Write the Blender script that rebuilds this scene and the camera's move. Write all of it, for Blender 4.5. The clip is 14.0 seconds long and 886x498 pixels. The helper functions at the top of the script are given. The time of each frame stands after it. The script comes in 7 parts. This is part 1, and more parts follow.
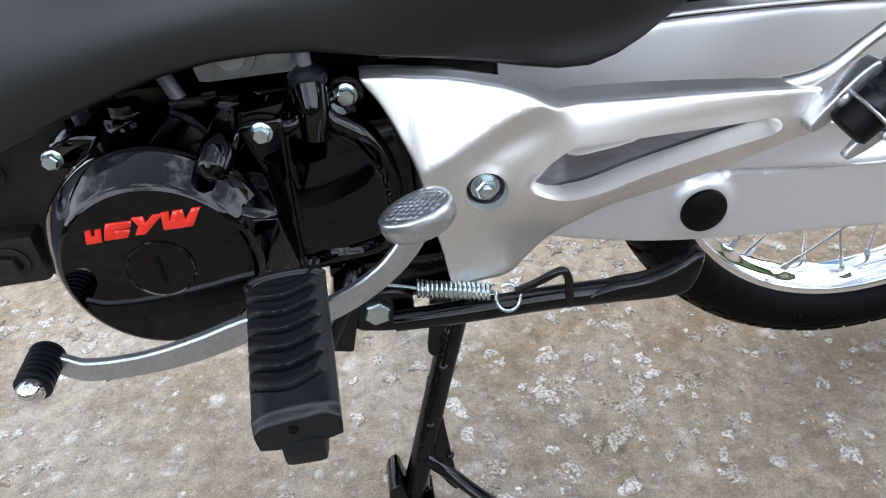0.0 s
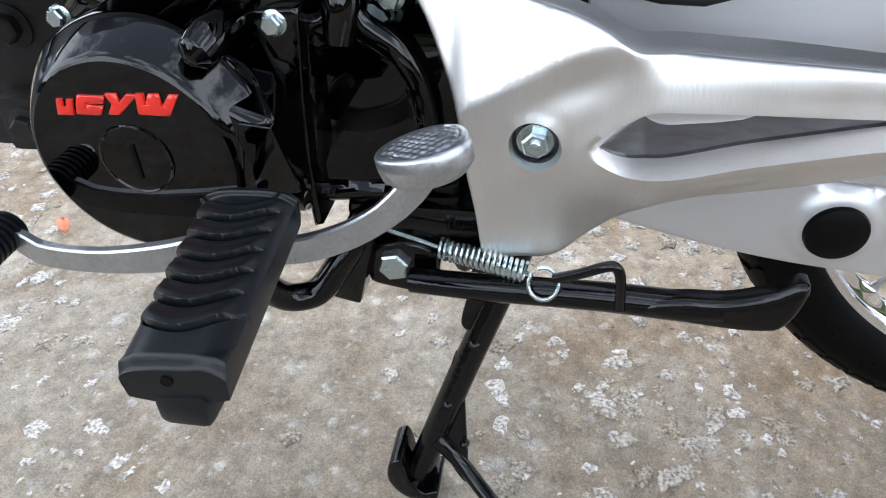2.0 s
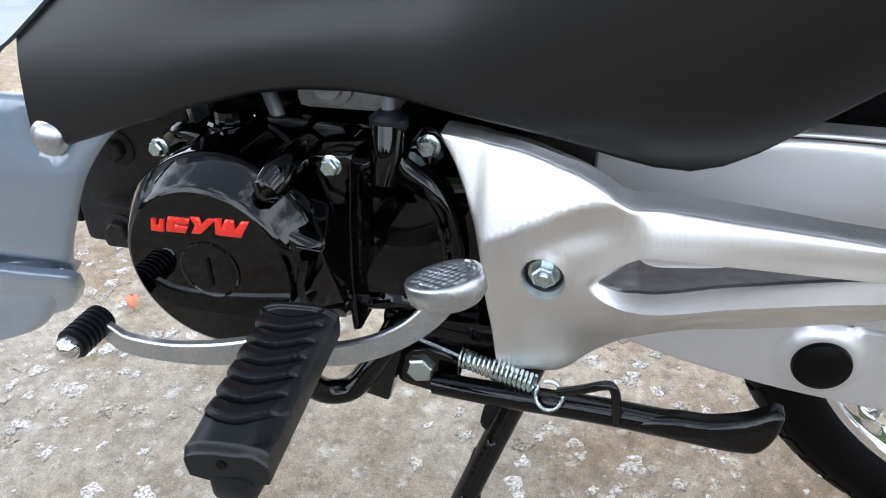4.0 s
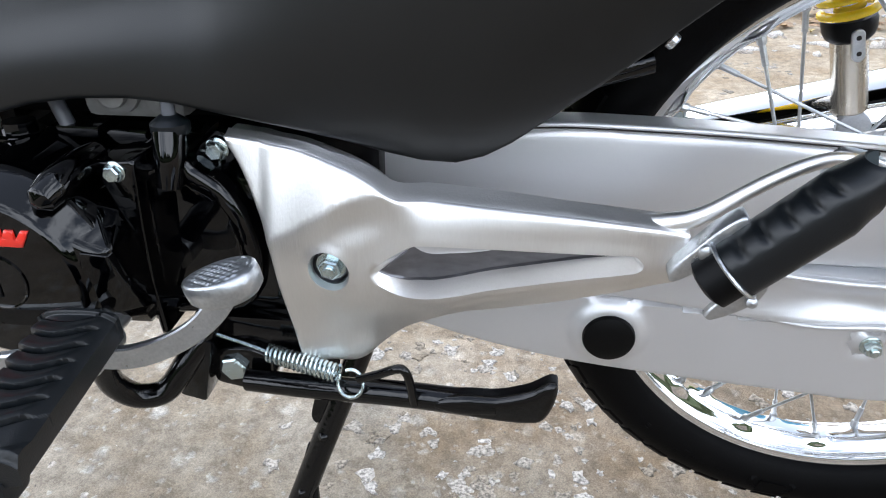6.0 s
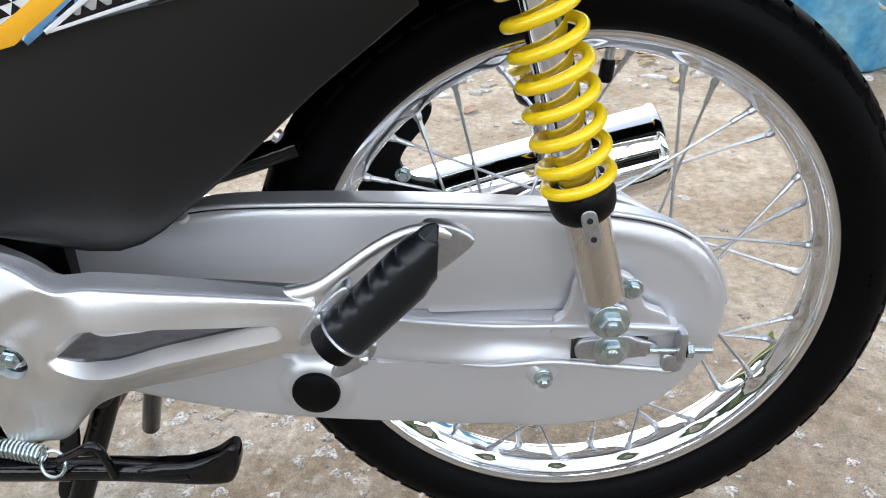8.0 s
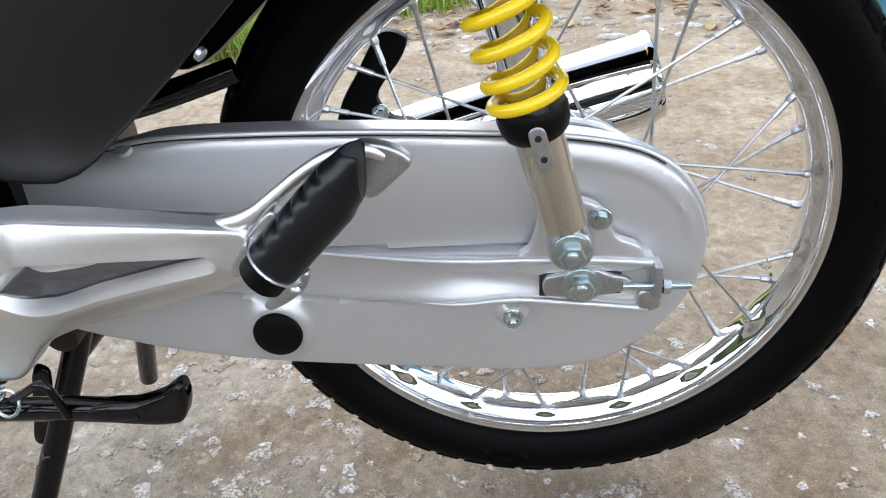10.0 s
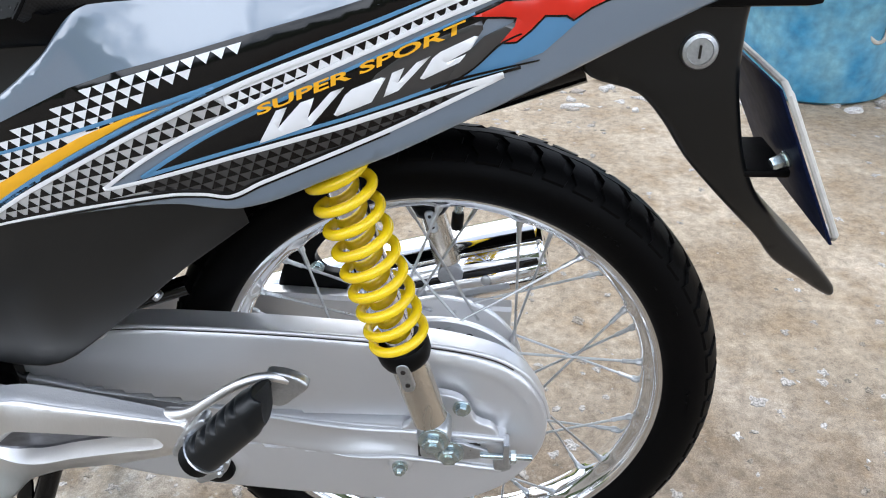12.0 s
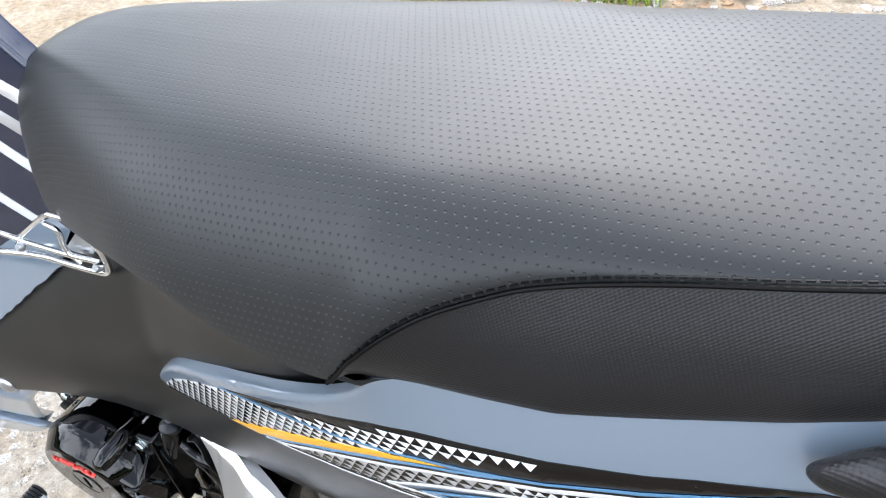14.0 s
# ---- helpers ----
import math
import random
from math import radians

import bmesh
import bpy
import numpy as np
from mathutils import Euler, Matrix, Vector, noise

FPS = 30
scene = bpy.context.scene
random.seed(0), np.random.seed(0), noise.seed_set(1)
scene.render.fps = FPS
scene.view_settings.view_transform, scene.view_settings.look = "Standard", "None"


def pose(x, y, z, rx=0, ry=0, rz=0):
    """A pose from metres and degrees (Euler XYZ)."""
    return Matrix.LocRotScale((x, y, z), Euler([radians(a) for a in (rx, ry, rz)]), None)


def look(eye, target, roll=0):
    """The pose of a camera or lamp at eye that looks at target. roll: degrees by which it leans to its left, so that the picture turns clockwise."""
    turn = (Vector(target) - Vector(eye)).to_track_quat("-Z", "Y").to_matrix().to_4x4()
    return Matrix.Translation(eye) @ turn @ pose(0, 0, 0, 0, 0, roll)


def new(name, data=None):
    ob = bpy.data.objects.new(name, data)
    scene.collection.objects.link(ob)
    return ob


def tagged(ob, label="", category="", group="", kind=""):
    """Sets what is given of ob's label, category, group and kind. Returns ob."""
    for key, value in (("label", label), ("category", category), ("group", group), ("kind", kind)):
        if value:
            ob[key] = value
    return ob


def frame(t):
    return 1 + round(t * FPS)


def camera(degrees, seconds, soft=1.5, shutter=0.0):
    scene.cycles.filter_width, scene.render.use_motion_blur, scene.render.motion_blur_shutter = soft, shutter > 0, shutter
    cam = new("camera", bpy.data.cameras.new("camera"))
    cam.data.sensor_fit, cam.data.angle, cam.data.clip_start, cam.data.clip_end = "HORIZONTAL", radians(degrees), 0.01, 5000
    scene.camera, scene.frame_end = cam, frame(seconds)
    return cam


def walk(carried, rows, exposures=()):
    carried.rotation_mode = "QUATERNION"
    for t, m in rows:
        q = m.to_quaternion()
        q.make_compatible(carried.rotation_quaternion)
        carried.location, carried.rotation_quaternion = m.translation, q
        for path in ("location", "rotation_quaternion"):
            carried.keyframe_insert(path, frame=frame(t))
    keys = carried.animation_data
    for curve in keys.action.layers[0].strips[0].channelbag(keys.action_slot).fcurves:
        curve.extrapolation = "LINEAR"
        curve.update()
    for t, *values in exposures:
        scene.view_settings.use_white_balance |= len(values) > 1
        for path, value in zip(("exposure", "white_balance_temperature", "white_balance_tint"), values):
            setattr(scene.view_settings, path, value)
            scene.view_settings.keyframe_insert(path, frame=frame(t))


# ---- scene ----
cam = camera(62.7, 14.0, soft=1.1)
PATH = [
    (0, (-0.465, -0.552, 0.564), (-0.341, 1.087, -0.576), -6.1),
    (0.5, (-0.474, -0.528, 0.554), (-0.44, 1.08, -0.636), -3.2),
    (1, (-0.437, -0.504, 0.536), (-0.542, 1.102, -0.651), -2.2),
    (1.5, (-0.423, -0.476, 0.519), (-0.62, 1.093, -0.706), -1.4),
    (2, (-0.392, -0.48, 0.51), (-0.681, 1.084, -0.703), -2.2),
    (2.5, (-0.368, -0.497, 0.516), (-0.791, 1.077, -0.644), -1.9),
    (2.7, (-0.376, -0.505, 0.531), (-0.849, 1.087, -0.583), -1.3),
    (4.8, (-0.344, -0.517, 0.565), (-0.696, 1.166, -0.457), -1.1),
    (5, (-0.329, -0.517, 0.562), (-0.65, 1.163, -0.475), -1.0),
    (5.5, (-0.298, -0.513, 0.563), (-0.565, 1.185, -0.46), -1.2),
    (6, (-0.281, -0.521, 0.566), (-0.518, 1.184, -0.452), -0.9),
    (6.5, (-0.236, -0.547, 0.567), (-0.405, 1.17, -0.443), -0.4),
    (7, (-0.175, -0.554, 0.572), (-0.264, 1.169, -0.438), -1.0),
    (7.5, (-0.128, -0.549, 0.592), (-0.159, 1.2, -0.379), -1.5),
    (7.7, (-0.12, -0.545, 0.605), (-0.138, 1.22, -0.336), -2.0),
    (9.8, (-0.055, -0.524, 0.572), (-0.23, 1.203, -0.421), -5.2),
    (10, (-0.05, -0.524, 0.565), (-0.215, 1.195, -0.444), -5.2),
    (10.5, (-0.05, -0.532, 0.571), (-0.203, 1.192, -0.432), -4.8),
    (11, (-0.042, -0.534, 0.579), (-0.174, 1.186, -0.432), -4.6),
    (11.5, (0.014, -0.545, 0.64), (-0.063, 1.172, -0.383), -3.6),
    (12, (0.037, -0.567, 0.77), (-0.095, 1.149, -0.248), -1.4),
    (12.5, (0.0, -0.559, 0.914), (-0.276, 1.003, -0.304), -1.7),
    (13, (-0.036, -0.477, 0.988), (-0.36, 1.01, -0.311), -2.4),
    (13.5, (-0.066, -0.405, 1.017), (-0.509, 1.024, -0.31), -3.9),
    (14, (-0.04, -0.354, 1.017), (-0.752, 0.904, -0.366), -6.3),
]
EXPOSURES = [(0, 0.40, 5980, 10), (5.6, 0.46, 6000, 10), (7.0, 0.31, 6060, 10), (7.7, 0.29, 6080, 10), (9.8, 0.21, 6100, 10), (11.5, 0.19, 6020, 10), (12.5, 0.36, 6000, 10), (13.2, 0.72, 6050, 10), (14, 0.80, 6100, 10)]
walk(cam, [(t, look(eye, target, roll)) for t, eye, target, roll in PATH], EXPOSURES)

# ---- world, sun, exposure ----
world = bpy.data.worlds.new("world")
scene.world = world
world.use_nodes = True
SUN_HEIGHT, SUN_TURN = radians(41), radians(-18)
wn, wl = world.node_tree.nodes, world.node_tree.links
sky = wn.new("ShaderNodeTexSky")
sky.sky_type, sky.sun_disc, sky.sun_elevation, sky.sun_rotation = "NISHITA", False, SUN_HEIGHT, SUN_TURN
sky.air_density, sky.dust_density = 1.0, 2.5
wco = wn.new("ShaderNodeTexCoord")
cloud = wn.new("ShaderNodeTexNoise")
cloud.inputs["Scale"].default_value, cloud.inputs["Detail"].default_value, cloud.inputs["Roughness"].default_value = 2.6, 9.0, 0.58
cramp = wn.new("ShaderNodeValToRGB")
cramp.color_ramp.elements[0].position, cramp.color_ramp.elements[1].position = 0.41, 0.53
cramp.color_ramp.elements[0].color = (0.16, 0.16, 0.16, 1)
cmix = wn.new("ShaderNodeMix")
cmix.data_type = "RGBA"
cmix.inputs[7].default_value = (18.6, 19.0, 19.8, 1)
wl.new(wco.outputs["Generated"], cloud.inputs["Vector"])
wsep = wn.new("ShaderNodeSeparateXYZ")
thin = wn.new("ShaderNodeMath")
thin.operation = "POWER"
thin.inputs[1].default_value = 3.0
cover_fac = wn.new("ShaderNodeMath")
cover_fac.operation = "MULTIPLY_ADD"
cover_fac.inputs[1].default_value = -0.16
wl.new(wco.outputs["Generated"], wsep.inputs["Vector"])
wl.new(wsep.outputs["Z"], thin.inputs[0])
wl.new(thin.outputs[0], cover_fac.inputs[0])
wl.new(cloud.outputs["Fac"], cover_fac.inputs[2])
wl.new(cover_fac.outputs[0], cramp.inputs["Fac"])
wl.new(cramp.outputs["Color"], cmix.inputs[0])
wl.new(sky.outputs["Color"], cmix.inputs[6])
wl.new(cmix.outputs[2], wn["Background"].inputs["Color"])
wn["Background"].inputs["Strength"].default_value = 0.15
sun = new("sun", bpy.data.lights.new("sun", "SUN"))
sun.data.energy, sun.data.angle, sun.data.color = 1.55, radians(38), (1.0, 0.975, 0.94)
sun.matrix_world = look((-1.3, 4.0, 3.7), (0, 0, 0))


# ---- materials ----
def material(name, colour, rough=0.5, metal=0.0, coat=0.0, grain=0.0, scale=60.0, mottle=0.0, mscale=6.0,
             bump=0.0, bscale=400.0, tint=None, stretch=(1, 1, 1), rvar=0.0, coords="Object", spec=0.5):
    """A surface with two scales of colour change, roughness change and fine relief."""
    m = bpy.data.materials.new(name)
    m.use_nodes = True
    n, l = m.node_tree.nodes, m.node_tree.links
    p = n["Principled BSDF"]
    p.inputs["Base Color"].default_value = (*colour, 1)
    p.inputs["Roughness"].default_value, p.inputs["Metallic"].default_value = rough, metal
    p.inputs["Coat Weight"].default_value, p.inputs["Coat Roughness"].default_value = coat, 0.04
    p.inputs["Specular IOR Level"].default_value = spec
    co = n.new("ShaderNodeTexCoord")
    mp = n.new("ShaderNodeMapping")
    mp.inputs["Scale"].default_value = stretch
    l.new(co.outputs[coords], mp.inputs["Vector"])

    def tex(s, detail):
        t = n.new("ShaderNodeTexNoise")
        t.inputs["Scale"].default_value, t.inputs["Detail"].default_value = s, detail
        l.new(mp.outputs["Vector"], t.inputs["Vector"])
        return t.outputs["Fac"]

    col = None
    if grain or mottle:
        second = tint or tuple(c * 0.55 for c in colour)
        f = tex(mscale, 5)
        r = n.new("ShaderNodeMapRange")
        r.inputs["From Min"].default_value, r.inputs["From Max"].default_value = 0.35, 0.7
        r.inputs["To Max"].default_value = mottle
        l.new(f, r.inputs["Value"])
        a = n.new("ShaderNodeMix")
        a.data_type = "RGBA"
        a.inputs[6].default_value, a.inputs[7].default_value = (*colour, 1), (*second, 1)
        l.new(r.outputs["Result"], a.inputs[0])
        g = tex(scale, 3)
        b = n.new("ShaderNodeMix")
        b.data_type, b.blend_type = "RGBA", "OVERLAY"
        b.inputs[0].default_value = grain
        l.new(a.outputs[2], b.inputs[6])
        l.new(g, b.inputs[7])
        l.new(b.outputs[2], p.inputs["Base Color"])
    if rvar:
        f = tex(mscale * 2.3, 5)
        r = n.new("ShaderNodeMapRange")
        r.inputs["To Min"].default_value, r.inputs["To Max"].default_value = max(0.01, rough - rvar), rough + rvar
        l.new(f, r.inputs["Value"])
        l.new(r.outputs["Result"], p.inputs["Roughness"])
    if bump:
        f = tex(bscale, 3)
        k = n.new("ShaderNodeBump")
        k.inputs["Strength"].default_value, k.inputs["Distance"].default_value = bump, 0.0008
        l.new(f, k.inputs["Height"])
        l.new(k.outputs["Normal"], p.inputs["Normal"])
    return m


BLACK_GLOSS = material("black_gloss_paint", (0.0003, 0.0003, 0.0005), 0.03, coat=0.0, grain=0.2, mottle=0.4, bump=0.02, bscale=120, rvar=0.012, spec=0.44)
BLACK_FRAME = material("black_frame_paint", (0.0012, 0.0012, 0.0015), 0.10, coat=0.0, grain=0.3, mottle=0.4, bump=0.30, bscale=140, rvar=0.06, spec=0.40)
RED_PAINT = material("red_paint", (0.72, 0.025, 0.012), 0.30, coat=0.4, grain=0.2, mottle=0.4, mscale=90)
BRUSHED = material("brushed_aluminium", (0.86, 0.85, 0.835), 0.40, 1.0, grain=0.16, scale=900, mottle=0.35, mscale=22, tint=(0.70, 0.685, 0.665), bump=0.22, bscale=700, stretch=(1, 1, 0.10), rvar=0.10)
# dark reflections inside the bracket's recess and bolt pocket are put into this colour
RECESS_DARK = material("dark_recess_metal", (0.20, 0.20, 0.215), 0.34, 0.85, grain=0.35, scale=260, mottle=0.6, mscale=42, tint=(0.10, 0.10, 0.108), bump=0.25, bscale=420, stretch=(0.35, 1, 1), rvar=0.12)
SILVER = material("silver_paint", (0.67, 0.675, 0.69), 0.38, 0.68, coat=0.25, grain=0.12, scale=2200, mottle=0.18, mscale=9, tint=(0.60, 0.59, 0.58), bump=0.05, bscale=1500, rvar=0.05)
STEEL = material("galvanised_steel", (0.56, 0.58, 0.60), 0.32, 0.95, grain=0.25, scale=500, mottle=0.4, mscale=60, bump=0.2, bscale=500, rvar=0.12)
ZINC = material("zinc_plated", (0.50, 0.59, 0.63), 0.24, 0.95, grain=0.2, scale=400, mottle=0.4, mscale=120, tint=(0.62, 0.66, 0.50), bump=0.1, bscale=500, rvar=0.08)
CHROME = material("chrome", (0.86, 0.87, 0.88), 0.035, 1.0, mottle=0.15, mscale=12, rvar=0.03)
SATIN_STEEL = material("satin_shock_tube", (0.62, 0.57, 0.49), 0.26, 0.9, grain=0.1, scale=700, mottle=0.2, mscale=30, stretch=(1, 1, 0.2), rvar=0.06)
RUBBER = material("black_rubber", (0.0040, 0.0055, 0.0070), 0.36, grain=0.3, scale=700, mottle=0.4, mscale=25, bump=0.12, bscale=900, rvar=0.08, spec=0.42)
TYRE = material("tyre_rubber", (0.0012, 0.0012, 0.0014), 0.5, grain=0.3, scale=300, mottle=0.5, mscale=14, tint=(0.003, 0.0027, 0.0024), bump=0.2, bscale=500, rvar=0.1, spec=0.07)
PLASTIC = material("dark_grey_plastic", (0.0022, 0.0027, 0.0030), 0.35, grain=0.15, scale=1500, mottle=0.3, mscale=5, bump=0.10, bscale=2200, rvar=0.05, spec=0.57)
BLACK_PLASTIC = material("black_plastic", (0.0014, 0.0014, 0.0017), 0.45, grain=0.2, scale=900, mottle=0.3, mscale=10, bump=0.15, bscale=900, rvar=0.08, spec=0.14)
BODY = material("blue_grey_body_paint", (0.165, 0.212, 0.270), 0.30, 0.10, coat=1.0, grain=0.06, scale=2500, mottle=0.12, mscale=4, rvar=0.03)
BODY.node_tree.nodes["Principled BSDF"].inputs["Coat IOR"].default_value = 2.0
NAVY = material("dark_blue_body_paint", (0.012, 0.018, 0.045), 0.20, 0.1, coat=1.0, grain=0.06, scale=2500, mottle=0.2, mscale=4, rvar=0.03)
YELLOW = material("yellow_spring_paint", (0.88, 0.62, 0.003), 0.26, coat=0.25, grain=0.08, mottle=0.2, mscale=60, tint=(0.84, 0.59, 0.006))
DARK_CAST = material("dark_cast_metal", (0.012, 0.011, 0.010), 0.6, 0.2, grain=0.5, scale=120, mottle=0.7, mscale=30, tint=(0.028, 0.017, 0.010), bump=0.7, bscale=150, rvar=0.15)
GREY_CAST = material("grey_cast_alloy", (0.34, 0.34, 0.33), 0.5, 0.5, grain=0.4, scale=160, mottle=0.6, mscale=40, tint=(0.10, 0.09, 0.08), bump=0.5, bscale=200, rvar=0.15)
HOSE = material("grey_hose", (0.085, 0.09, 0.10), 0.4, grain=0.2, mottle=0.3, bump=0.1)
GREEN_TAPE = material("green_wire_sleeve", (0.02, 0.16, 0.07), 0.45, grain=0.2, mottle=0.3)
PRINT_BLACK = material("black_decal_film", (0.0015, 0.0015, 0.0018), 0.14, coat=0.0, mottle=0.2)
PRINT_GREY = material("dark_grey_decal_film", (0.045, 0.043, 0.042), 0.22, coat=1.0, mottle=0.4, mscale=10, tint=(0.012, 0.012, 0.012))
PRINT_WHITE = material("white_decal_film", (0.80, 0.80, 0.80), 0.20, coat=1.0, mottle=0.1)
PRINT_SILVER = material("pale_grey_decal_film", (0.42, 0.41, 0.40), 0.25, coat=1.0, mottle=0.3, mscale=8, tint=(0.24, 0.23, 0.22))
PRINT_BLUE = material("blue_decal_film", (0.085, 0.23, 0.40), 0.20, coat=1.0, mottle=0.3, mscale=9, tint=(0.12, 0.25, 0.38))
PRINT_YELLOW = material("amber_decal_film", (0.85, 0.42, 0.010), 0.30, coat=0.3, mottle=0.1)
PRINT_RED = material("red_decal_film", (0.72, 0.022, 0.006), 0.30, coat=0.25, mottle=0.5, mscale=24, tint=(0.40, 0.02, 0.012))
RED_LENS = material("red_lamp_lens", (0.55, 0.010, 0.012), 0.12, coat=1.0, grain=0.2, scale=300)
CLEAR_LENS = material("clear_lamp_lens", (0.62, 0.60, 0.60), 0.10, 0.4, coat=1.0, grain=0.3, scale=200, mottle=0.5, mscale=60, tint=(0.45, 0.2, 0.15))
BARREL = material("faded_blue_barrel_plastic", (0.030, 0.20, 0.36), 0.5, grain=0.5, scale=40, mottle=1.0, mscale=9, tint=(0.16, 0.34, 0.42), bump=0.2, bscale=90, rvar=0.1)
ROPE = material("pale_rope", (0.42, 0.40, 0.35), 0.8, grain=0.5, mottle=0.4, bump=0.5)
LEAF_DRY = material("dry_leaf", (0.27, 0.16, 0.075), 0.6, grain=0.4, mottle=0.7, mscale=60, tint=(0.22, 0.10, 0.04))
LEAF_YELLOW = material("yellow_leaf", (0.40, 0.29, 0.08), 0.6, grain=0.3, mottle=0.5, mscale=60)
LEAF_ORANGE = material("orange_leaf", (0.62, 0.22, 0.10), 0.6, grain=0.3, mottle=0.5, mscale=60)
PLATE_BLUE = material("dark_blue_plate_back", (0.003, 0.008, 0.035), 0.6, coat=0.0, spec=0.12, grain=0.3, mottle=0.6, mscale=40, rvar=0.1)
PALE_PAINT = material("pale_painted_timber", (0.62, 0.60, 0.55), 0.6, grain=0.3, mottle=0.6, mscale=12, bump=0.3)


def leather(name, colour, rough, spacing, depth, radius, twill=False, spec=0.5):
    """Vinyl with rows of small pricked dots, or with a fine diagonal weave."""
    m = material(name, colour, rough, grain=0.2, scale=900, mottle=0.3, mscale=5, rvar=0.04, spec=spec)
    n, l = m.node_tree.nodes, m.node_tree.links
    p = n["Principled BSDF"]
    co = n.new("ShaderNodeUVMap")
    sep = n.new("ShaderNodeSeparateXYZ")
    l.new(co.outputs["UV"], sep.inputs["Vector"])

    def calc(op, a, b=0.0):
        k = n.new("ShaderNodeMath")
        k.operation = op
        for i, v in enumerate((a, b)):
            if isinstance(v, (int, float)):
                k.inputs[i].default_value = v
            else:
                l.new(v, k.inputs[i])
        return k.outputs[0]

    u, v = calc("DIVIDE", sep.outputs["X"], spacing), calc("DIVIDE", sep.outputs["Y"], spacing)
    if twill:
        a = calc("SINE", calc("MULTIPLY", calc("ADD", u, calc("MULTIPLY", v, 0.35)), 6.283))
        b = calc("SINE", calc("MULTIPLY", calc("SUBTRACT", calc("MULTIPLY", u, 0.5), v), 6.283))
        h = calc("MULTIPLY", calc("ADD", a, b), 0.5)
    else:
        row = calc("FLOOR", v)
        shift = calc("MULTIPLY", calc("FLOORED_MODULO", row, 2.0), 0.5)
        du = calc("SUBTRACT", calc("FRACT", calc("ADD", u, shift)), 0.5)
        dv = calc("SUBTRACT", calc("FRACT", v), 0.5)
        d = calc("SQRT", calc("ADD", calc("MULTIPLY", du, du), calc("MULTIPLY", dv, dv)))
        r = n.new("ShaderNodeMapRange")
        r.interpolation_type = "SMOOTHSTEP"
        r.inputs["From Min"].default_value, r.inputs["From Max"].default_value = radius * 0.35, radius
        l.new(d, r.inputs["Value"])
        h = r.outputs["Result"]
    fine = n.new("ShaderNodeTexNoise")
    fine.inputs["Scale"].default_value = 1400
    oc = n.new("ShaderNodeTexCoord")
    l.new(oc.outputs["Object"], fine.inputs["Vector"])
    k1 = n.new("ShaderNodeBump")
    k1.inputs["Strength"].default_value, k1.inputs["Distance"].default_value = 0.10, 0.0006
    l.new(fine.outputs["Fac"], k1.inputs["Height"])
    k2 = n.new("ShaderNodeBump")
    k2.inputs["Strength"].default_value, k2.inputs["Distance"].default_value = 1.0, depth
    l.new(h, k2.inputs["Height"])
    l.new(k1.outputs["Normal"], k2.inputs["Normal"])
    l.new(k2.outputs["Normal"], p.inputs["Normal"])
    return m


SEAT_TOP = leather("dotted_black_vinyl", (0.0165, 0.0182, 0.0190), 0.43, 0.0055, 0.00036, 0.18, spec=0.42)
SEAT_SIDE = leather("woven_black_vinyl", (0.0085, 0.0085, 0.0095), 0.42, 0.0020, 0.00007, 0.3, twill=True, spec=0.42)
PAD_VINYL = leather("ribbed_black_vinyl", (0.010, 0.010, 0.011), 0.38, 0.003, 0.00009, 0.3, twill=True)


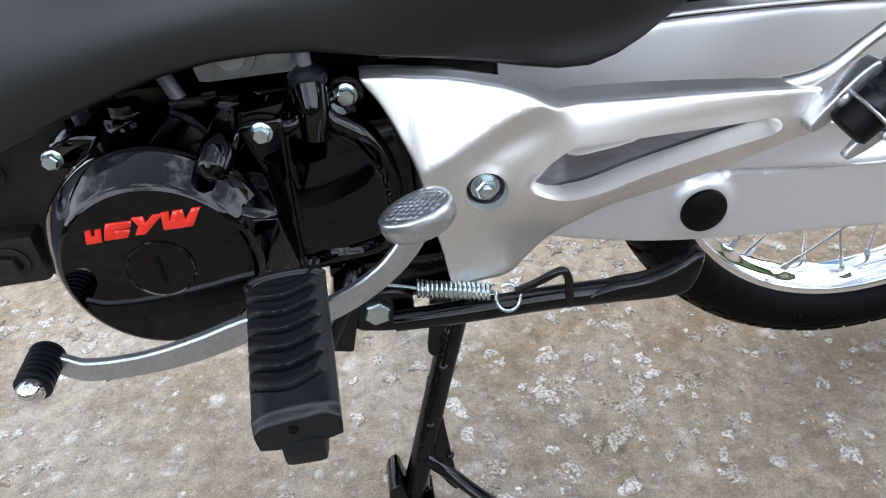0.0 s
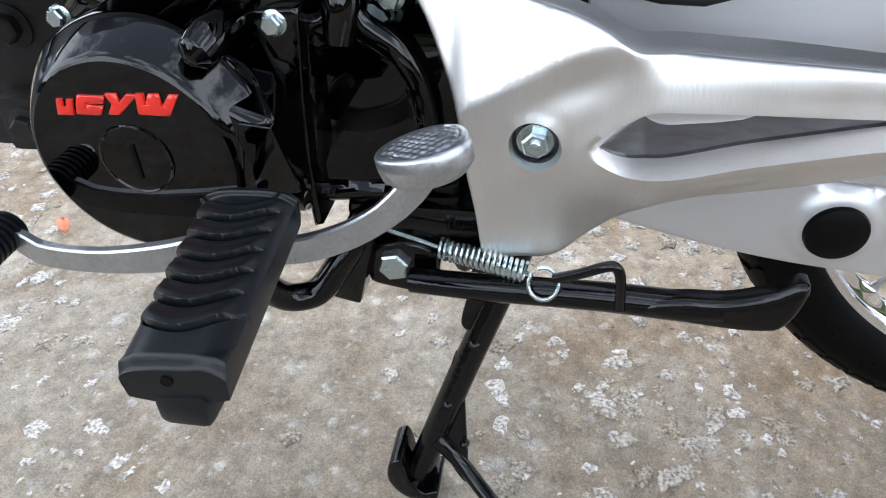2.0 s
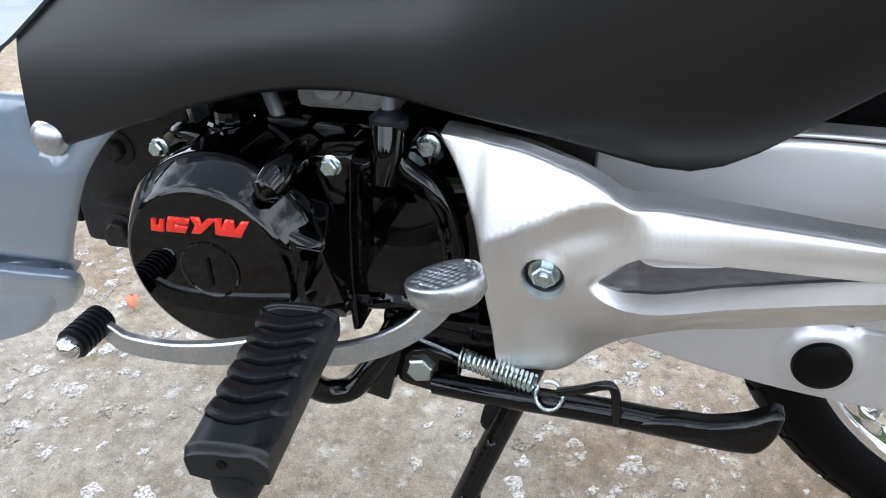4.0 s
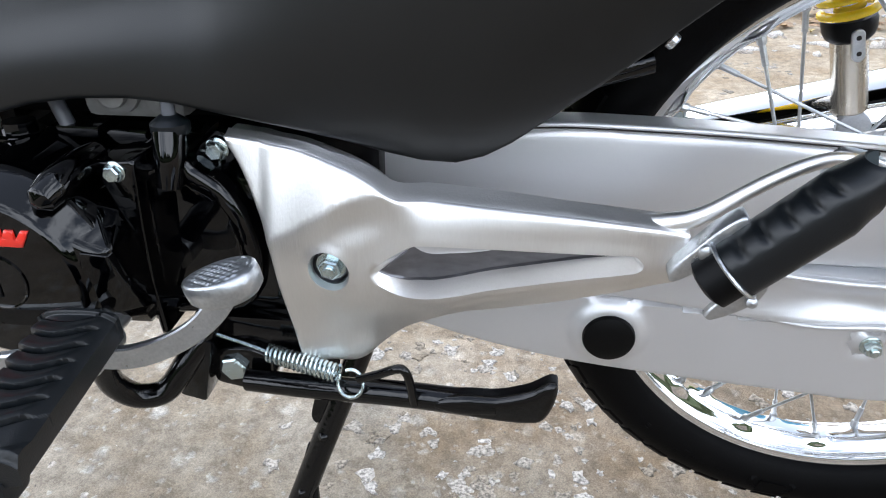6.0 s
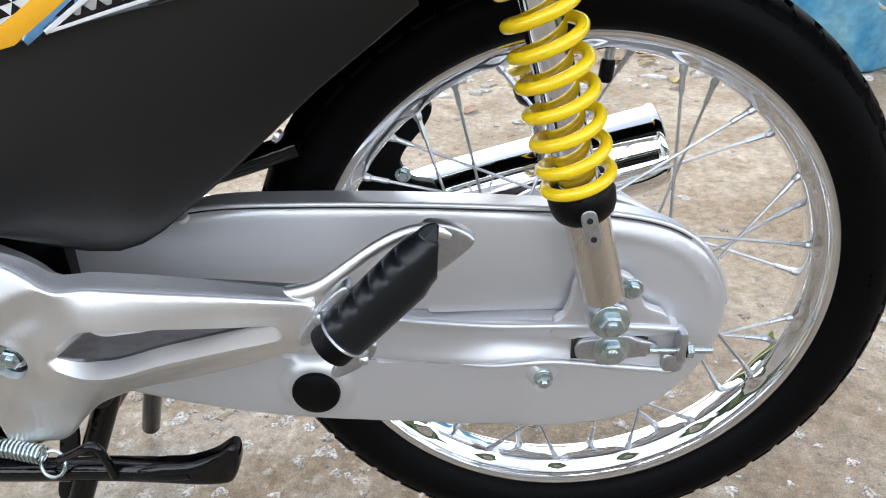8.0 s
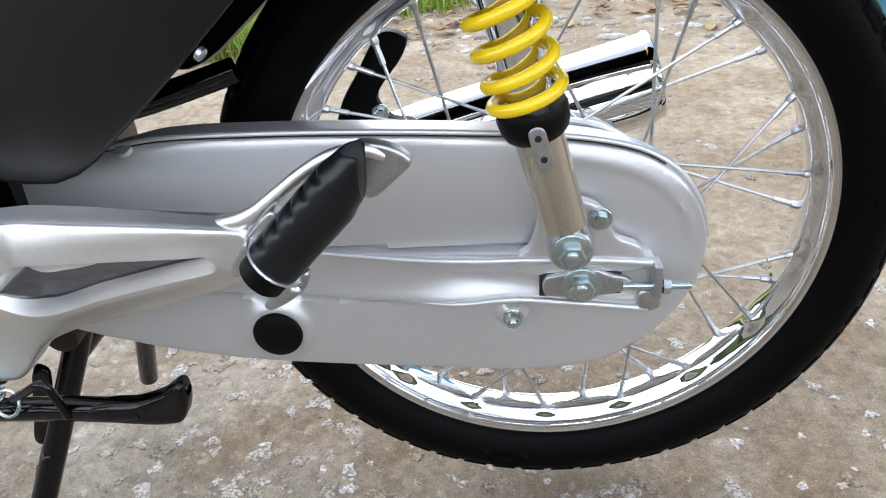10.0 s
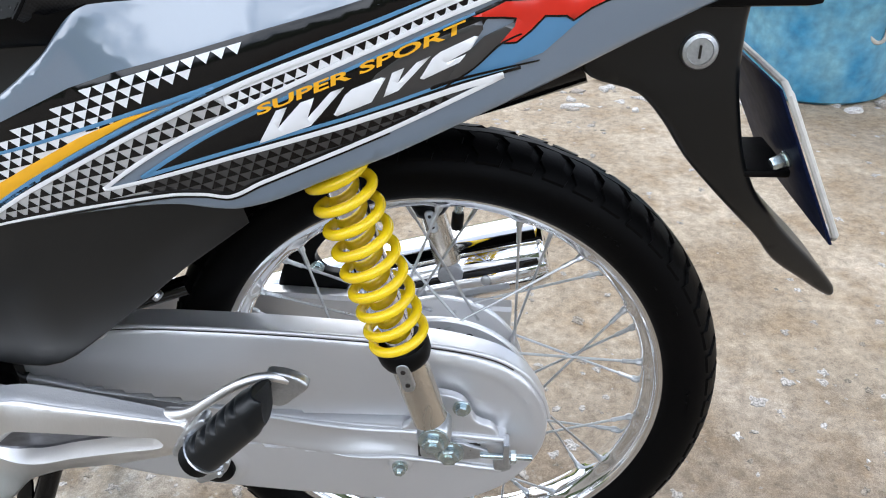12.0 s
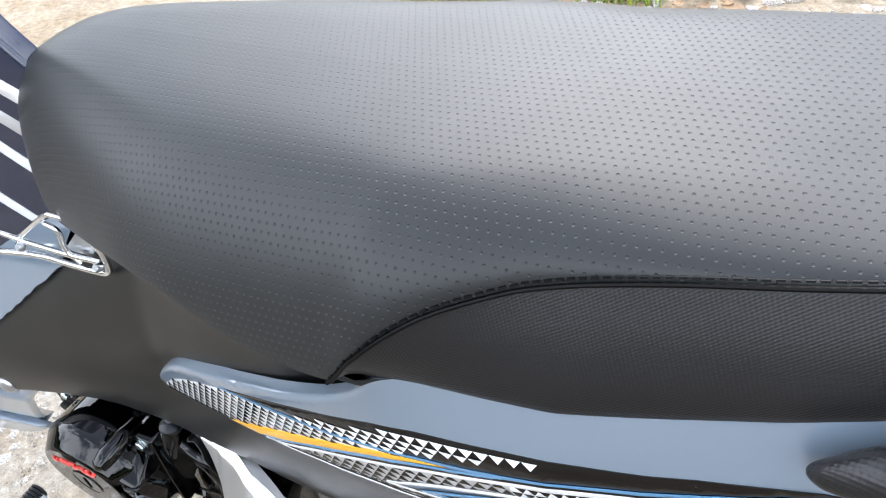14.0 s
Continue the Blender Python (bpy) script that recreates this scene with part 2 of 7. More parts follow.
def ground_material():
    m = material("worn_ground", (0.36, 0.315, 0.255), 0.9)
    n, l = m.node_tree.nodes, m.node_tree.links
    p = n["Principled BSDF"]
    co = n.new("ShaderNodeTexCoord")

    def noise_of(s, detail, rough=0.5):
        t = n.new("ShaderNodeTexNoise")
        t.inputs["Scale"].default_value, t.inputs["Detail"].default_value, t.inputs["Roughness"].default_value = s, detail, rough
        l.new(co.outputs["Object"], t.inputs["Vector"])
        return t.outputs["Fac"]

    def ramp(fac, stops):
        r = n.new("ShaderNodeValToRGB")
        e = r.color_ramp.elements
        while len(e) < len(stops):
            e.new(0.5)
        for k, (pos, c) in zip(e, stops):
            k.position, k.color = pos, (*c, 1)
        l.new(fac, r.inputs["Fac"])
        return r.outputs["Color"]

    def mix(fac, a, b, mode="MIX"):
        x = n.new("ShaderNodeMix")
        x.data_type, x.blend_type = "RGBA", mode
        for i, v in ((0, fac), (6, a), (7, b)):
            if isinstance(v, float):
                x.inputs[i].default_value = v
            else:
                l.new(v, x.inputs[i])
        return x.outputs[2]

    # uneven edges: the pattern's own place is pushed about by noise
    push = n.new("ShaderNodeTexNoise")
    push.inputs["Scale"].default_value, push.inputs["Detail"].default_value = 110, 6
    l.new(co.outputs["Object"], push.inputs["Vector"])
    moved = n.new("ShaderNodeVectorMath")
    moved.operation = "MULTIPLY_ADD"
    moved.inputs[1].default_value = (0.014, 0.014, 0.0)
    l.new(push.outputs["Color"], moved.inputs[0])
    l.new(co.outputs["Object"], moved.inputs[2])

    def chips(scale, lo, hi, r0, r1):
        """Random cells of a broken pattern, shrunk to separate chips."""
        v = n.new("ShaderNodeTexVoronoi")
        v.inputs["Scale"].default_value = scale
        l.new(moved.outputs["Vector"], v.inputs["Vector"])
        one = n.new("ShaderNodeSeparateXYZ")
        l.new(v.outputs["Color"], one.inputs["Vector"])
        return mix(1.0, ramp(one.outputs["X"], [(lo, (0, 0, 0)), (hi, (1, 1, 1))]), ramp(v.outputs["Distance"], [(r0, (1, 1, 1)), (r1, (0, 0, 0))]), "MULTIPLY")

    def colour(c):
        k = n.new("ShaderNodeRGB")
        k.outputs[0].default_value = (*c, 1)
        return k.outputs[0]

    big = ramp(noise_of(2.4, 6, 0.6), [(0.32, (0.225, 0.192, 0.148)), (0.50, (0.32, 0.283, 0.228)), (0.66, (0.40, 0.365, 0.312))])
    brown = ramp(noise_of(6.5, 8, 0.68), [(0.46, (0, 0, 0)), (0.64, (1, 1, 1))])
    mid = ramp(noise_of(55, 12, 0.80), [(0.38, (0.18, 0.175, 0.17)), (0.50, (0.5, 0.5, 0.5)), (0.62, (0.80, 0.80, 0.795))])
    fine = ramp(noise_of(520, 5, 0.8), [(0.38, (0.16, 0.15, 0.14)), (0.50, (0.5, 0.5, 0.5)), (0.62, (0.84, 0.84, 0.84))])
    base = mix(brown, big, colour((0.235, 0.188, 0.130)))
    base = mix(0.50, base, mid, "OVERLAY")
    base = mix(0.38, base, fine, "OVERLAY")
    # the yard's far half is paler sand, the near half worn concrete
    sep = n.new("ShaderNodeSeparateXYZ")
    l.new(co.outputs["Object"], sep.inputs["Vector"])
    add = n.new("ShaderNodeMath")
    add.operation = "MULTIPLY_ADD"
    add.inputs[1].default_value = 0.7
    l.new(noise_of(1.8, 5, 0.6), add.inputs[0])
    l.new(sep.outputs["Y"], add.inputs[2])
    plain = base
    grey = mix(0.45, mix(0.7, colour((0.43, 0.416, 0.385)), mid, "OVERLAY"), fine, "OVERLAY")
    patch = ramp(noise_of(9.0, 4, 0.6), [(0.40, (0, 0, 0)), (0.56, (1, 1, 1))])
    large = mix(1.0, chips(34, 0.66, 0.76, 0.18, 0.42), patch, "MULTIPLY")
    middle = chips(62, 0.84, 0.88, 0.20, 0.38)
    small = chips(120, 0.78, 0.82, 0.22, 0.40)
    calm = n.new("ShaderNodeMath")
    calm.operation = "MULTIPLY_ADD"
    calm.inputs[1].default_value = 0.5
    l.new(noise_of(3.1, 5, 0.6), calm.inputs[0])
    l.new(sep.outputs["X"], calm.inputs[2])
    few = ramp(calm.outputs[0], [(0.22, (1, 1, 1)), (0.50, (0.22, 0.22, 0.22))])
    large, middle, small = [mix(1.0, k, few, "MULTIPLY") for k in (large, middle, small)]
    base = mix(large, base, grey)
    base = mix(mix(0.25, middle, colour((0, 0, 0))), base, grey)
    base = mix(mix(0.45, small, colour((0, 0, 0))), base, grey)
    dark = chips(95, 0.90, 0.92, 0.16, 0.32)
    base = mix(mix(0.5, dark, colour((0, 0, 0))), base, colour((0.10, 0.085, 0.065)))
    base = mix(ramp(add.outputs[0], [(0.55, (0, 0, 0)), (0.95, (0.8, 0.8, 0.8))]), base, plain)
    zone = ramp(add.outputs[0], [(0.38, (0.90, 0.895, 0.885)), (0.85, (1.20, 1.11, 0.99))])
    base = mix(1.0, base, zone, "MULTIPLY")
    # a damp, browner stretch of the yard beside the rear wheel
    east = n.new("ShaderNodeMath")
    east.operation = "MULTIPLY_ADD"
    east.inputs[1].default_value = 0.8
    l.new(noise_of(3.1, 5, 0.6), east.inputs[0])
    l.new(sep.outputs["X"], east.inputs[2])
    damp = ramp(east.outputs[0], [(0.0, (1.08, 1.08, 1.08)), (0.20, (0.99, 0.92, 0.85))])
    edge = ramp(add.outputs[0], [(0.45, (1, 1, 1)), (0.75, (0, 0, 0))])
    base = mix(edge, base, mix(1.0, base, damp, "MULTIPLY"))
    # unseen ground on the near side is darkened in colour, for dark reflections in gloss parts
    south = n.new("ShaderNodeMath")
    south.operation = "ADD"
    south.inputs[1].default_value = 1.0
    l.new(add.outputs[0], south.inputs[0])
    near_dark = ramp(south.outputs[0], [(0.70, (1, 1, 1)), (0.86, (0, 0, 0))])
    base = mix(near_dark, base, mix(1.0, base, colour((0.58, 0.57, 0.56)), "MULTIPLY"))
    l.new(base, p.inputs["Base Color"])
    k = n.new("ShaderNodeBump")
    k.inputs["Strength"].default_value, k.inputs["Distance"].default_value = 0.75, 0.004
    h = mix(0.30, mix(0.35, mid, fine), large)
    l.new(h, k.inputs["Height"])
    l.new(k.outputs["Normal"], p.inputs["Normal"])
    return m


GROUND = ground_material()


def piece_material(name, a, b, rough=0.85):
    """Colour drawn from two ends for each loose island, with grain."""
    m = material(name, a, rough, bump=0.6, bscale=180)
    n, l = m.node_tree.nodes, m.node_tree.links
    geo = n.new("ShaderNodeNewGeometry")
    x = n.new("ShaderNodeMix")
    x.data_type = "RGBA"
    x.inputs[6].default_value, x.inputs[7].default_value = (*a, 1), (*b, 1)
    l.new(geo.outputs["Random Per Island"], x.inputs[0])
    t = n.new("ShaderNodeTexNoise")
    t.inputs["Scale"].default_value, t.inputs["Detail"].default_value = 320, 6
    co = n.new("ShaderNodeTexCoord")
    l.new(co.outputs["Object"], t.inputs["Vector"])
    y = n.new("ShaderNodeMix")
    y.data_type, y.blend_type = "RGBA", "OVERLAY"
    y.inputs[0].default_value = 0.55
    spread = n.new("ShaderNodeMapRange")
    spread.inputs["From Min"].default_value, spread.inputs["From Max"].default_value = 0.36, 0.64
    l.new(t.outputs["Fac"], spread.inputs["Value"])
    l.new(x.outputs[2], y.inputs[6])
    l.new(spread.outputs["Result"], y.inputs[7])
    l.new(y.outputs[2], n["Principled BSDF"].inputs["Base Color"])
    return m


STONES = piece_material("pale_stones", (0.42, 0.40, 0.37), (0.20, 0.168, 0.125))
GRASS = piece_material("grass_blades", (0.16, 0.30, 0.03), (0.34, 0.38, 0.06), 0.6)
TREES = material("far_foliage", (0.045, 0.07, 0.025), 0.8, grain=0.4, scale=3, mottle=0.8, mscale=0.7, tint=(0.09, 0.10, 0.06))
RUBBLE = piece_material("rubble_pieces", (0.55, 0.53, 0.50), (0.25, 0.20, 0.15))
LITTER = piece_material("dry_leaf_litter", (0.40, 0.26, 0.13), (0.20, 0.12, 0.06), 0.7)


# ---- helpers of this scene ----
from mathutils import geometry as geo2d


def mesh_of(name, verts, faces, mats, smooth=True, angle=38, indices=None, uv=None):
    me = bpy.data.meshes.new(name)
    me.from_pydata([tuple(v) for v in verts], [], [tuple(f) for f in faces])
    for m in mats if isinstance(mats, (list, tuple)) else [mats]:
        me.materials.append(m)
    if indices is not None:
        me.polygons.foreach_set("material_index", indices)
    if uv is not None:
        lay = me.uv_layers.new(name="UVMap")
        vi = np.empty(len(me.loops), dtype=np.int32)
        me.loops.foreach_get("vertex_index", vi)
        lay.data.foreach_set("uv", np.asarray(uv, dtype=np.float32)[vi].ravel())
    if smooth:
        me.polygons.foreach_set("use_smooth", [True] * len(me.polygons))
        me.set_sharp_from_angle(angle=radians(angle))
    me.update()
    return me


def fix_normals(me):
    bm = bmesh.new()
    bm.from_mesh(me)
    bmesh.ops.recalc_face_normals(bm, faces=bm.faces)
    bm.to_mesh(me)
    bm.free()
    return me


def under(ob, parent):
    ob.parent = parent
    ob.matrix_parent_inverse = parent.matrix_world.inverted()
    return ob


def part(name, me, parent, label=""):
    ob = under(new(name, me), parent)
    return tagged(ob, label) if label else ob


def thing(name, base, label, category, **kw):
    ob = new(name)
    ob.location, ob.empty_display_size = base, 0.05
    bpy.context.view_layer.update()
    return tagged(ob, label, category, **kw)


def curve_pts(pts, n=6, closed=False):
    """A smooth line through the points (any dimension)."""
    P = np.array(pts, float)
    k = len(P)
    out = []
    for i in range(k if closed else k - 1):
        if closed:
            a, b, c, d = P[(i - 1) % k], P[i], P[(i + 1) % k], P[(i + 2) % k]
        else:
            a, b, c, d = P[max(i - 1, 0)], P[i], P[i + 1], P[min(i + 2, k - 1)]
        # tangents scaled by the neighbours' lengths, so that close points make tight corners
        lb = np.linalg.norm(c - b) + 1e-9
        t1 = (c - a) / (np.linalg.norm(b - a) + lb) * lb
        t2 = (d - b) / (np.linalg.norm(d - c) + lb) * lb
        for s in np.linspace(0, 1, n, endpoint=False):
            h1, h2, h3, h4 = 2 * s**3 - 3 * s**2 + 1, s**3 - 2 * s**2 + s, -2 * s**3 + 3 * s**2, s**3 - s**2
            out.append(h1 * b + h2 * t1 + h3 * c + h4 * t2)
    if not closed:
        out.append(P[-1])
    return np.array(out)


def inside(poly, q):
    x, y = q[:, 0], q[:, 1]
    r = np.zeros(len(q), bool)
    a = poly
    b = np.roll(poly, -1, 0)
    for (x1, y1), (x2, y2) in zip(a, b):
        if y1 == y2:
            continue
        hit = ((y1 > y) != (y2 > y)) & (x < (x2 - x1) * (y - y1) / (y2 - y1) + x1)
        r ^= hit
    return r


def dist(poly, q, closed=True):
    a = poly if closed else poly[:-1]
    b = np.roll(poly, -1, 0) if closed else poly[1:]
    best = np.full(len(q), 1e9)
    for p, r in zip(a, b):
        e = r - p
        t = np.clip(((q - p) @ e) / (e @ e + 1e-12), 0, 1)
        best = np.minimum(best, np.linalg.norm(q - p - t[:, None] * e, axis=1))
    return best


def resample(poly, step):
    out = []
    poly = np.array(poly, float)
    for p, q in zip(poly, np.roll(poly, -1, 0)):
        k = max(1, int(round(np.linalg.norm(q - p) / step)))
        out += [p + (q - p) * i / k for i in range(k)]
    return np.array(out)


def sheet(name, outline, f, mats, r=0.006, depth=0.02, step=0.006, holes=(), extra=(), smooth=5, pick=None, angle=38, back=True, uv=False):
    """A solid whose front is the surface y = f(x, z) inside an outline in x and z, with edges rounded by r, and depth behind it.
    extra: more lines along which the net has points. pick: f(x, z) giving the material's index."""
    loop = curve_pts(outline, smooth, True) if smooth else np.array(outline, float)
    loop = resample(loop, step)
    loops = [loop] + [resample(np.array(h, float), step) for h in holes]
    pts, edges = [], []
    for lp in loops:
        k = len(pts)
        pts += list(lp)
        edges += [(k + i, k + (i + 1) % len(lp)) for i in range(len(lp))]
    nb = len(pts)
    lo, hi = loop.min(0), loop.max(0)
    gx = np.arange(lo[0], hi[0], step)
    gz = np.arange(lo[1], hi[1], step * 0.87)
    grid = np.array([(x + (step / 2 if j % 2 else 0), z) for j, z in enumerate(gz) for x in gx])
    if not len(grid):
        grid = np.zeros((0, 2))

    def dmin(q):
        d = dist(loop, q)
        for h in loops[1:]:
            d = np.minimum(d, dist(h, q))
        return d

    def ok(q):
        m = inside(loop, q)
        for h in loops[1:]:
            m &= ~inside(h, q)
        return m

    cand = []
    for lp in loops:
        t = np.roll(lp, -1, 0) - np.roll(lp, 1, 0)
        nrm = np.stack([-t[:, 1], t[:, 0]], 1) / (np.linalg.norm(t, axis=1)[:, None] + 1e-12)
        for sgn in (1, -1):
            for a in (0.12, 0.4, 0.8):
                q = lp + nrm * sgn * a * r
                m = ok(q)
                m[m] &= dmin(q[m]) > 0.93 * a * r
                cand.append(q[m])
    for ln in extra:
        q = np.array(ln, float)
        m = ok(q)
        m[m] &= dmin(q[m]) > step * 0.4
        cand.append(q[m])
    m = ok(grid)
    m[m] &= dmin(grid[m]) > max(r * 1.05, step * 0.55)
    g = grid[m]
    for ln in extra:
        if len(g):
            g = g[dist(np.array(ln, float), g, False) > step * 0.5]
    allp = np.concatenate([np.array(pts), *cand, g])
    key = np.round(allp / 2e-5).astype(np.int64)
    _, first = np.unique(key[nb:], axis=0, return_index=True)
    allp = np.concatenate([allp[:nb], allp[nb:][np.sort(first)]])
    vs, es, fs, *_ = geo2d.delaunay_2d_cdt([Vector(p) for p in allp], edges, [], 0, 1e-7)
    V = np.array([tuple(v) for v in vs])
    F = np.array([tuple(t) for t in fs])
    cen = V[F].mean(1)
    F = F[ok(cen)]
    d = dmin(V)
    y = f(V[:, 0], V[:, 1]) + r * (1 - np.sqrt(np.clip(1 - (1 - np.clip(d / r, 0, 1)) ** 2, 0, 1)))
    yb = np.full(len(V), 0.0) + f(V[:, 0], V[:, 1]) + depth
    N = len(V)
    verts = np.concatenate([np.c_[V[:, 0], y, V[:, 1]], np.c_[V[:, 0], yb, V[:, 1]]])
    # winding so that the front faces -y
    a, b, c = V[F[:, 0]], V[F[:, 1]], V[F[:, 2]]
    ccw = (b[:, 0] - a[:, 0]) * (c[:, 1] - a[:, 1]) - (b[:, 1] - a[:, 1]) * (c[:, 0] - a[:, 0]) > 0
    F[~ccw] = F[~ccw][:, ::-1]
    count = {}
    for t in F:
        for i, j in ((t[0], t[1]), (t[1], t[2]), (t[2], t[0])):
            count[(i, j)] = 1
    walls = [(j, i, i + N, j + N) for (i, j) in count if (j, i) not in count]
    faces = [tuple(t) for t in F] + walls + ([tuple(t[::-1] + N) for t in F] if back else [])
    idx = None
    if pick is not None:
        c = V[F].mean(1)
        idx = list(pick(c[:, 0], c[:, 1]).astype(int)) + [0] * (len(faces) - len(F))
    return mesh_of(name, verts, faces, mats, angle=angle, indices=idx, uv=np.r_[V, V] if uv else None)


def basis(axis):
    w = Vector(axis).normalized()
    u = w.orthogonal().normalized()
    return u, w.cross(u), w


def lathe(name, base, axis, prof, mats, n=32, pick=None, angle=38, caps=True):
    """Turns a profile of (distance along the axis, radius) round an axis from base."""
    u, v, w = basis(axis)
    base = Vector(base)
    verts, faces, idx = [], [], []
    for h, r in prof:
        for i in range(n):
            a = 2 * math.pi * i / n
            verts.append(base + w * h + (u * math.cos(a) + v * math.sin(a)) * r)
    for k in range(len(prof) - 1):
        for i in range(n):
            j = (i + 1) % n
            faces.append((k * n + i, k * n + j, (k + 1) * n + j, (k + 1) * n + i))
            idx.append(pick(k) if pick else 0)
    for k, flip in ((0, True), (len(prof) - 1, False)):
        if caps and prof[k][1] > 1e-6:
            ring = [k * n + i for i in range(n)]
            faces.append(ring[::-1] if flip else ring)
            idx.append(pick(min(k, len(prof) - 2)) if pick else 0)
    return mesh_of(name, verts, faces, mats, angle=angle, indices=idx)


def tube(name, pts, radius, mats, n=12, smooth=6, squash=None, closed=False, caps=True, angle=40):
    """A round bar along a line; radius may be a list. squash = (width, height, up): a flat bar instead."""
    P = curve_pts(pts, smooth, closed) if smooth else np.array(pts, float)
    R = np.interp(np.linspace(0, 1, len(P)), np.linspace(0, 1, len(radius)), radius) if isinstance(radius, (list, tuple)) else np.full(len(P), radius)
    verts, faces = [], []
    up = None
    for i, p in enumerate(P):
        if closed:
            t = Vector(P[(i + 1) % len(P)] - P[i - 1])
        else:
            t = Vector(P[min(i + 1, len(P) - 1)] - P[max(i - 1, 0)])
        t.normalize()
        if squash:
            side = Vector(squash[2]).normalized()
            side = (side - t * side.dot(t)).normalized()
            up = side.cross(t).normalized()
            w, h = squash[0] / 2, squash[1] / 2
            b = min(w, h) * 0.35
            for a, c in ((w - b, h), (w, h - b), (w, -h + b), (w - b, -h), (-w + b, -h), (-w, -h + b), (-w, h - b), (-w + b, h)):
                verts.append(Vector(p) + side * a * R[i] + up * c * R[i])
            continue
        if up is None:
            up = t.orthogonal().normalized()
        up = (up - t * up.dot(t)).normalized()
        side = t.cross(up)
        for k in range(n):
            a = 2 * math.pi * k / n
            verts.append(Vector(p) + (up * math.cos(a) + side * math.sin(a)) * R[i])
    m = 8 if squash else n
    L = len(P)
    for i in range(L if closed else L - 1):
        q = (i + 1) % L
        for k in range(m):
            j = (k + 1) % m
            faces.append((i * m + k, i * m + j, q * m + j, q * m + k))
    if caps and not closed:
        faces.append(tuple(range(m))[::-1])
        faces.append(tuple((L - 1) * m + k for k in range(m)))
    return fix_normals(mesh_of(name, verts, faces, mats, angle=angle))


def box(name, lo, hi, mats, bevel=0.003, turn=None, segs=2):
    bm = bmesh.new()
    bmesh.ops.create_cube(bm, size=1)
    c, s = (Vector(lo) + Vector(hi)) / 2, Vector(hi) - Vector(lo)
    bmesh.ops.scale(bm, vec=s, verts=bm.verts)
    if bevel:
        bmesh.ops.bevel(bm, geom=bm.edges[:], offset=bevel, segments=segs, affect="EDGES", profile=0.6)
    m = Matrix.Translation(c) @ (turn.to_4x4() if turn else Matrix())
    bmesh.ops.transform(bm, matrix=m, verts=bm.verts)
    me = bpy.data.meshes.new(name)
    bm.to_mesh(me)
    bm.free()
    me.materials.append(mats)
    me.polygons.foreach_set("use_smooth", [True] * len(me.polygons))
    me.set_sharp_from_angle(angle=radians(35))
    return me


def merge(name, meshes):
    """Joins meshes of one part into one mesh."""
    bm = bmesh.new()
    mats = []
    for me in meshes:
        slots = []
        for m in me.materials:
            if m not in mats:
                mats.append(m)
            slots.append(mats.index(m))
        k = len(bm.faces)
        bm.from_mesh(me)
        bm.faces.ensure_lookup_table()
        for f in bm.faces[k:]:
            f.material_index = slots[f.material_index] if slots else 0
    out = bpy.data.meshes.new(name)
    bm.to_mesh(out)
    bm.free()
    for m in mats:
        out.materials.append(m)
    return out


def hex_bolt(name, at, axis, size, head, mats, washer=0.0, stud=0.0, flange=0.0, turn=0.0):
    """A hexagonal head with chamfered corners, a washer and the end of its stud."""
    u, v, w = basis(axis)
    at = Vector(at)
    verts, faces = [], []
    rings = []
    if washer:
        rings += [(0, washer, 24), (0.0018, washer, 24), (0.0022, washer * 0.95, 24)]
    base = 0.0022 if washer else 0.0
    if flange:
        rings += [(base, flange, 24), (base + 0.001, flange, 24), (base + 0.002, size, 24)]
        base += 0.002
    out = []
    if rings:
        out.append(lathe(name, at, axis, [(h, r) for h, r, _ in rings] + [(rings[-1][0], 0.0)], mats, 24))
    for h, r in ((base, size), (base + head * 0.8, size), (base + head, size * 0.84)):
        for k in range(6):
            a = math.pi / 3 * k + turn
            verts.append(at + w * h + (u * math.cos(a) + v * math.sin(a)) * r)
    for g in range(2):
        for k in range(6):
            j = (k + 1) % 6
            faces.append((g * 6 + k, g * 6 + j, g * 6 + 6 + j, g * 6 + 6 + k))
    faces.append(tuple(range(12, 18)))
    out.append(mesh_of(name, verts, faces, mats, angle=20))
    if stud:
        s = size * 0.5
        out.append(lathe(name, at + w * (base + head), axis, [(0, s), (stud * 0.7, s), (stud, s * 0.75), (stud, 0)], mats, 16))
    return fix_normals(merge(name, out))


def helix(name, a, b, radius, wire, turns, mats, n=8, per=22, closed_ends=0.75, start=0.0):
    """A coil spring between two points, its end turns lying close."""
    a, b = Vector(a), Vector(b)
    u, v, w = basis(b - a)
    L = (b - a).length
    total = turns + 2 * closed_ends
    pts = []
    N = int(total * per)
    flat = wire * 2.02
    run = L - 2 * closed_ends * flat
    for i in range(N + 1):
        s = total * i / N
        if s < closed_ends:
            h = s * flat
        elif s > total - closed_ends:
            h = L - (total - s) * flat
        else:
            h = closed_ends * flat + run * (s - closed_ends) / turns
        ang = 2 * math.pi * s + start
        pts.append(a + w * h + (u * math.cos(ang) + v * math.sin(ang)) * radius)
    return tube(name, pts, wire, mats, n=n, smooth=0)


def table(xs, ys):
    return lambda x: np.interp(x, xs, ys)


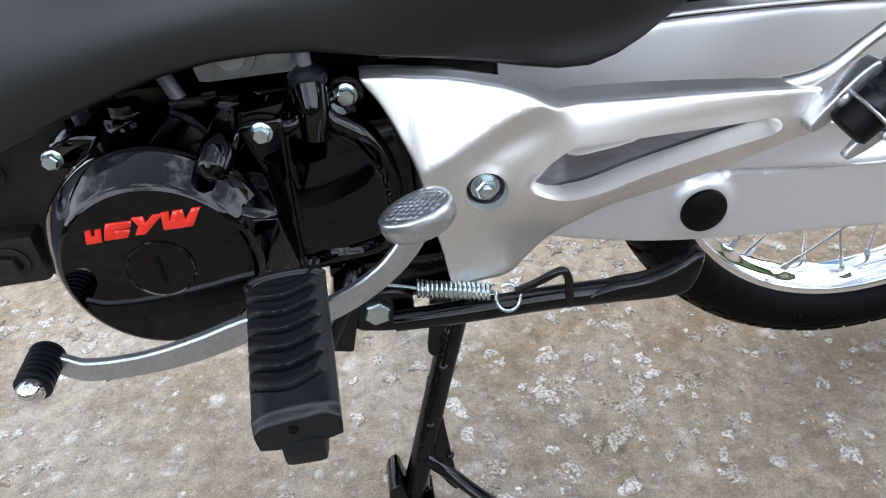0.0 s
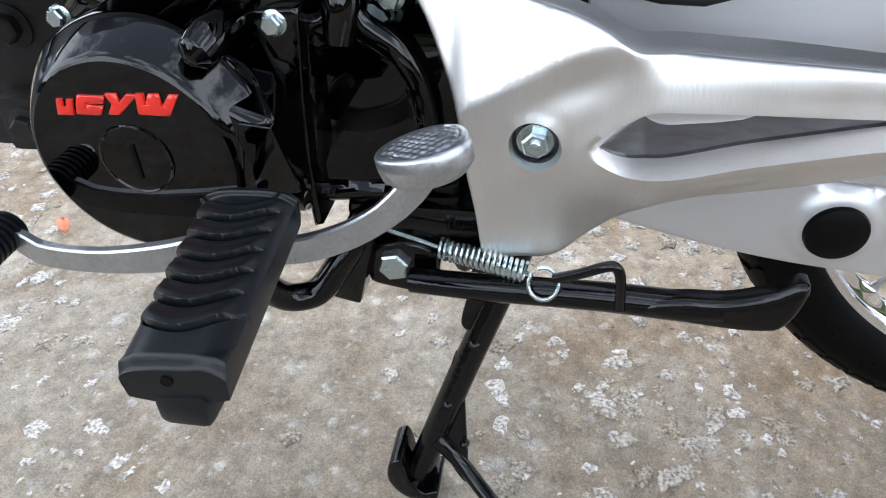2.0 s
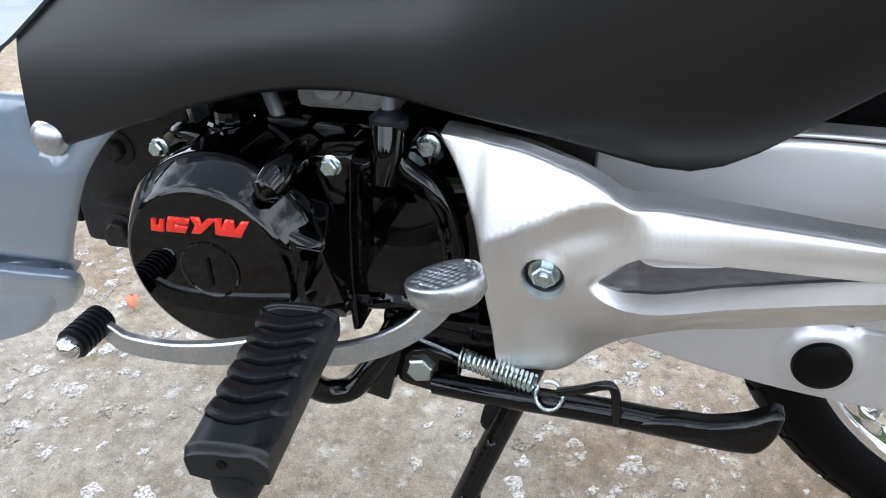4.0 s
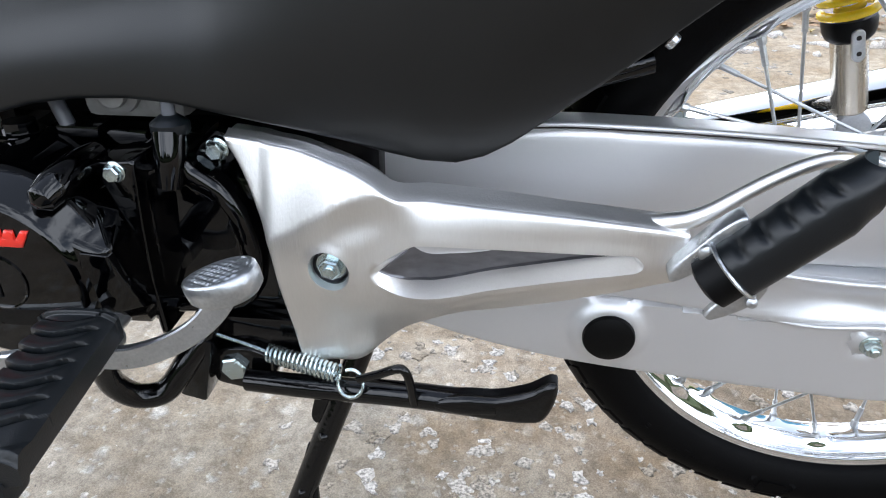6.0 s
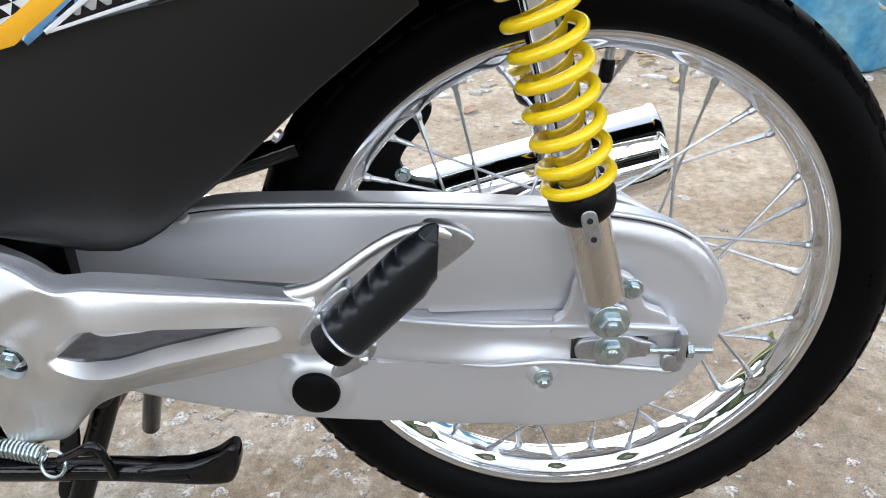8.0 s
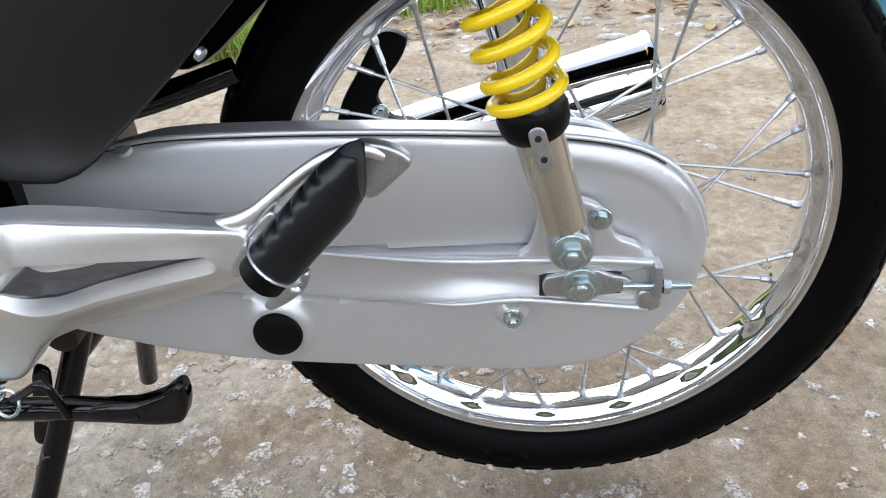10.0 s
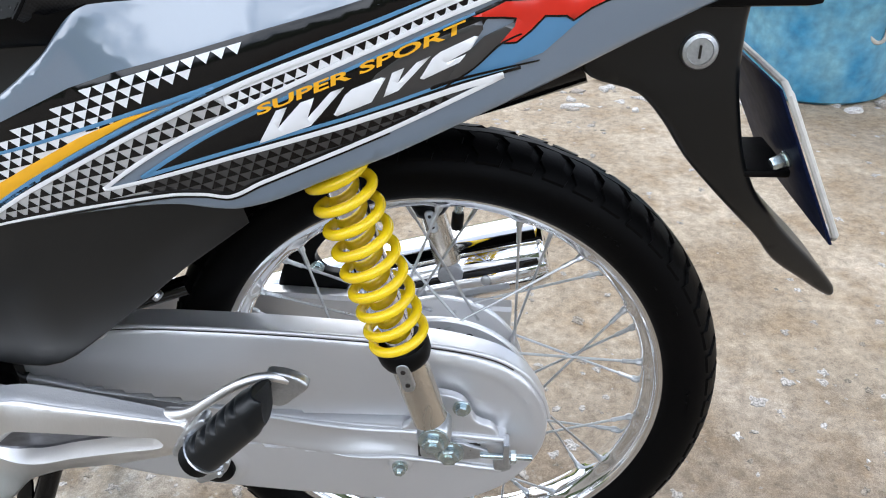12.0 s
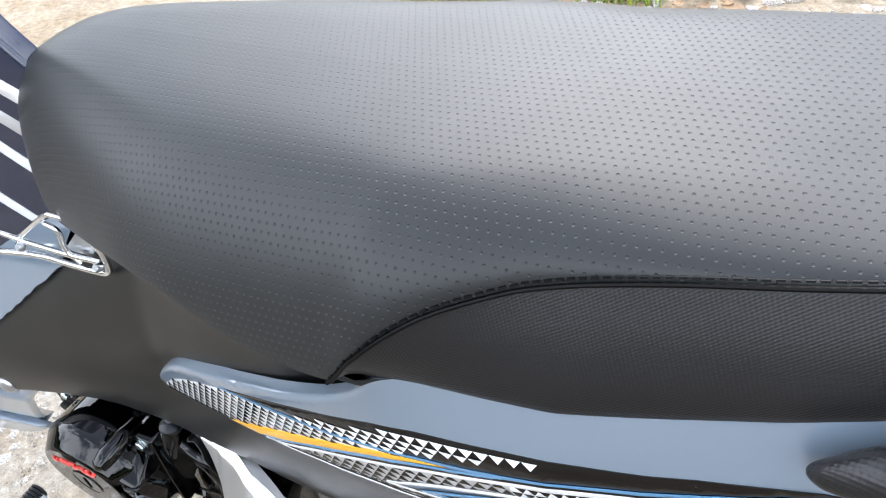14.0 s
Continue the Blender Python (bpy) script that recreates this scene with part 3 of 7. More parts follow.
def flow(xs, ys):
    """A smooth line through a table, without overshoot."""
    xs, ys = np.array(xs, float), np.array(ys, float)
    d = np.diff(ys) / np.diff(xs)
    m = np.r_[d[0], np.where(d[1:] * d[:-1] > 0, 2 * d[1:] * d[:-1] / (d[1:] + d[:-1] + 1e-12), 0), d[-1]]

    def at(x):
        i = np.clip(np.searchsorted(xs, x) - 1, 0, len(d) - 1)
        w = xs[i + 1] - xs[i]
        t = np.clip((x - xs[i]) / w, 0, 1)
        return (1 + 2 * t) * (1 - t) ** 2 * ys[i] + t * (1 - t) ** 2 * w * m[i] + t * t * (3 - 2 * t) * ys[i + 1] + t * t * (t - 1) * w * m[i + 1]

    return at


def smoothstep(a, b, x):
    t = np.clip((x - a) / (b - a), 0, 1)
    return t * t * (3 - 2 * t)


# ---- ground: one sheet to the horizon ----
def graded(lo, hi, fine, far):
    mid = list(np.arange(lo, hi, fine))
    out, s, p = [], fine, hi
    while p < far:
        out.append(p)
        s *= 1.35
        p += s
    back, s, p = [], fine, lo - fine
    while p > -far:
        back.append(p)
        s *= 1.35
        p -= s
    return np.array(back[::-1] + mid + out)


def ground_height(x, y):
    """Slight unevenness, and a low bank with grass beyond the yard."""
    z = 0.004 * noise.noise((x * 3.1, y * 3.1, 0)) + 0.003 * noise.noise((x * 11, y * 11, 3)) + 0.0018 * noise.noise((x * 34, y * 34, 7)) + 0.0022 * abs(noise.noise((x * 75, y * 75, 8)))
    return z - 0.004


gx, gy = graded(-1.3, 1.1, 0.0075, 900), graded(-0.35, 0.8, 0.0075, 900)
gv = [(x, y, ground_height(x, y)) for y in gy for x in gx]
W = len(gx)
gf = [(j * W + i, j * W + i + 1, (j + 1) * W + i + 1, (j + 1) * W + i) for j in range(len(gy) - 1) for i in range(W - 1)]
ground = new("ground", mesh_of("ground", gv, gf, GROUND, angle=80))
tagged(ground, "tan dusty worn concrete and dirt ground with grit", "ground", kind="structure")


def shrink(poly, d):
    t = np.roll(poly, -1, 0) - np.roll(poly, 1, 0)
    nr = np.stack([-t[:, 1], t[:, 0]], 1) / np.linalg.norm(t, axis=1)[:, None]
    q = poly + nr * d
    return q if inside(poly, q).mean() > 0.5 else poly - nr * d


# ---- the motorcycle ----
bike = thing("motorcycle", (-0.45, 0, 0), "blue-grey and black underbone motorcycle parked on its centre stand", "motorcycle")
WX, WZ = -0.012, 0.284

# chain case: pressed silver shell over the chain
case_line = [(-0.40, 0.262), (-0.344, 0.236), (-0.257, 0.214), (-0.167, 0.203), (-0.086, 0.196), (-0.033, 0.192), (0.012, 0.198),
             (0.046, 0.218), (0.070, 0.245), (0.085, 0.275), (0.089, 0.306), (0.083, 0.330), (0.066, 0.355), (0.039, 0.372), (-0.010, 0.383),
             (-0.065, 0.388), (-0.140, 0.393), (-0.217, 0.396), (-0.280, 0.396), (-0.320, 0.389), (-0.350, 0.383), (-0.385, 0.392), (-0.412, 0.392), (-0.43, 0.33)]

case_top = curve_pts([(-0.45, 0.392), (-0.40, 0.393), (-0.35, 0.388), (-0.280, 0.397), (-0.217, 0.397), (-0.140, 0.394), (-0.065, 0.389), (-0.010, 0.384), (0.039, 0.373), (0.066, 0.356), (0.083, 0.331), (0.090, 0.306)], 6)

case_edge = curve_pts(case_line, 4, True)
arm_line = [(-0.42, 0.345), (-0.30, 0.327), (-0.183, 0.312), (-0.111, 0.3075), (-0.03, 0.305), (0.050, 0.300), (0.053, 0.297), (0.053, 0.261), (0.049, 0.258),
            (-0.007, 0.265), (-0.044, 0.269), (-0.093, 0.264), (-0.156, 0.269), (-0.219, 0.275), (-0.291, 0.281), (-0.42, 0.285)]
arm_edge = resample(curve_pts(arm_line, 4, True), 0.004)


def case_y(x, z):
    y = np.full(np.shape(x), -0.086)
    # embossed ring round the rubber cap, a boss under the small bolt, a stepped upper half
    d = np.hypot(x + 0.2215, z - 0.2435)
    y = y - 0.0055 * (1 - smoothstep(0.0205, 0.031, d))
    d = np.hypot(x + 0.045, z - 0.250)
    y = y - 0.004 * (1 - smoothstep(0.008, 0.013, d)) + 0.002 * smoothstep(0.008, 0.012, d) * (1 - smoothstep(0.012, 0.016, d))
    rise = z - np.interp(x, [-0.42, -0.30, -0.183, -0.111, -0.03, 0.05], [0.345, 0.327, 0.312, 0.3075, 0.305, 0.300])
    y = y + 0.001 * smoothstep(0.001, 0.006, rise) * (1 - smoothstep(-0.01, 0.03, x))
    # a pressed rim follows the outer edge at the rear
    e = dist(case_edge, np.c_[x, z])
    y = y - 0.0016 * np.exp(-((e - 0.011) / 0.0028) ** 2) * smoothstep(-0.06, 0.0, x) * smoothstep(0.30, 0.33, z)
    # the shell bulges slightly
    y = y + 1.6 * np.clip(z - 0.335, 0, 1) ** 2 + 1.2 * np.clip(0.262 - z, 0, 1) ** 2
    # a narrow gap along the swingarm
    g = dist(arm_edge, np.c_[x, z])
    y = y + 0.006 * (1 - smoothstep(0.0006, 0.0016, g)) * (x < 0.03)
    # the top rolls over towards the wheel
    top = np.interp(x, case_top[:, 0], case_top[:, 1])
    t = np.clip(1 - (top - z) / 0.006, 0, 1)
    return y + 0.006 * (1 - np.sqrt(1 - np.minimum(t, 0.999) ** 2))


chain_case = part("chain_case", sheet("chain_case", case_line, case_y, SILVER, r=0.0022, depth=0.026, step=0.004, extra=[shrink(arm_edge, k) for k in (-0.0002, -0.0008, -0.0016, -0.0024)]), bike, "pressed silver-painted chain case")
part("case_flange", tube("case_flange", [(float(x), -0.0790, float(z) + 0.0008) for x, z in case_top[8:]], 0.0026, SILVER, n=10, smooth=2), chain_case)
part("case_seam", tube("case_seam", [(float(x), -0.0816, float(z) - 0.0002) for x, z in case_top[8:-14]], 0.0006, DARK_CAST, n=6, smooth=2), chain_case)
part("rubber_plug", lathe("rubber_plug", (-0.2215, -0.0890, 0.2435), (0, -1, 0), [(0, 0.0188), (0.0042, 0.0188), (0.0058, 0.0180), (0.0074, 0.0140), (0.0082, 0.008), (0.0084, 0)], BLACK_PLASTIC, 40), chain_case, "round black rubber plug")
part("bolt", hex_bolt("bolt", (-0.045, -0.090, 0.250), (0, -1, 0), 0.0058, 0.006, ZINC, flange=0.0075, stud=0.002), chain_case)
part("bolt", hex_bolt("bolt", (0.014, -0.099, 0.334), (0, -1, 0), 0.0055, 0.004, ZINC, washer=0.008), chain_case)
part("rivet", lathe("rivet", (-0.30, -0.083, 0.392), (0.0, -0.4, 1), [(0, 0.006), (0.003, 0.0055), (0.004, 0)], SILVER, 16), chain_case)

# swingarm with rolled lips


def arm_y(x, z):
    y = -0.0875 - 0.0070 * smoothstep(-0.2, 0.0, x)
    top, low = np.interp(x, [-0.42, -0.183, -0.03, 0.05], [0.345, 0.311, 0.303, 0.298]), np.interp(x, [-0.42, -0.219, -0.093, -0.044, 0.05], [0.285, 0.275, 0.264, 0.269, 0.260])
    lip = smoothstep(-0.20, -0.07, x)
    y = y - 0.003 * lip * (np.exp(-((z - top + 0.003) / 0.006) ** 2) + np.exp(-((z - low - 0.003) / 0.006) ** 2))
    y = y + 0.005 * np.exp(-((x + 0.075) / 0.035) ** 2) * np.exp(-((z - 0.287) / 0.010) ** 2)
    return y


swingarm = part("swingarm", sheet("swingarm", arm_line, arm_y, SILVER, r=0.003, depth=0.03, step=0.004), bike, "silver swingarm with rolled edges")
part("upper_lip", tube("upper_lip", [(-0.31, -0.0855, 0.3275), (-0.22, -0.0875, 0.3155), (-0.13, -0.0930, 0.3062), (-0.08, -0.0968, 0.3035), (-0.03, -0.0980, 0.3030), (0.01, -0.0985, 0.3015), (0.052, -0.0985, 0.2975)], [0.0003, 0.0010, 0.0024, 0.0030, 0.0030, 0.0030, 0.0030], SILVER, n=14), swingarm)
part("lower_lip", tube("lower_lip", [(-0.125, -0.0890, 0.2672), (-0.085, -0.0950, 0.2665), (-0.044, -0.0975, 0.2705), (-0.007, -0.0980, 0.2670), (0.049, -0.0985, 0.2600)], [0.0003, 0.0018, 0.0028, 0.0028, 0.0028], SILVER, n=14), swingarm)
ear = [(-0.040, 0.306), (-0.033, 0.312), (-0.0285, 0.324), (-0.025, 0.340), (-0.016, 0.3465), (-0.002, 0.3475), (0.013, 0.342), (0.020, 0.332), (0.026, 0.318), (0.040, 0.311), (0.046, 0.301), (0.046, 0.292), (-0.04, 0.292)]
part("shock_lug", sheet("shock_lug", ear, lambda x, z: -0.0985 + 0 * x, SILVER, r=0.0015, depth=0.008, step=0.005), swingarm)
adj = [(-0.020, 0.2915), (0.012, 0.2955), (0.020, 0.292), (0.036, 0.2865), (0.036, 0.2795), (0.012, 0.2745), (-0.020, 0.2755), (-0.0235, 0.279), (-0.0235, 0.288)]
part("chain_adjuster", sheet("chain_adjuster", adj, lambda x, z: -0.1025 + 0 * x, STEEL, r=0.0012, depth=0.0035, step=0.004, smooth=3), swingarm, "galvanised chain adjuster plate")
part("axle_slot", sheet("axle_slot", [(-0.026, 0.2925), (0.030, 0.2925), (0.030, 0.2735), (-0.026, 0.2735)], lambda x, z: -0.0988 + 0 * x, DARK_CAST, r=0.0006, depth=0.003, step=0.006, smooth=0), swingarm)
part("adjuster_rod", tube("adjuster_rod", [(0.030, -0.104, 0.283), (0.076, -0.1035, 0.2815)], 0.0027, ZINC, smooth=0), swingarm, "threaded adjuster rod")
part("adjuster_nut", hex_bolt("adjuster_nut", (0.057, -0.1038, 0.282), (1, 0, -0.03), 0.0058, 0.005, ZINC), swingarm)
part("end_plate", box("end_plate", (0.050, -0.110, 0.275), (0.0555, -0.094, 0.300), STEEL, 0.0015), swingarm)
part("end_cap", sheet("end_cap", [(0.043, 0.276), (0.056, 0.272), (0.057, 0.262), (0.047, 0.258), (0.042, 0.262)], lambda x, z: -0.101 + 0 * x, STEEL, r=0.002, depth=0.02, step=0.004), swingarm)
part("axle_nut", hex_bolt("axle_nut", (0.002, -0.1026, 0.2845), (0, -1, 0), 0.0096, 0.007, ZINC, washer=0.0135, stud=0.002, turn=0.3), swingarm, "zinc-plated axle nut and washer")

# far side of the swingarm, a plain square tube
part("swingarm_far_tube", tube("swingarm_far_tube", [(-0.42, 0.10, 0.315), (-0.2, 0.11, 0.295), (0.06, 0.11, 0.28)], 1.0, SILVER, smooth=3, squash=(0.022, 0.036, (0, 1, 0))), swingarm)

# foot bracket cast in aluminium
br_line = [(-0.4725, 0.3990), (-0.4700, 0.4003), (-0.4481, 0.3990), (-0.4103, 0.3967), (-0.3899, 0.3935), (-0.374, 0.388), (-0.363, 0.3815), (-0.3558, 0.3785), (-0.3364, 0.3778), (-0.3019, 0.3772), (-0.2681, 0.3767), (-0.2349, 0.3754), (-0.2023, 0.3735), (-0.197, 0.3715),
           (-0.1955, 0.366), (-0.1960, 0.350), (-0.1985, 0.3405), (-0.2193, 0.3312), (-0.2507, 0.3208), (-0.2724, 0.3140), (-0.306, 0.3042), (-0.329, 0.2984), (-0.345, 0.2923), (-0.3575, 0.2842), (-0.3754, 0.2666), (-0.3847, 0.2563),
           (-0.3937, 0.2508), (-0.4068, 0.2488), (-0.4280, 0.2470), (-0.4305, 0.2500), (-0.4347, 0.2795), (-0.4401, 0.3085), (-0.4447, 0.3400), (-0.4530, 0.3628), (-0.4625, 0.3835)]
slot = curve_pts([(-0.3776, 0.3295), (-0.3691, 0.3377), (-0.359, 0.3455), (-0.3494, 0.3511), (-0.3384, 0.3524), (-0.3028, 0.3540), (-0.2681, 0.3552), (-0.2342, 0.3567), (-0.2235, 0.3571), (-0.2186, 0.3529), (-0.2187, 0.3490),
                  (-0.2236, 0.3459), (-0.2507, 0.3396), (-0.2822, 0.3316), (-0.3039, 0.3258), (-0.3263, 0.3184), (-0.3414, 0.3148), (-0.3565, 0.3152), (-0.3709, 0.3216)], 4, True)
fine_slot = resample(slot, 0.0018)
slot_low = np.array([(-0.3776, 0.3295), (-0.3709, 0.3216), (-0.3565, 0.3152), (-0.3414, 0.3148), (-0.3263, 0.3184), (-0.3039, 0.3258), (-0.2822, 0.3316), (-0.2507, 0.3396), (-0.2236, 0.3459), (-0.2186, 0.3500)])
slit = np.array([(-0.3521, 0.3445), (-0.3468, 0.3400), (-0.3394, 0.3385), (-0.328, 0.3400), (-0.3055, 0.3440), (-0.298, 0.3490), (-0.34, 0.3490)])
ridge = curve_pts([(-0.448, 0.336), (-0.4408, 0.3428), (-0.4292, 0.3492), (-0.4109, 0.362), (-0.394, 0.3725), (-0.3746, 0.3805), (-0.362, 0.3835)], 8)
# the edge where the front turns into a narrow shelf, seen along the whole top
shelf = curve_pts([(-0.4710, 0.4001), (-0.4481, 0.3990), (-0.4103, 0.3967), (-0.3899, 0.3935), (-0.374, 0.388), (-0.363, 0.3815), (-0.3558, 0.3785), (-0.3364, 0.3778), (-0.3019, 0.3772), (-0.2681, 0.3767), (-0.2349, 0.3754), (-0.2023, 0.3735), (-0.196, 0.372)], 6)


def bracket_y(x, z):
    q = np.c_[x, z]
    y = np.interp(x, [-0.48, -0.44, -0.40, -0.30, -0.2, -0.18], [-0.134, -0.149, -0.157, -0.163, -0.169, -0.171])
    # the upper front facet leans back above the ridge
    rz = np.interp(x, ridge[:, 0], ridge[:, 1])
    sz = np.interp(x, shelf[:, 0], shelf[:, 1])
    y = y + 0.42 * np.clip(z - rz, 0, 1) * smoothstep(-0.352, -0.372, x) * np.interp(x, [-0.475, -0.42], [0.5, 1.0])
    # behind the ridge the metal dips before it swells into the beam
    y = y + 0.0035 * np.exp(-((x + 0.385) / 0.022) ** 2) * np.exp(-((z - rz + 0.016) / 0.011) ** 2)
    # the beam is a barrel above the slot, and the web below is hollowed
    mid = (sz + np.interp(x, slot_low[:, 0], slot_low[:, 1])) / 2 + 0.008
    y = y + 0.006 * np.clip((z - mid) / 0.022, 0, 1) ** 2 * smoothstep(-0.365, -0.34, x)
    y = y + 0.011 * smoothstep(0.322, 0.268, z) * smoothstep(-0.445, -0.40, x)
    low = np.interp(x, slot_low[:, 0], slot_low[:, 1])
    y = y + 0.006 * smoothstep(0.002, 0.016, low - z) * smoothstep(-0.35, -0.31, x)
    # the long recess: wide bevels at its left end and below, a steep wall above
    inn = inside(slot, q)
    d = dist(fine_slot, q)
    floor = 0.0150 * np.clip(d / 0.0062, 0, 1) * np.clip((x + 0.3785) / 0.030, 0, 1) ** 0.8
    y = y + np.where(inn, floor, 0.0) - 0.0010 * np.exp(-(d / 0.005) ** 2)
    # bolt pocket
    r = np.hypot(x + 0.403, z - 0.3275)
    y = y + 0.010 * (1 - smoothstep(0.0105, 0.0135, r)) - 0.0012 * np.exp(-((r - 0.0145) / 0.002) ** 2)
    return y


# where the bracket takes the darkened metal: recess floor and bolt pocket
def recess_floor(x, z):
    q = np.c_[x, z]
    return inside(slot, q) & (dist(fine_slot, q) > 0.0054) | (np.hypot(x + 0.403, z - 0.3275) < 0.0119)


def ring_at(cx, cz, r, n=64):
    return [(cx + r * math.cos(2 * math.pi * i / n), cz + r * math.sin(2 * math.pi * i / n)) for i in range(n)]


bracket = part("foot_bracket", sheet("foot_bracket", br_line, bracket_y, [BRUSHED, RECESS_DARK], r=0.0022, depth=0.022, step=0.0030,
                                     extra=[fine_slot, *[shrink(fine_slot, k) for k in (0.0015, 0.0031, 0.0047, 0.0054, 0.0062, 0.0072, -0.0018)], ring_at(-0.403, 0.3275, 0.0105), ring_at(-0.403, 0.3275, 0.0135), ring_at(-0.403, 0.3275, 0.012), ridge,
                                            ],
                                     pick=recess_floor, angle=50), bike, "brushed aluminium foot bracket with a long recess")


def shelf_mesh():
    """The narrow top of the casting, running back from its front edge."""
    xs = [-0.47, -0.40, -0.355, -0.30, -0.22, -0.196]
    verts, faces = [], []
    for x, z in shelf:
        y = float(bracket_y(np.array([x]), np.array([z]))[0]) + 0.0016
        deep, rise = np.interp(x, xs, [0.007, 0.009, 0.016, 0.016, 0.011, 0.006]), np.interp(x, xs, [0.0026, 0.0028, 0.0044, 0.0044, 0.0030, 0.0020])
        for t, h in ((-0.06, -0.0016), (0.0, -0.0003), (0.08, 0.0), (0.35, 0.0), (0.7, 0.0), (0.95, 0.0002), (1.0, -0.0010), (1.02, -0.010)):
            verts.append((x, y + deep * t, z + rise * max(t, 0) + h))
    m = 8
    for i in range(len(shelf) - 1):
        for k in range(m - 1):
            faces.append((i * m + k, i * m + k + 1, (i + 1) * m + k + 1, (i + 1) * m + k))
    return fix_normals(mesh_of("bracket_shelf", verts, faces, BRUSHED, angle=50))


part("bracket_shelf", shelf_mesh(), bracket)
part("recess_gap", sheet("recess_gap", slit, lambda x, z: np.interp(x, [-0.40, -0.30, -0.2], [-0.157, -0.163, -0.169]) + 0.0138, SILVER, r=0.0006, depth=0.004, step=0.004, smooth=2), bracket, "bright sliver in the recess")
part("bracket_nut", hex_bolt("bracket_nut", (-0.403, -0.1478, 0.3275), (0, -1, 0), 0.0074, 0.006, ZINC, washer=0.0098, stud=0.002), bracket, "zinc-plated pivot nut")
part("bracket_loop", tube("bracket_loop", [(-0.214, -0.156, 0.3715), (-0.205, -0.160, 0.3750), (-0.1960, -0.162, 0.3788), (-0.1867, -0.163, 0.3845), (-0.1721, -0.163, 0.3954), (-0.1578, -0.163, 0.4055), (-0.1436, -0.163, 0.4134), (-0.1321, -0.161, 0.4160), (-0.1217, -0.159, 0.4150), (-0.113, -0.1570, 0.4105)],
                          [0.0062, 0.0060, 0.0052, 0.0044, 0.0040, 0.0039, 0.0039, 0.0039, 0.0039, 0.0036], BRUSHED, n=16), bracket)

part("bracket_tip", sheet("bracket_tip", [(-0.128, 0.4185), (-0.118, 0.4188), (-0.106, 0.4148), (-0.0985, 0.4085), (-0.0988, 0.4045), (-0.1080, 0.3960), (-0.1220, 0.3860), (-0.1320, 0.3920), (-0.1330, 0.4060)], lambda x, z: -0.160 + 0 * x, STEEL, r=0.002, depth=0.008, step=0.004), bracket)

# passenger footrest folded up against its clamp
ax = Vector((0.080, -0.004, 0.081)).normalized()
p0 = Vector((-0.187, -0.184, 0.3515))


def footrest_mesh():
    """A rubber sleeve of flattened section: a flat outer face, a scalloped upper edge, and an end cut to a point."""
    side, out = Vector((-0.081, 0, 0.080)).normalized(), Vector((0, -1, 0))
    sec = curve_pts([(0.0150, -0.006), (0.0162, 0.004), (0.0135, 0.0125), (0.0085, 0.0165), (0.0, 0.0172), (-0.0085, 0.0155), (-0.0140, 0.0085), (-0.0150, -0.004), (-0.0105, -0.0125), (0.0, -0.0140), (0.0105, -0.0125)], 4, True)
    m = len(sec)
    verts, faces = [], []
    stops = [(0.0160, 0.90), (0.0166, 0.98)] + [(s, 1.0) for s in np.arange(0.0172, 0.1005, 0.0011)] + [(0.1015, 0.965), (0.1020, 0.88)]
    for s, k in stops:
        ph = ((s - 0.020) / 0.0135) % 1.0
        bite = math.exp(-((ph - 0.5) / 0.17) ** 2) * (0.020 < s < 0.088)
        taper = 1 - 0.16 * float(smoothstep(0.080, 0.102, s))
        for a, b in sec:
            upper = float(smoothstep(0.0085, 0.0145, a)) * float(smoothstep(-0.004, 0.004, b))
            e = float(smoothstep(0.050, 0.102, s))
            cut = (-0.019 * max(0.0, (0.006 - a) / 0.021) - 0.006 * max(0.0, (a - 0.008) / 0.008)) * e
            g = k * (1 - 0.13 * bite * upper)
            verts.append(p0 + ax * (s + cut) + side * a * g * taper + out * b * k * (1 - 0.05 * bite * upper) * taper)
    for i in range(len(stops) - 1):
        for k in range(m):
            j = (k + 1) % m
            faces.append((i * m + k, i * m + j, (i + 1) * m + j, (i + 1) * m + k))
    faces += [tuple(range(m))[::-1], tuple((len(stops) - 1) * m + k for k in range(m))]
    return fix_normals(mesh_of("footrest_rubber", verts, faces, RUBBER, angle=38))


rest = part("passenger_footrest", footrest_mesh(), bike, "black rubber passenger footrest folded up")
part("stub", lathe("stub", p0 - ax * 0.001, ax, [(0, 0.011), (0.002, 0.0145), (0.024, 0.0145)], BLACK_PLASTIC, 24), rest)
part("ring", lathe("ring", p0 + ax * 0.0150, ax, [(0, 0.0150), (0, 0.0182), (0.0010, 0.0190), (0.0020, 0.0182), (0.0020, 0.015)], STEEL, 28), rest, "thin steel ring")
part("clamp", merge("clamp", [
    sheet("clamp", [(-0.174, 0.392), (-0.171, 0.388), (-0.176, 0.377), (-0.186, 0.363), (-0.198, 0.352), (-0.205, 0.349), (-0.206, 0.355), (-0.194, 0.372), (-0.184, 0.384)], lambda x, z: -0.181 - 0.10 * (x + 0.19), STEEL, r=0.0016, depth=0.012, step=0.004),
    sheet("clamp", [(-0.158, 0.357), (-0.1625, 0.345), (-0.183, 0.3325), (-0.187, 0.336), (-0.173, 0.352)], lambda x, z: -0.190 + 0 * x, STEEL, r=0.0015, depth=0.005, step=0.004)]), rest, "pressed steel clamp")
part("clamp_rivet", lathe("clamp_rivet", (-0.189, -0.1810, 0.3695), (0, -1, 0), [(0, 0.0052), (0.0022, 0.005), (0.0034, 0.0035), (0.0036, 0)], STEEL, 18), rest)
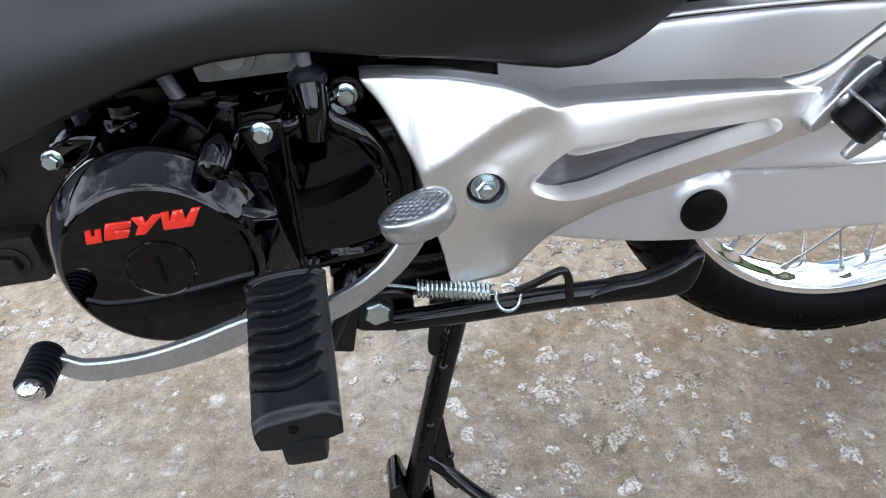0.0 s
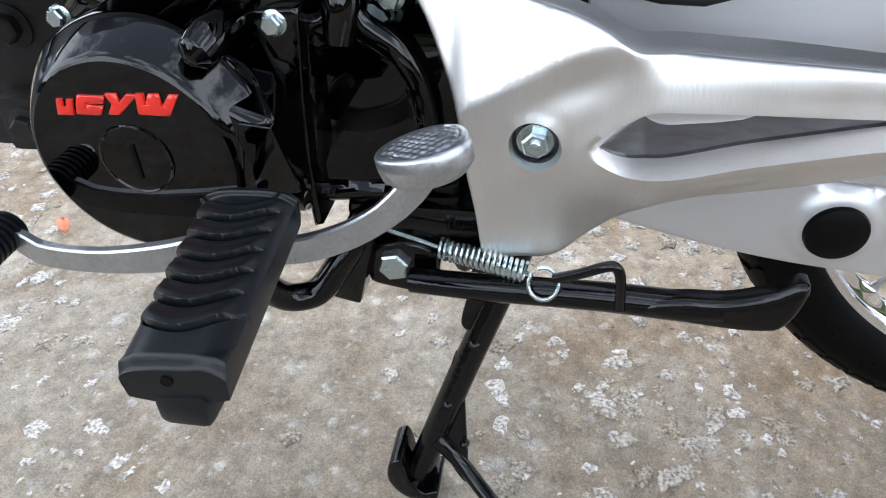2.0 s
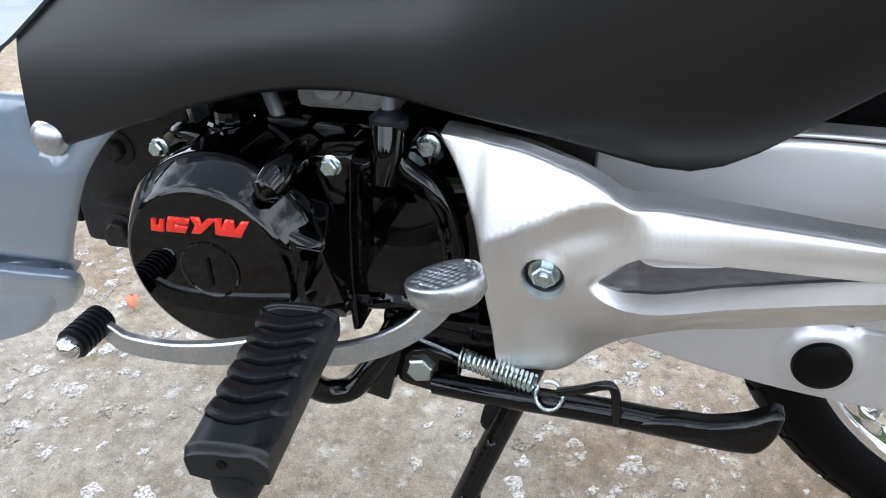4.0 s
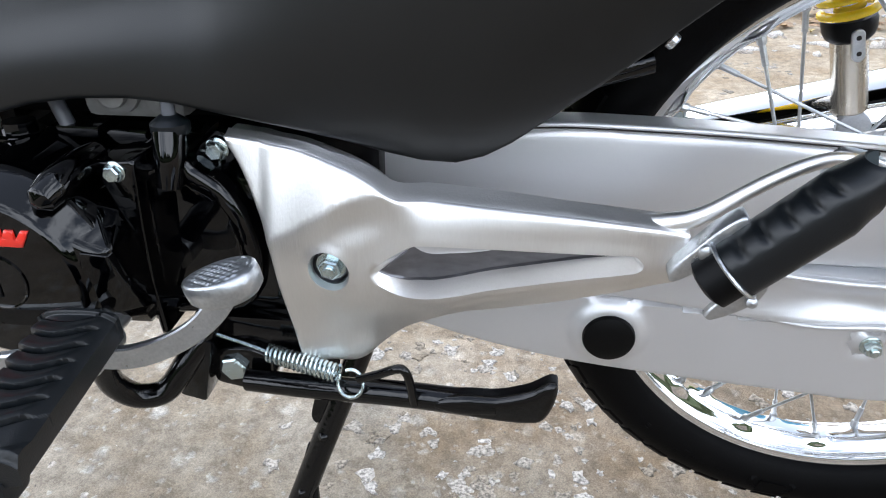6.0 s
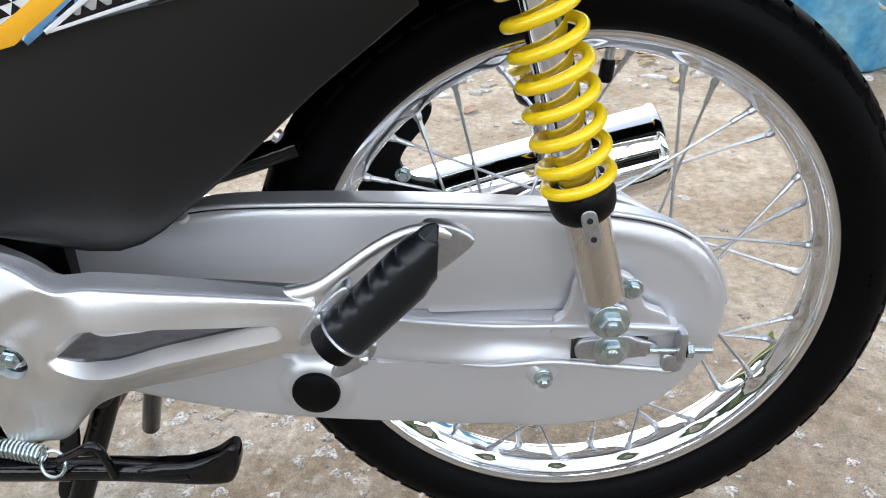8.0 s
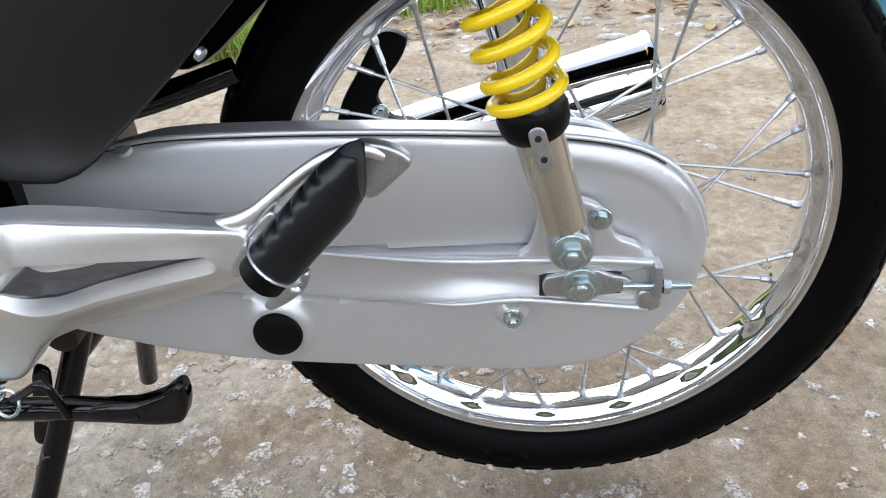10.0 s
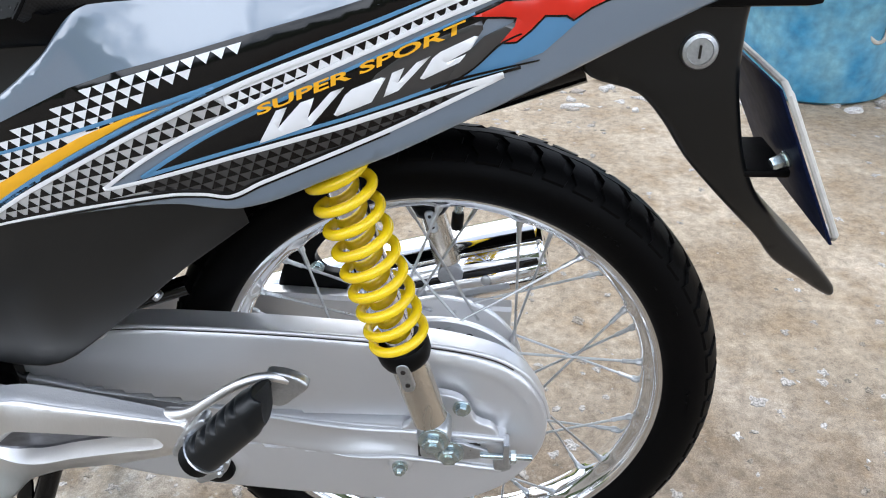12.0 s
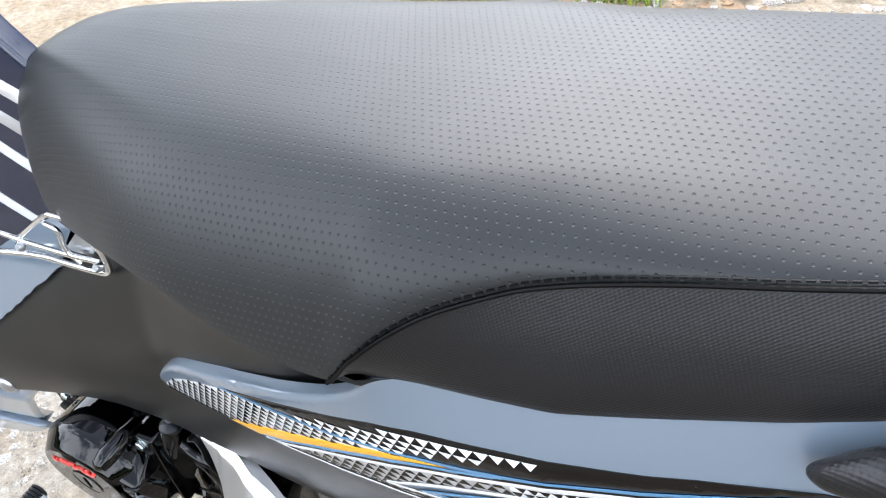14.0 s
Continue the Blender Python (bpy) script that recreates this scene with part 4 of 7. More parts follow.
part("cotter_pin", lathe("cotter_pin", (-0.1655, -0.190, 0.347), (0, -1, 0.3), [(0, 0.003), (0.004, 0.003), (0.005, 0)], STEEL, 12), rest)


# rear shock absorber, one each side
def shock(y, label):
    foot, top = Vector((-0.008, y, 0.330)), Vector((-0.076, y * 1.02, 0.600))
    w = (top - foot).normalized()
    s = 1 if y > 0 else -1
    body = part("shock_absorber", lathe("shock_absorber", foot, w, [(0.012, 0.006), (0.012, 0.0125), (0.014, 0.0145), (0.030, 0.0145), (0.075, 0.0148), (0.079, 0.0150), (0.079, 0.006)], SATIN_STEEL, 36), bike, label)
    part("eye", lathe("eye", foot + Vector((0, -s * 0.012, 0)), (0, s, 0), [(0, 0.0135), (0.001, 0.0145), (0.022, 0.0145), (0.024, 0.013)], STEEL, 28), body)
    part("collar", lathe("collar", foot + w * 0.076, w, [(0, 0.0155), (0.003, 0.0188), (0.008, 0.0208), (0.016, 0.0215), (0.019, 0.0205), (0.019, 0.010)], BLACK_PLASTIC, 36), body, "black spring collar")
    part("damper_tube", lathe("damper_tube", foot + w * 0.094, w, [(0, 0.0125), (0.19, 0.0125)], CHROME, 32), body, "chrome damper tube")
    part("spring", helix("spring", foot + w * 0.0985, foot + w * 0.272, 0.0208, 0.0039, 9.0, YELLOW, n=12, per=40, start=0.8 if s < 0 else 2.0), body, "glossy yellow coil spring")
    c, n = foot + w * 0.076, Vector((w.z, 0, -w.x))
    pill = [c + w * (math.copysign(0.0085, math.sin(a)) + 0.0050 * math.sin(a)) + n * 0.0050 * math.cos(a) for a in np.linspace(0.02, 2 * math.pi - 0.1, 24)]
    part("clip", sheet("clip", [(q.x, q.z) for q in pill], lambda x, z: y - 0.0225 + 0 * x, STEEL, r=0.0008, depth=0.004, step=0.003, smooth=0), body)
    for k in (-0.0065, 0.0065):
        q = c + w * k
        part("clip_rivet", lathe("clip_rivet", (q.x, y - 0.0222, q.z), (0, -1, 0), [(0, 0.0022), (0.0010, 0.0018), (0.0011, 0)], DARK_CAST, 12), body)
    part("shock_bolt", hex_bolt("shock_bolt", foot + Vector((0, s * 0.012, 0)), (0, s, 0), 0.0090, 0.007, ZINC, washer=0.0128, stud=0.002, turn=0.2), body, "zinc-plated domed bolt")


shock(-0.122, "shock absorber with a glossy yellow coil spring")
shock(0.128, "shock absorber with a yellow spring behind the wheel")

# ---- rear wheel ----
HUB = Vector((WX, 0, WZ))


def wheel_lathe(name, prof, mats, n=96, angle=35):
    return lathe(name, HUB, (0, 1, 0), prof, mats, n, angle=angle, caps=False)


tyre_prof = [(-0.021, 0.2165), (-0.027, 0.2185), (-0.0315, 0.225), (-0.0355, 0.236), (-0.0375, 0.247), (-0.0372, 0.255), (-0.0350, 0.263), (-0.031, 0.2695), (-0.024, 0.2755), (-0.014, 0.280), (-0.005, 0.2815), (0.005, 0.2815)]
tyre_prof = [(y, 0.2135 + (r - 0.2165) * 0.785) for y, r in tyre_prof + [(-y, r) for y, r in tyre_prof[::-1][2:]]]


def rim_mesh():
    """A deep rim: flat lip, shelf, and a well whose edge is dimpled round every spoke nipple."""
    half = [(0.0245, 0.2195, 0), (0.0252, 0.2180, 0), (0.0240, 0.2120, 0), (0.0228, 0.2092, 0), (0.0208, 0.2086, 0), (0.0185, 0.2094, 0), (0.0165, 0.2090, 0), (0.0146, 0.2070, 0), (0.0128, 0.2044, 0.5), (0.0110, 0.2012, 1), (0.0092, 0.1990, 1), (0.0060, 0.1978, 0.6), (0.0, 0.1974, 0)]
    prof = [(-y, r, k) for y, r, k in half] + [(y, r, k) for y, r, k in half[::-1][1:]]
    prof += [(0.019, 0.2175, 0), (0.0165, 0.2105, 0), (0.0, 0.2030, 0), (-0.0165, 0.2105, 0), (-0.019, 0.2175, 0)]
    n, m = 432, len(prof)
    verts, faces = [], []
    for i in range(n):
        a = 2 * math.pi * i / n
        for y, r, k in prof:
            # nipples sit at every tenth degree, on alternate sides
            ph = (math.degrees(a) / 10 - 0.15) % 2.0
            near = min(ph, 2.0 - ph) if y < 0 else abs(ph - 1.0)
            d = k * math.exp(-(near / 0.24) ** 2)
            verts.append(HUB + Vector((math.sin(a) * (r - 0.0021 * d), y * (1 + 0.08 * d), math.cos(a) * (r - 0.0021 * d))))
    for i in range(n):
        j = (i + 1) % n
        for k in range(m):
            q = (k + 1) % m
            faces.append((i * m + k, j * m + k, j * m + q, i * m + q))
    return fix_normals(mesh_of("rear_wheel", verts, faces, CHROME, angle=42))


wheel = part("rear_wheel", rim_mesh(), bike, "spoked rear wheel with a polished chrome rim")
tyre = part("tyre", wheel_lathe("tyre", tyre_prof, TYRE, 160), wheel, "black road tyre with raised sidewall marks")


def tread_mesh():
    """Shoulder lugs and a waved centre band, pressed round the tyre."""
    verts, faces = [], []

    def put(y, r, a):
        verts.append(HUB + Vector((math.sin(a) * r, y, math.cos(a) * r)))
        return len(verts) - 1

    ys = [0.0055, 0.014, 0.023, 0.0300, 0.0338]
    base = [0.2642, 0.2633, 0.2602, 0.2558, 0.2518]
    n = 58
    for i in range(n):
        for s in (-1, 1):
            a0 = 2 * math.pi * (i + (0.5 if s > 0 else 0)) / n
            top, low = [], []
            for k, (y, b) in enumerate(zip(ys, base)):
                sh = 0.009 * k
                for e in (0.0, 0.70):
                    a = a0 + (e + (0.12 if k % 2 else -0.02)) * 2 * math.pi / n + sh
                    top.append(put(y * s, b + 0.0034 - 0.0003 * k, a))
                    low.append(put(y * s, b - 0.002, a))
            for k in range(len(ys) - 1):
                p = 2 * k
                faces.append((top[p], top[p + 1], top[p + 3], top[p + 2]))
                faces.append((top[p], top[p + 2], low[p + 2], low[p]))
                faces.append((top[p + 1], low[p + 1], low[p + 3], top[p + 3]))
            faces.append((top[0], low[0], low[1], top[1]))
            faces.append((top[-2], top[-1], low[-1], low[-2]))
    m = 252
    ring = []
    for i in range(m):
        a = 2 * math.pi * i / m
        wv = 0.0012 * math.sin(a * 42)
        ring.append([put(y + wv, r, a) for y, r in ((-0.0046, 0.2634), (-0.004, 0.2677), (0.004, 0.2677), (0.0046, 0.2634))])
    for i in range(m):
        j = (i + 1) % m
        for k in range(3):
            faces.append((ring[i][k], ring[j][k], ring[j][k + 1], ring[i][k + 1]))
    return fix_normals(mesh_of("tread", verts, faces, TYRE, angle=30))


tagged(part("tread", tread_mesh(), wheel, "tread blocks of the tyre"), kind="stuff")


def side_marks():
    """Raised bars for the unreadable lettering on the sidewall, and thin moulded rings."""
    out = [wheel_lathe("marks", [(-0.0280, 0.2183), (-0.0302, 0.2193), (-0.0302, 0.2203)], TYRE, 128)]
    verts, faces = [], []
    rnd = random.Random(4)

    def bar(a0, a1, r0, r1, y):
        k = len(verts)
        for a, r in ((a0, r0), (a1, r0), (a1, r1), (a0, r1)):
            yy = -np.interp(r, [0.2152, 0.2216, 0.2325, 0.23453, 0.2512, 0.2591], [0.027, 0.0315, 0.0355, 0.0375, 0.0372, 0.035])
            verts.append(HUB + Vector((math.sin(a) * r, yy - y, math.cos(a) * r)))
            verts.append(HUB + Vector((math.sin(a) * r, yy + 0.001, math.cos(a) * r)))
        faces.extend([(k, k + 2, k + 4, k + 6), (k, k + 1, k + 3, k + 2), (k + 2, k + 3, k + 5, k + 4), (k + 4, k + 5, k + 7, k + 6), (k + 6, k + 7, k + 1, k)])

    for mid, count, h, wdt in ((3.62, 7, 0.012, 0.030), (3.95, 5, 0.009, 0.024), (1.05, 6, 0.012, 0.028), (2.35, 9, 0.006, 0.016), (2.75, 14, 0.004, 0.012), (0.65, 8, 0.006, 0.016), (1.55, 8, 0.005, 0.014), (4.7, 8, 0.006, 0.018)):
        for i in range(count):
            a = mid + (i - count / 2) * wdt * 1.25
            for _ in range(2):
                b = a + rnd.uniform(0, wdt * 0.55)
                if rnd.random() < 0.5:
                    bar(b, b + wdt * 0.16, 0.2345 - h / 2, 0.2345 + h / 2, 0.0006)
                else:
                    z = 0.2345 + rnd.uniform(-0.5, 0.4) * h
                    bar(a, a + wdt * 0.75, z, z + h * 0.14, 0.0006)
    # an oval badge outline with a bar inside
    for i in range(28):
        a = 2 * math.pi * i / 28
        b = 2 * math.pi * (i + 1) / 28
        ca, cb = 3.33 + 0.085 * math.cos(a), 3.33 + 0.085 * math.cos(b)
        ra, rb = 0.2360 + 0.0085 * math.sin(a), 0.2360 + 0.0085 * math.sin(b)
        bar(min(ca, cb) - 0.002, max(ca, cb) + 0.002, min(ra, rb), max(ra, rb) + 0.001, 0.0008)
    bar(3.28, 3.38, 0.2345, 0.247, 0.0008)
    out.append(mesh_of("marks", verts, faces, TYRE, smooth=False))
    return fix_normals(merge("marks", out))


part("sidewall_lettering", side_marks(), wheel, "raised moulded marks")

stamp = []
for k in range(9):
    a = -0.235 + 0.024 * k
    if k in (3, 6):
        continue
    m = Matrix((Vector((math.cos(a), 0, -math.sin(a))), Vector((0, 1, 0)), Vector((math.sin(a), 0, math.cos(a))))).transposed()
    c = HUB + Vector((math.sin(a) * 0.2086, -0.0190, math.cos(a) * 0.2086))
    stamp.append(box("rim_stamp", c - Vector((0.0012, 0.0022, 0.0005)), c + Vector((0.0012, 0.0022, 0.0005)), DARK_CAST, 0.0002, m, 1))
part("rim_stamp", merge("rim_stamp", stamp), wheel, "small dark stamped marks on the rim")

hub = part("hub", wheel_lathe("hub", [(-0.050, 0.0), (-0.050, 0.030), (-0.046, 0.040), (-0.042, 0.060), (-0.0360, 0.064), (-0.0345, 0.069), (-0.0340, 0.0935), (-0.0325, 0.0955), (-0.0290, 0.0955), (-0.0275, 0.0935), (-0.026, 0.062), (-0.020, 0.060), (-0.017, 0.054), (0.006, 0.054), (0.010, 0.060), (0.0165, 0.062), (0.0180, 0.0815), (0.0195, 0.0830), (0.0230, 0.0830), (0.0245, 0.0815), (0.027, 0.064), (0.050, 0.060), (0.056, 0.046), (0.060, 0.0)], SILVER, 96), wheel, "silver cast hub with drilled spoke flanges")
FLANGES = {-1: (0.0820, -0.0342, 1.5), 1: (0.0700, 0.0178, 11.5)}
for s, (fl, y, start) in FLANGES.items():
    for k in range(18):
        a = radians(start + 20 * k)
        at = HUB + Vector((math.sin(a) * fl, y, math.cos(a) * fl))
        part("spoke_head", merge("spoke_head", [lathe("spoke_head", at, (0, -1, 0), [(-0.001, 0.0041), (0.0003, 0.0040), (0.0003, 0.0)], DARK_CAST, 14),
                                                lathe("spoke_head", at + Vector((0.0004, 0, -0.0004)), (0, -1, 0), [(0, 0.0024), (0.0009, 0.0021), (0.0014, 0.0010), (0.0015, 0)], STEEL, 10)]), wheel)



def spoke_mesh(side, lean):
    """One spoke with its nipple, set out for the top of the wheel."""
    fl = FLANGES[side][0]
    off = FLANGES[side][1] + (-0.0012 if (lean < 0) == (side < 0) else 0.0072)
    a = radians(lean * 40)
    foot = HUB + Vector((math.sin(a) * fl, off, math.cos(a) * fl))
    tip = HUB + Vector((0, side * 0.0070, 0.2000))
    d = (tip - foot).normalized()
    return merge("spoke", [tube("spoke", [foot, tip - d * 0.02], 0.0013, STEEL, n=8, smooth=0),
                           lathe("spoke", tip - d * 0.023, d, [(0, 0.0015), (0.0004, 0.0022), (0.0145, 0.0022), (0.0148, 0.0028), (0.0165, 0.0034), (0.0185, 0.0034), (0.024, 0.0030)], STEEL, 8, angle=25)])


spoke_kinds = {(s, k): spoke_mesh(s, k) for s in (-1, 1) for k in (-1, 1)}
for i in range(36):
    ob = part("spoke", spoke_kinds[(1 if i % 2 else -1, 1 if (i // 2) % 2 else -1)], wheel)
    ob.matrix_basis = Matrix.Translation(HUB) @ Matrix.Rotation(2 * math.pi * (i + 0.15) / 36, 4, "Y") @ Matrix.Translation(-HUB)

va = radians(6)
vdir = Vector((math.sin(va), 0, math.cos(va)))
part("valve", merge("valve", [lathe("valve", HUB + vdir * 0.201, -vdir, [(0, 0.0062), (0.003, 0.006), (0.004, 0.004), (0.012, 0.0038)], ZINC, 14), lathe("valve", HUB + vdir * 0.189, -vdir, [(0, 0.0048), (0.002, 0.0055), (0.014, 0.0055), (0.017, 0.0045), (0.018, 0)], BLACK_PLASTIC, 14)]), wheel, "tyre valve with a black cap")
part("axle", tube("axle", [(WX + 0.006, -0.10, WZ), (WX + 0.006, 0.13, WZ)], 0.0075, STEEL, smooth=0), wheel)
part("axle_spacer", lathe("axle_spacer", HUB + Vector((0, -0.088, 0)), (0, 1, 0), [(0, 0.017), (0.04, 0.017)], STEEL, 24), wheel)
part("brake_plate", lathe("brake_plate", HUB + Vector((0, 0.058, 0)), (0, 1, 0), [(0, 0.06), (0.004, 0.058), (0.012, 0.05), (0.016, 0.03), (0.018, 0.0)], SILVER, 40), bike, "silver rear brake plate")

# exhaust silencer on the far side
sil = [(-0.40, 0.150, 0.222), (-0.30, 0.155, 0.246), (-0.12, 0.158, 0.2925), (0.094, 0.160, 0.3440)]
silencer = part("silencer", tube("silencer", sil, [0.018, 0.030, 0.0395, 0.0410], CHROME, n=48, smooth=10), bike, "long chrome exhaust silencer")
sd = (Vector(sil[3]) - Vector(sil[2])).normalized()
part("end_cap", lathe("end_cap", Vector(sil[3]) - sd * 0.002, sd, [(0, 0.0410), (0.003, 0.0425), (0.007, 0.0420), (0.009, 0.038), (0.008, 0.012), (0.001, 0.012), (0.001, 0.0)], CHROME, 40), silencer)


def shell(name, x0, x1, a0, a1, r, thick, mats, slant=0.0):
    """Part of a sleeve round the silencer, between two angles; the angle 0 faces the wheel, 90 is up."""
    u = Vector((0, -1, 0))
    v = sd.cross(u).normalized()
    v = v if v.z > 0 else -v
    verts, faces = [], []
    n, m = 20, 26
    for k in range(2):
        for i in range(n + 1):
            for j in range(m + 1):
                a = radians(a0 + (a1 - a0) * j / m)
                x = x0 + (x1 - x0) * i / n - slant * (1 - j / m) * (i / n)
                end = min(1.0, (min(i, n - i) / 1.2 + 0.2), (min(j, m - j) / 1.5 + 0.15))
                c = Vector(sil[3]) + sd * (x - sil[3][0])
                verts.append(c + (u * math.cos(a) + v * math.sin(a)) * (r - thick * (1 - end) - (thick if k else 0)))
    w, N = m + 1, (n + 1) * (m + 1)
    for i in range(n):
        for j in range(m):
            q = (i * w + j, i * w + j + 1, (i + 1) * w + j + 1, (i + 1) * w + j)
            faces += [q, tuple(t + N for t in q[::-1])]
    for i in range(n):
        for j in (0, m):
            faces.append((i * w + j, (i + 1) * w + j, (i + 1) * w + j + N, i * w + j + N))
    for j in range(m):
        for i in (0, n):
            faces.append((i * w + j, i * w + j + 1, i * w + j + 1 + N, i * w + j + N))
    return fix_normals(mesh_of(name, verts, faces, mats, angle=50))


# black strip painted for the dark reflection and gap line above the shield
part("dark_band", shell("dark_band", -0.20, 0.090, -8, 14, 0.0432, 0.002, BLACK_GLOSS), silencer, "black strip in place of the dark reflection and gap")
part("heat_shield", shell("heat_shield", -0.16, 0.098, -95, 4, 0.0462, 0.0026, CHROME, 0.012), silencer, "polished heat shield")
for x in (-0.045, 0.030):
    c = Vector(sil[3]) + sd * (x - sil[3][0])
    part("shield_screw", lathe("shield_screw", c + Vector((0, -0.0455, -0.0030)), (0, -1, -0.1), [(-0.002, 0.0062), (0.001, 0.0060), (0.0022, 0.0045), (0.0024, 0)], STEEL, 16), silencer)
# dark bracket plate and far footrest behind the wheel
part("far_foot_plate", sheet("far_foot_plate", [(-0.205, 0.30), (-0.195, 0.345), (-0.178, 0.372), (-0.150, 0.410), (-0.128, 0.404), (-0.133, 0.388), (-0.160, 0.352), (-0.150, 0.332), (-0.128, 0.325), (-0.13, 0.305)], lambda x, z: 0.120 + 0 * x, BLACK_PLASTIC, r=0.002, depth=0.012, step=0.007), bike, "dark pressed bracket plate")
part("far_plate_bolt", hex_bolt("far_plate_bolt", (-0.158, 0.118, 0.338), (0, -1, 0), 0.0055, 0.005, ZINC, washer=0.008), bike)

# ---- stands ----
stand = part("side_stand", tube("side_stand", [(-0.474, -0.146, 0.2255), (-0.43, -0.151, 0.2285), (-0.36, -0.158, 0.2345), (-0.315, -0.164, 0.2375), (-0.296, -0.167, 0.2400)], [0.0080, 0.0084, 0.0088, 0.0090, 0.0075], BLACK_FRAME, n=20), bike, "folded black side stand")
part("stand_foot", sheet("stand_foot", [(-0.338, 0.2330), (-0.338, 0.2400), (-0.318, 0.2465), (-0.297, 0.2490), (-0.277, 0.2570), (-0.264, 0.2665), (-0.2595, 0.2655), (-0.2600, 0.252), (-0.2650, 0.238), (-0.271, 0.2325), (-0.295, 0.2300)], lambda x, z: -0.1735 - 0.08 * (x + 0.3), BLACK_FRAME, r=0.0045, depth=0.012, step=0.004), stand, "flattened foot of the stand")
part("stand_hook", tube("stand_hook", [(-0.388, -0.163, 0.249), (-0.374, -0.167, 0.2575), (-0.362, -0.170, 0.2655), (-0.357, -0.170, 0.266), (-0.3535, -0.170, 0.260), (-0.351, -0.167, 0.2345)], 0.0030, BLACK_FRAME, n=10, smooth=5), stand)
part("knuckle", merge("knuckle", [
    sheet("knuckle", [(-0.500, 0.241), (-0.480, 0.2475), (-0.464, 0.244), (-0.459, 0.236), (-0.461, 0.215), (-0.470, 0.209), (-0.490, 0.211), (-0.503, 0.216)], lambda x, z: -0.1385 + 0 * x, BLACK_FRAME, r=0.003, depth=0.022, step=0.005),
    sheet("knuckle", [(-0.500, 0.238), (-0.486, 0.255), (-0.458, 0.2605), (-0.453, 0.252), (-0.459, 0.2345), (-0.480, 0.238)], lambda x, z: -0.126 + 0 * x, BLACK_FRAME, r=0.003, depth=0.03, step=0.005)]), stand)
part("pivot_bolt", hex_bolt("pivot_bolt", (-0.486, -0.1385, 0.2305), (0, -1, 0), 0.0102, 0.0045, ZINC, turn=0.5), stand, "zinc-plated hexagon pivot bolt")
part("return_spring", helix("return_spring", (-0.455, -0.146, 0.2515), (-0.405, -0.155, 0.2455), 0.0058, 0.00115, 15, ZINC, n=6, per=16, closed_ends=0.5), stand, "zinc return spring")
part("spring_end", tube("spring_end", [(-0.500, -0.140, 0.262), (-0.488, -0.141, 0.2585), (-0.470, -0.143, 0.2545), (-0.455, -0.146, 0.2515)], 0.0013, ZINC, n=8), stand)
loop = [Vector((-0.394 + 0.0085 * math.cos(a), -0.163 + 0.004 * math.sin(a), 0.2445 + 0.0085 * math.sin(a))) for a in np.linspace(2.6, 8.3, 18)]
part("spring_loop", tube("spring_loop", [(-0.405, -0.155, 0.2455)] + loop, 0.0013, ZINC, n=8, smooth=2), stand)

cstand = part("centre_stand", tube("centre_stand", [(-0.398, -0.055, 0.235), (-0.421, -0.077, 0.175), (-0.447, -0.100, 0.110), (-0.470, -0.123, 0.050), (-0.483, -0.135, 0.016)], 0.0105, BLACK_FRAME, n=20), bike, "black tubular centre stand, lowered")
part("far_leg", tube("far_leg", [(-0.398, 0.055, 0.235), (-0.447, 0.100, 0.110), (-0.483, 0.135, 0.016)], 0.0105, BLACK_FRAME, n=16), cstand)
part("cross_tube", tube("cross_tube", [(-0.410, -0.066, 0.205), (-0.410, 0.066, 0.205)], 0.009, BLACK_FRAME, n=14, smooth=0), cstand)
part("foot_lever", tube("foot_lever", [(-0.468, -0.129, 0.052), (-0.447, -0.134, 0.030), (-0.420, -0.156, 0.016), (-0.385, -0.185, 0.014)], 0.0060, BLACK_FRAME, n=14), cstand)
part("gusset", sheet("gusset", [(-0.4560, 0.118), (-0.4510, 0.114), (-0.4455, 0.060), (-0.4425, 0.022), (-0.4440, 0.014), (-0.4520, 0.022), (-0.4660, 0.0445), (-0.4690, 0.054), (-0.4640, 0.080)], lambda x, z: -0.108 - 0.36 * (0.1 - z), BLACK_FRAME, r=0.001, depth=0.004, step=0.006), cstand)
part("tab", sheet("tab", [(-0.440, 0.205), (-0.428, 0.200), (-0.437, 0.150), (-0.447, 0.138), (-0.452, 0.143), (-0.449, 0.16)], lambda x, z: -0.086 - 0.3 * (0.17 - z), BLACK_FRAME, r=0.001, depth=0.004, step=0.006), cstand)
part("foot", sheet("foot", [(-0.502, 0.040), (-0.493, 0.046), (-0.486, 0.020), (-0.476, 0.008), (-0.466, 0.012), (-0.466, 0.003), (-0.488, 0.000), (-0.503, 0.018)], lambda x, z: -0.150 + 0 * x, BLACK_FRAME, r=0.0015, depth=0.035, step=0.006), cstand)
for p, q in (((-0.441, -0.102, 0.130), 0.0045), ((-0.459, -0.120, 0.082), 0.004), ((-0.446, -0.128, 0.048), 0.0035)):
    part("weld_bead", lathe("weld_bead", p, (-0.2, -1, 0.4), [(-0.004, 0), (-0.003, q), (0.001, q), (0.003, q * 0.6), (0.004, 0)], BLACK_FRAME, 9), cstand)
part("stand_pivot", lathe("stand_pivot", (-0.400, -0.085, 0.240), (0, 1, 0), [(0, 0.010), (0.002, 0.014), (0.168, 0.014), (0.170, 0.010)], DARK_CAST, 20), cstand)

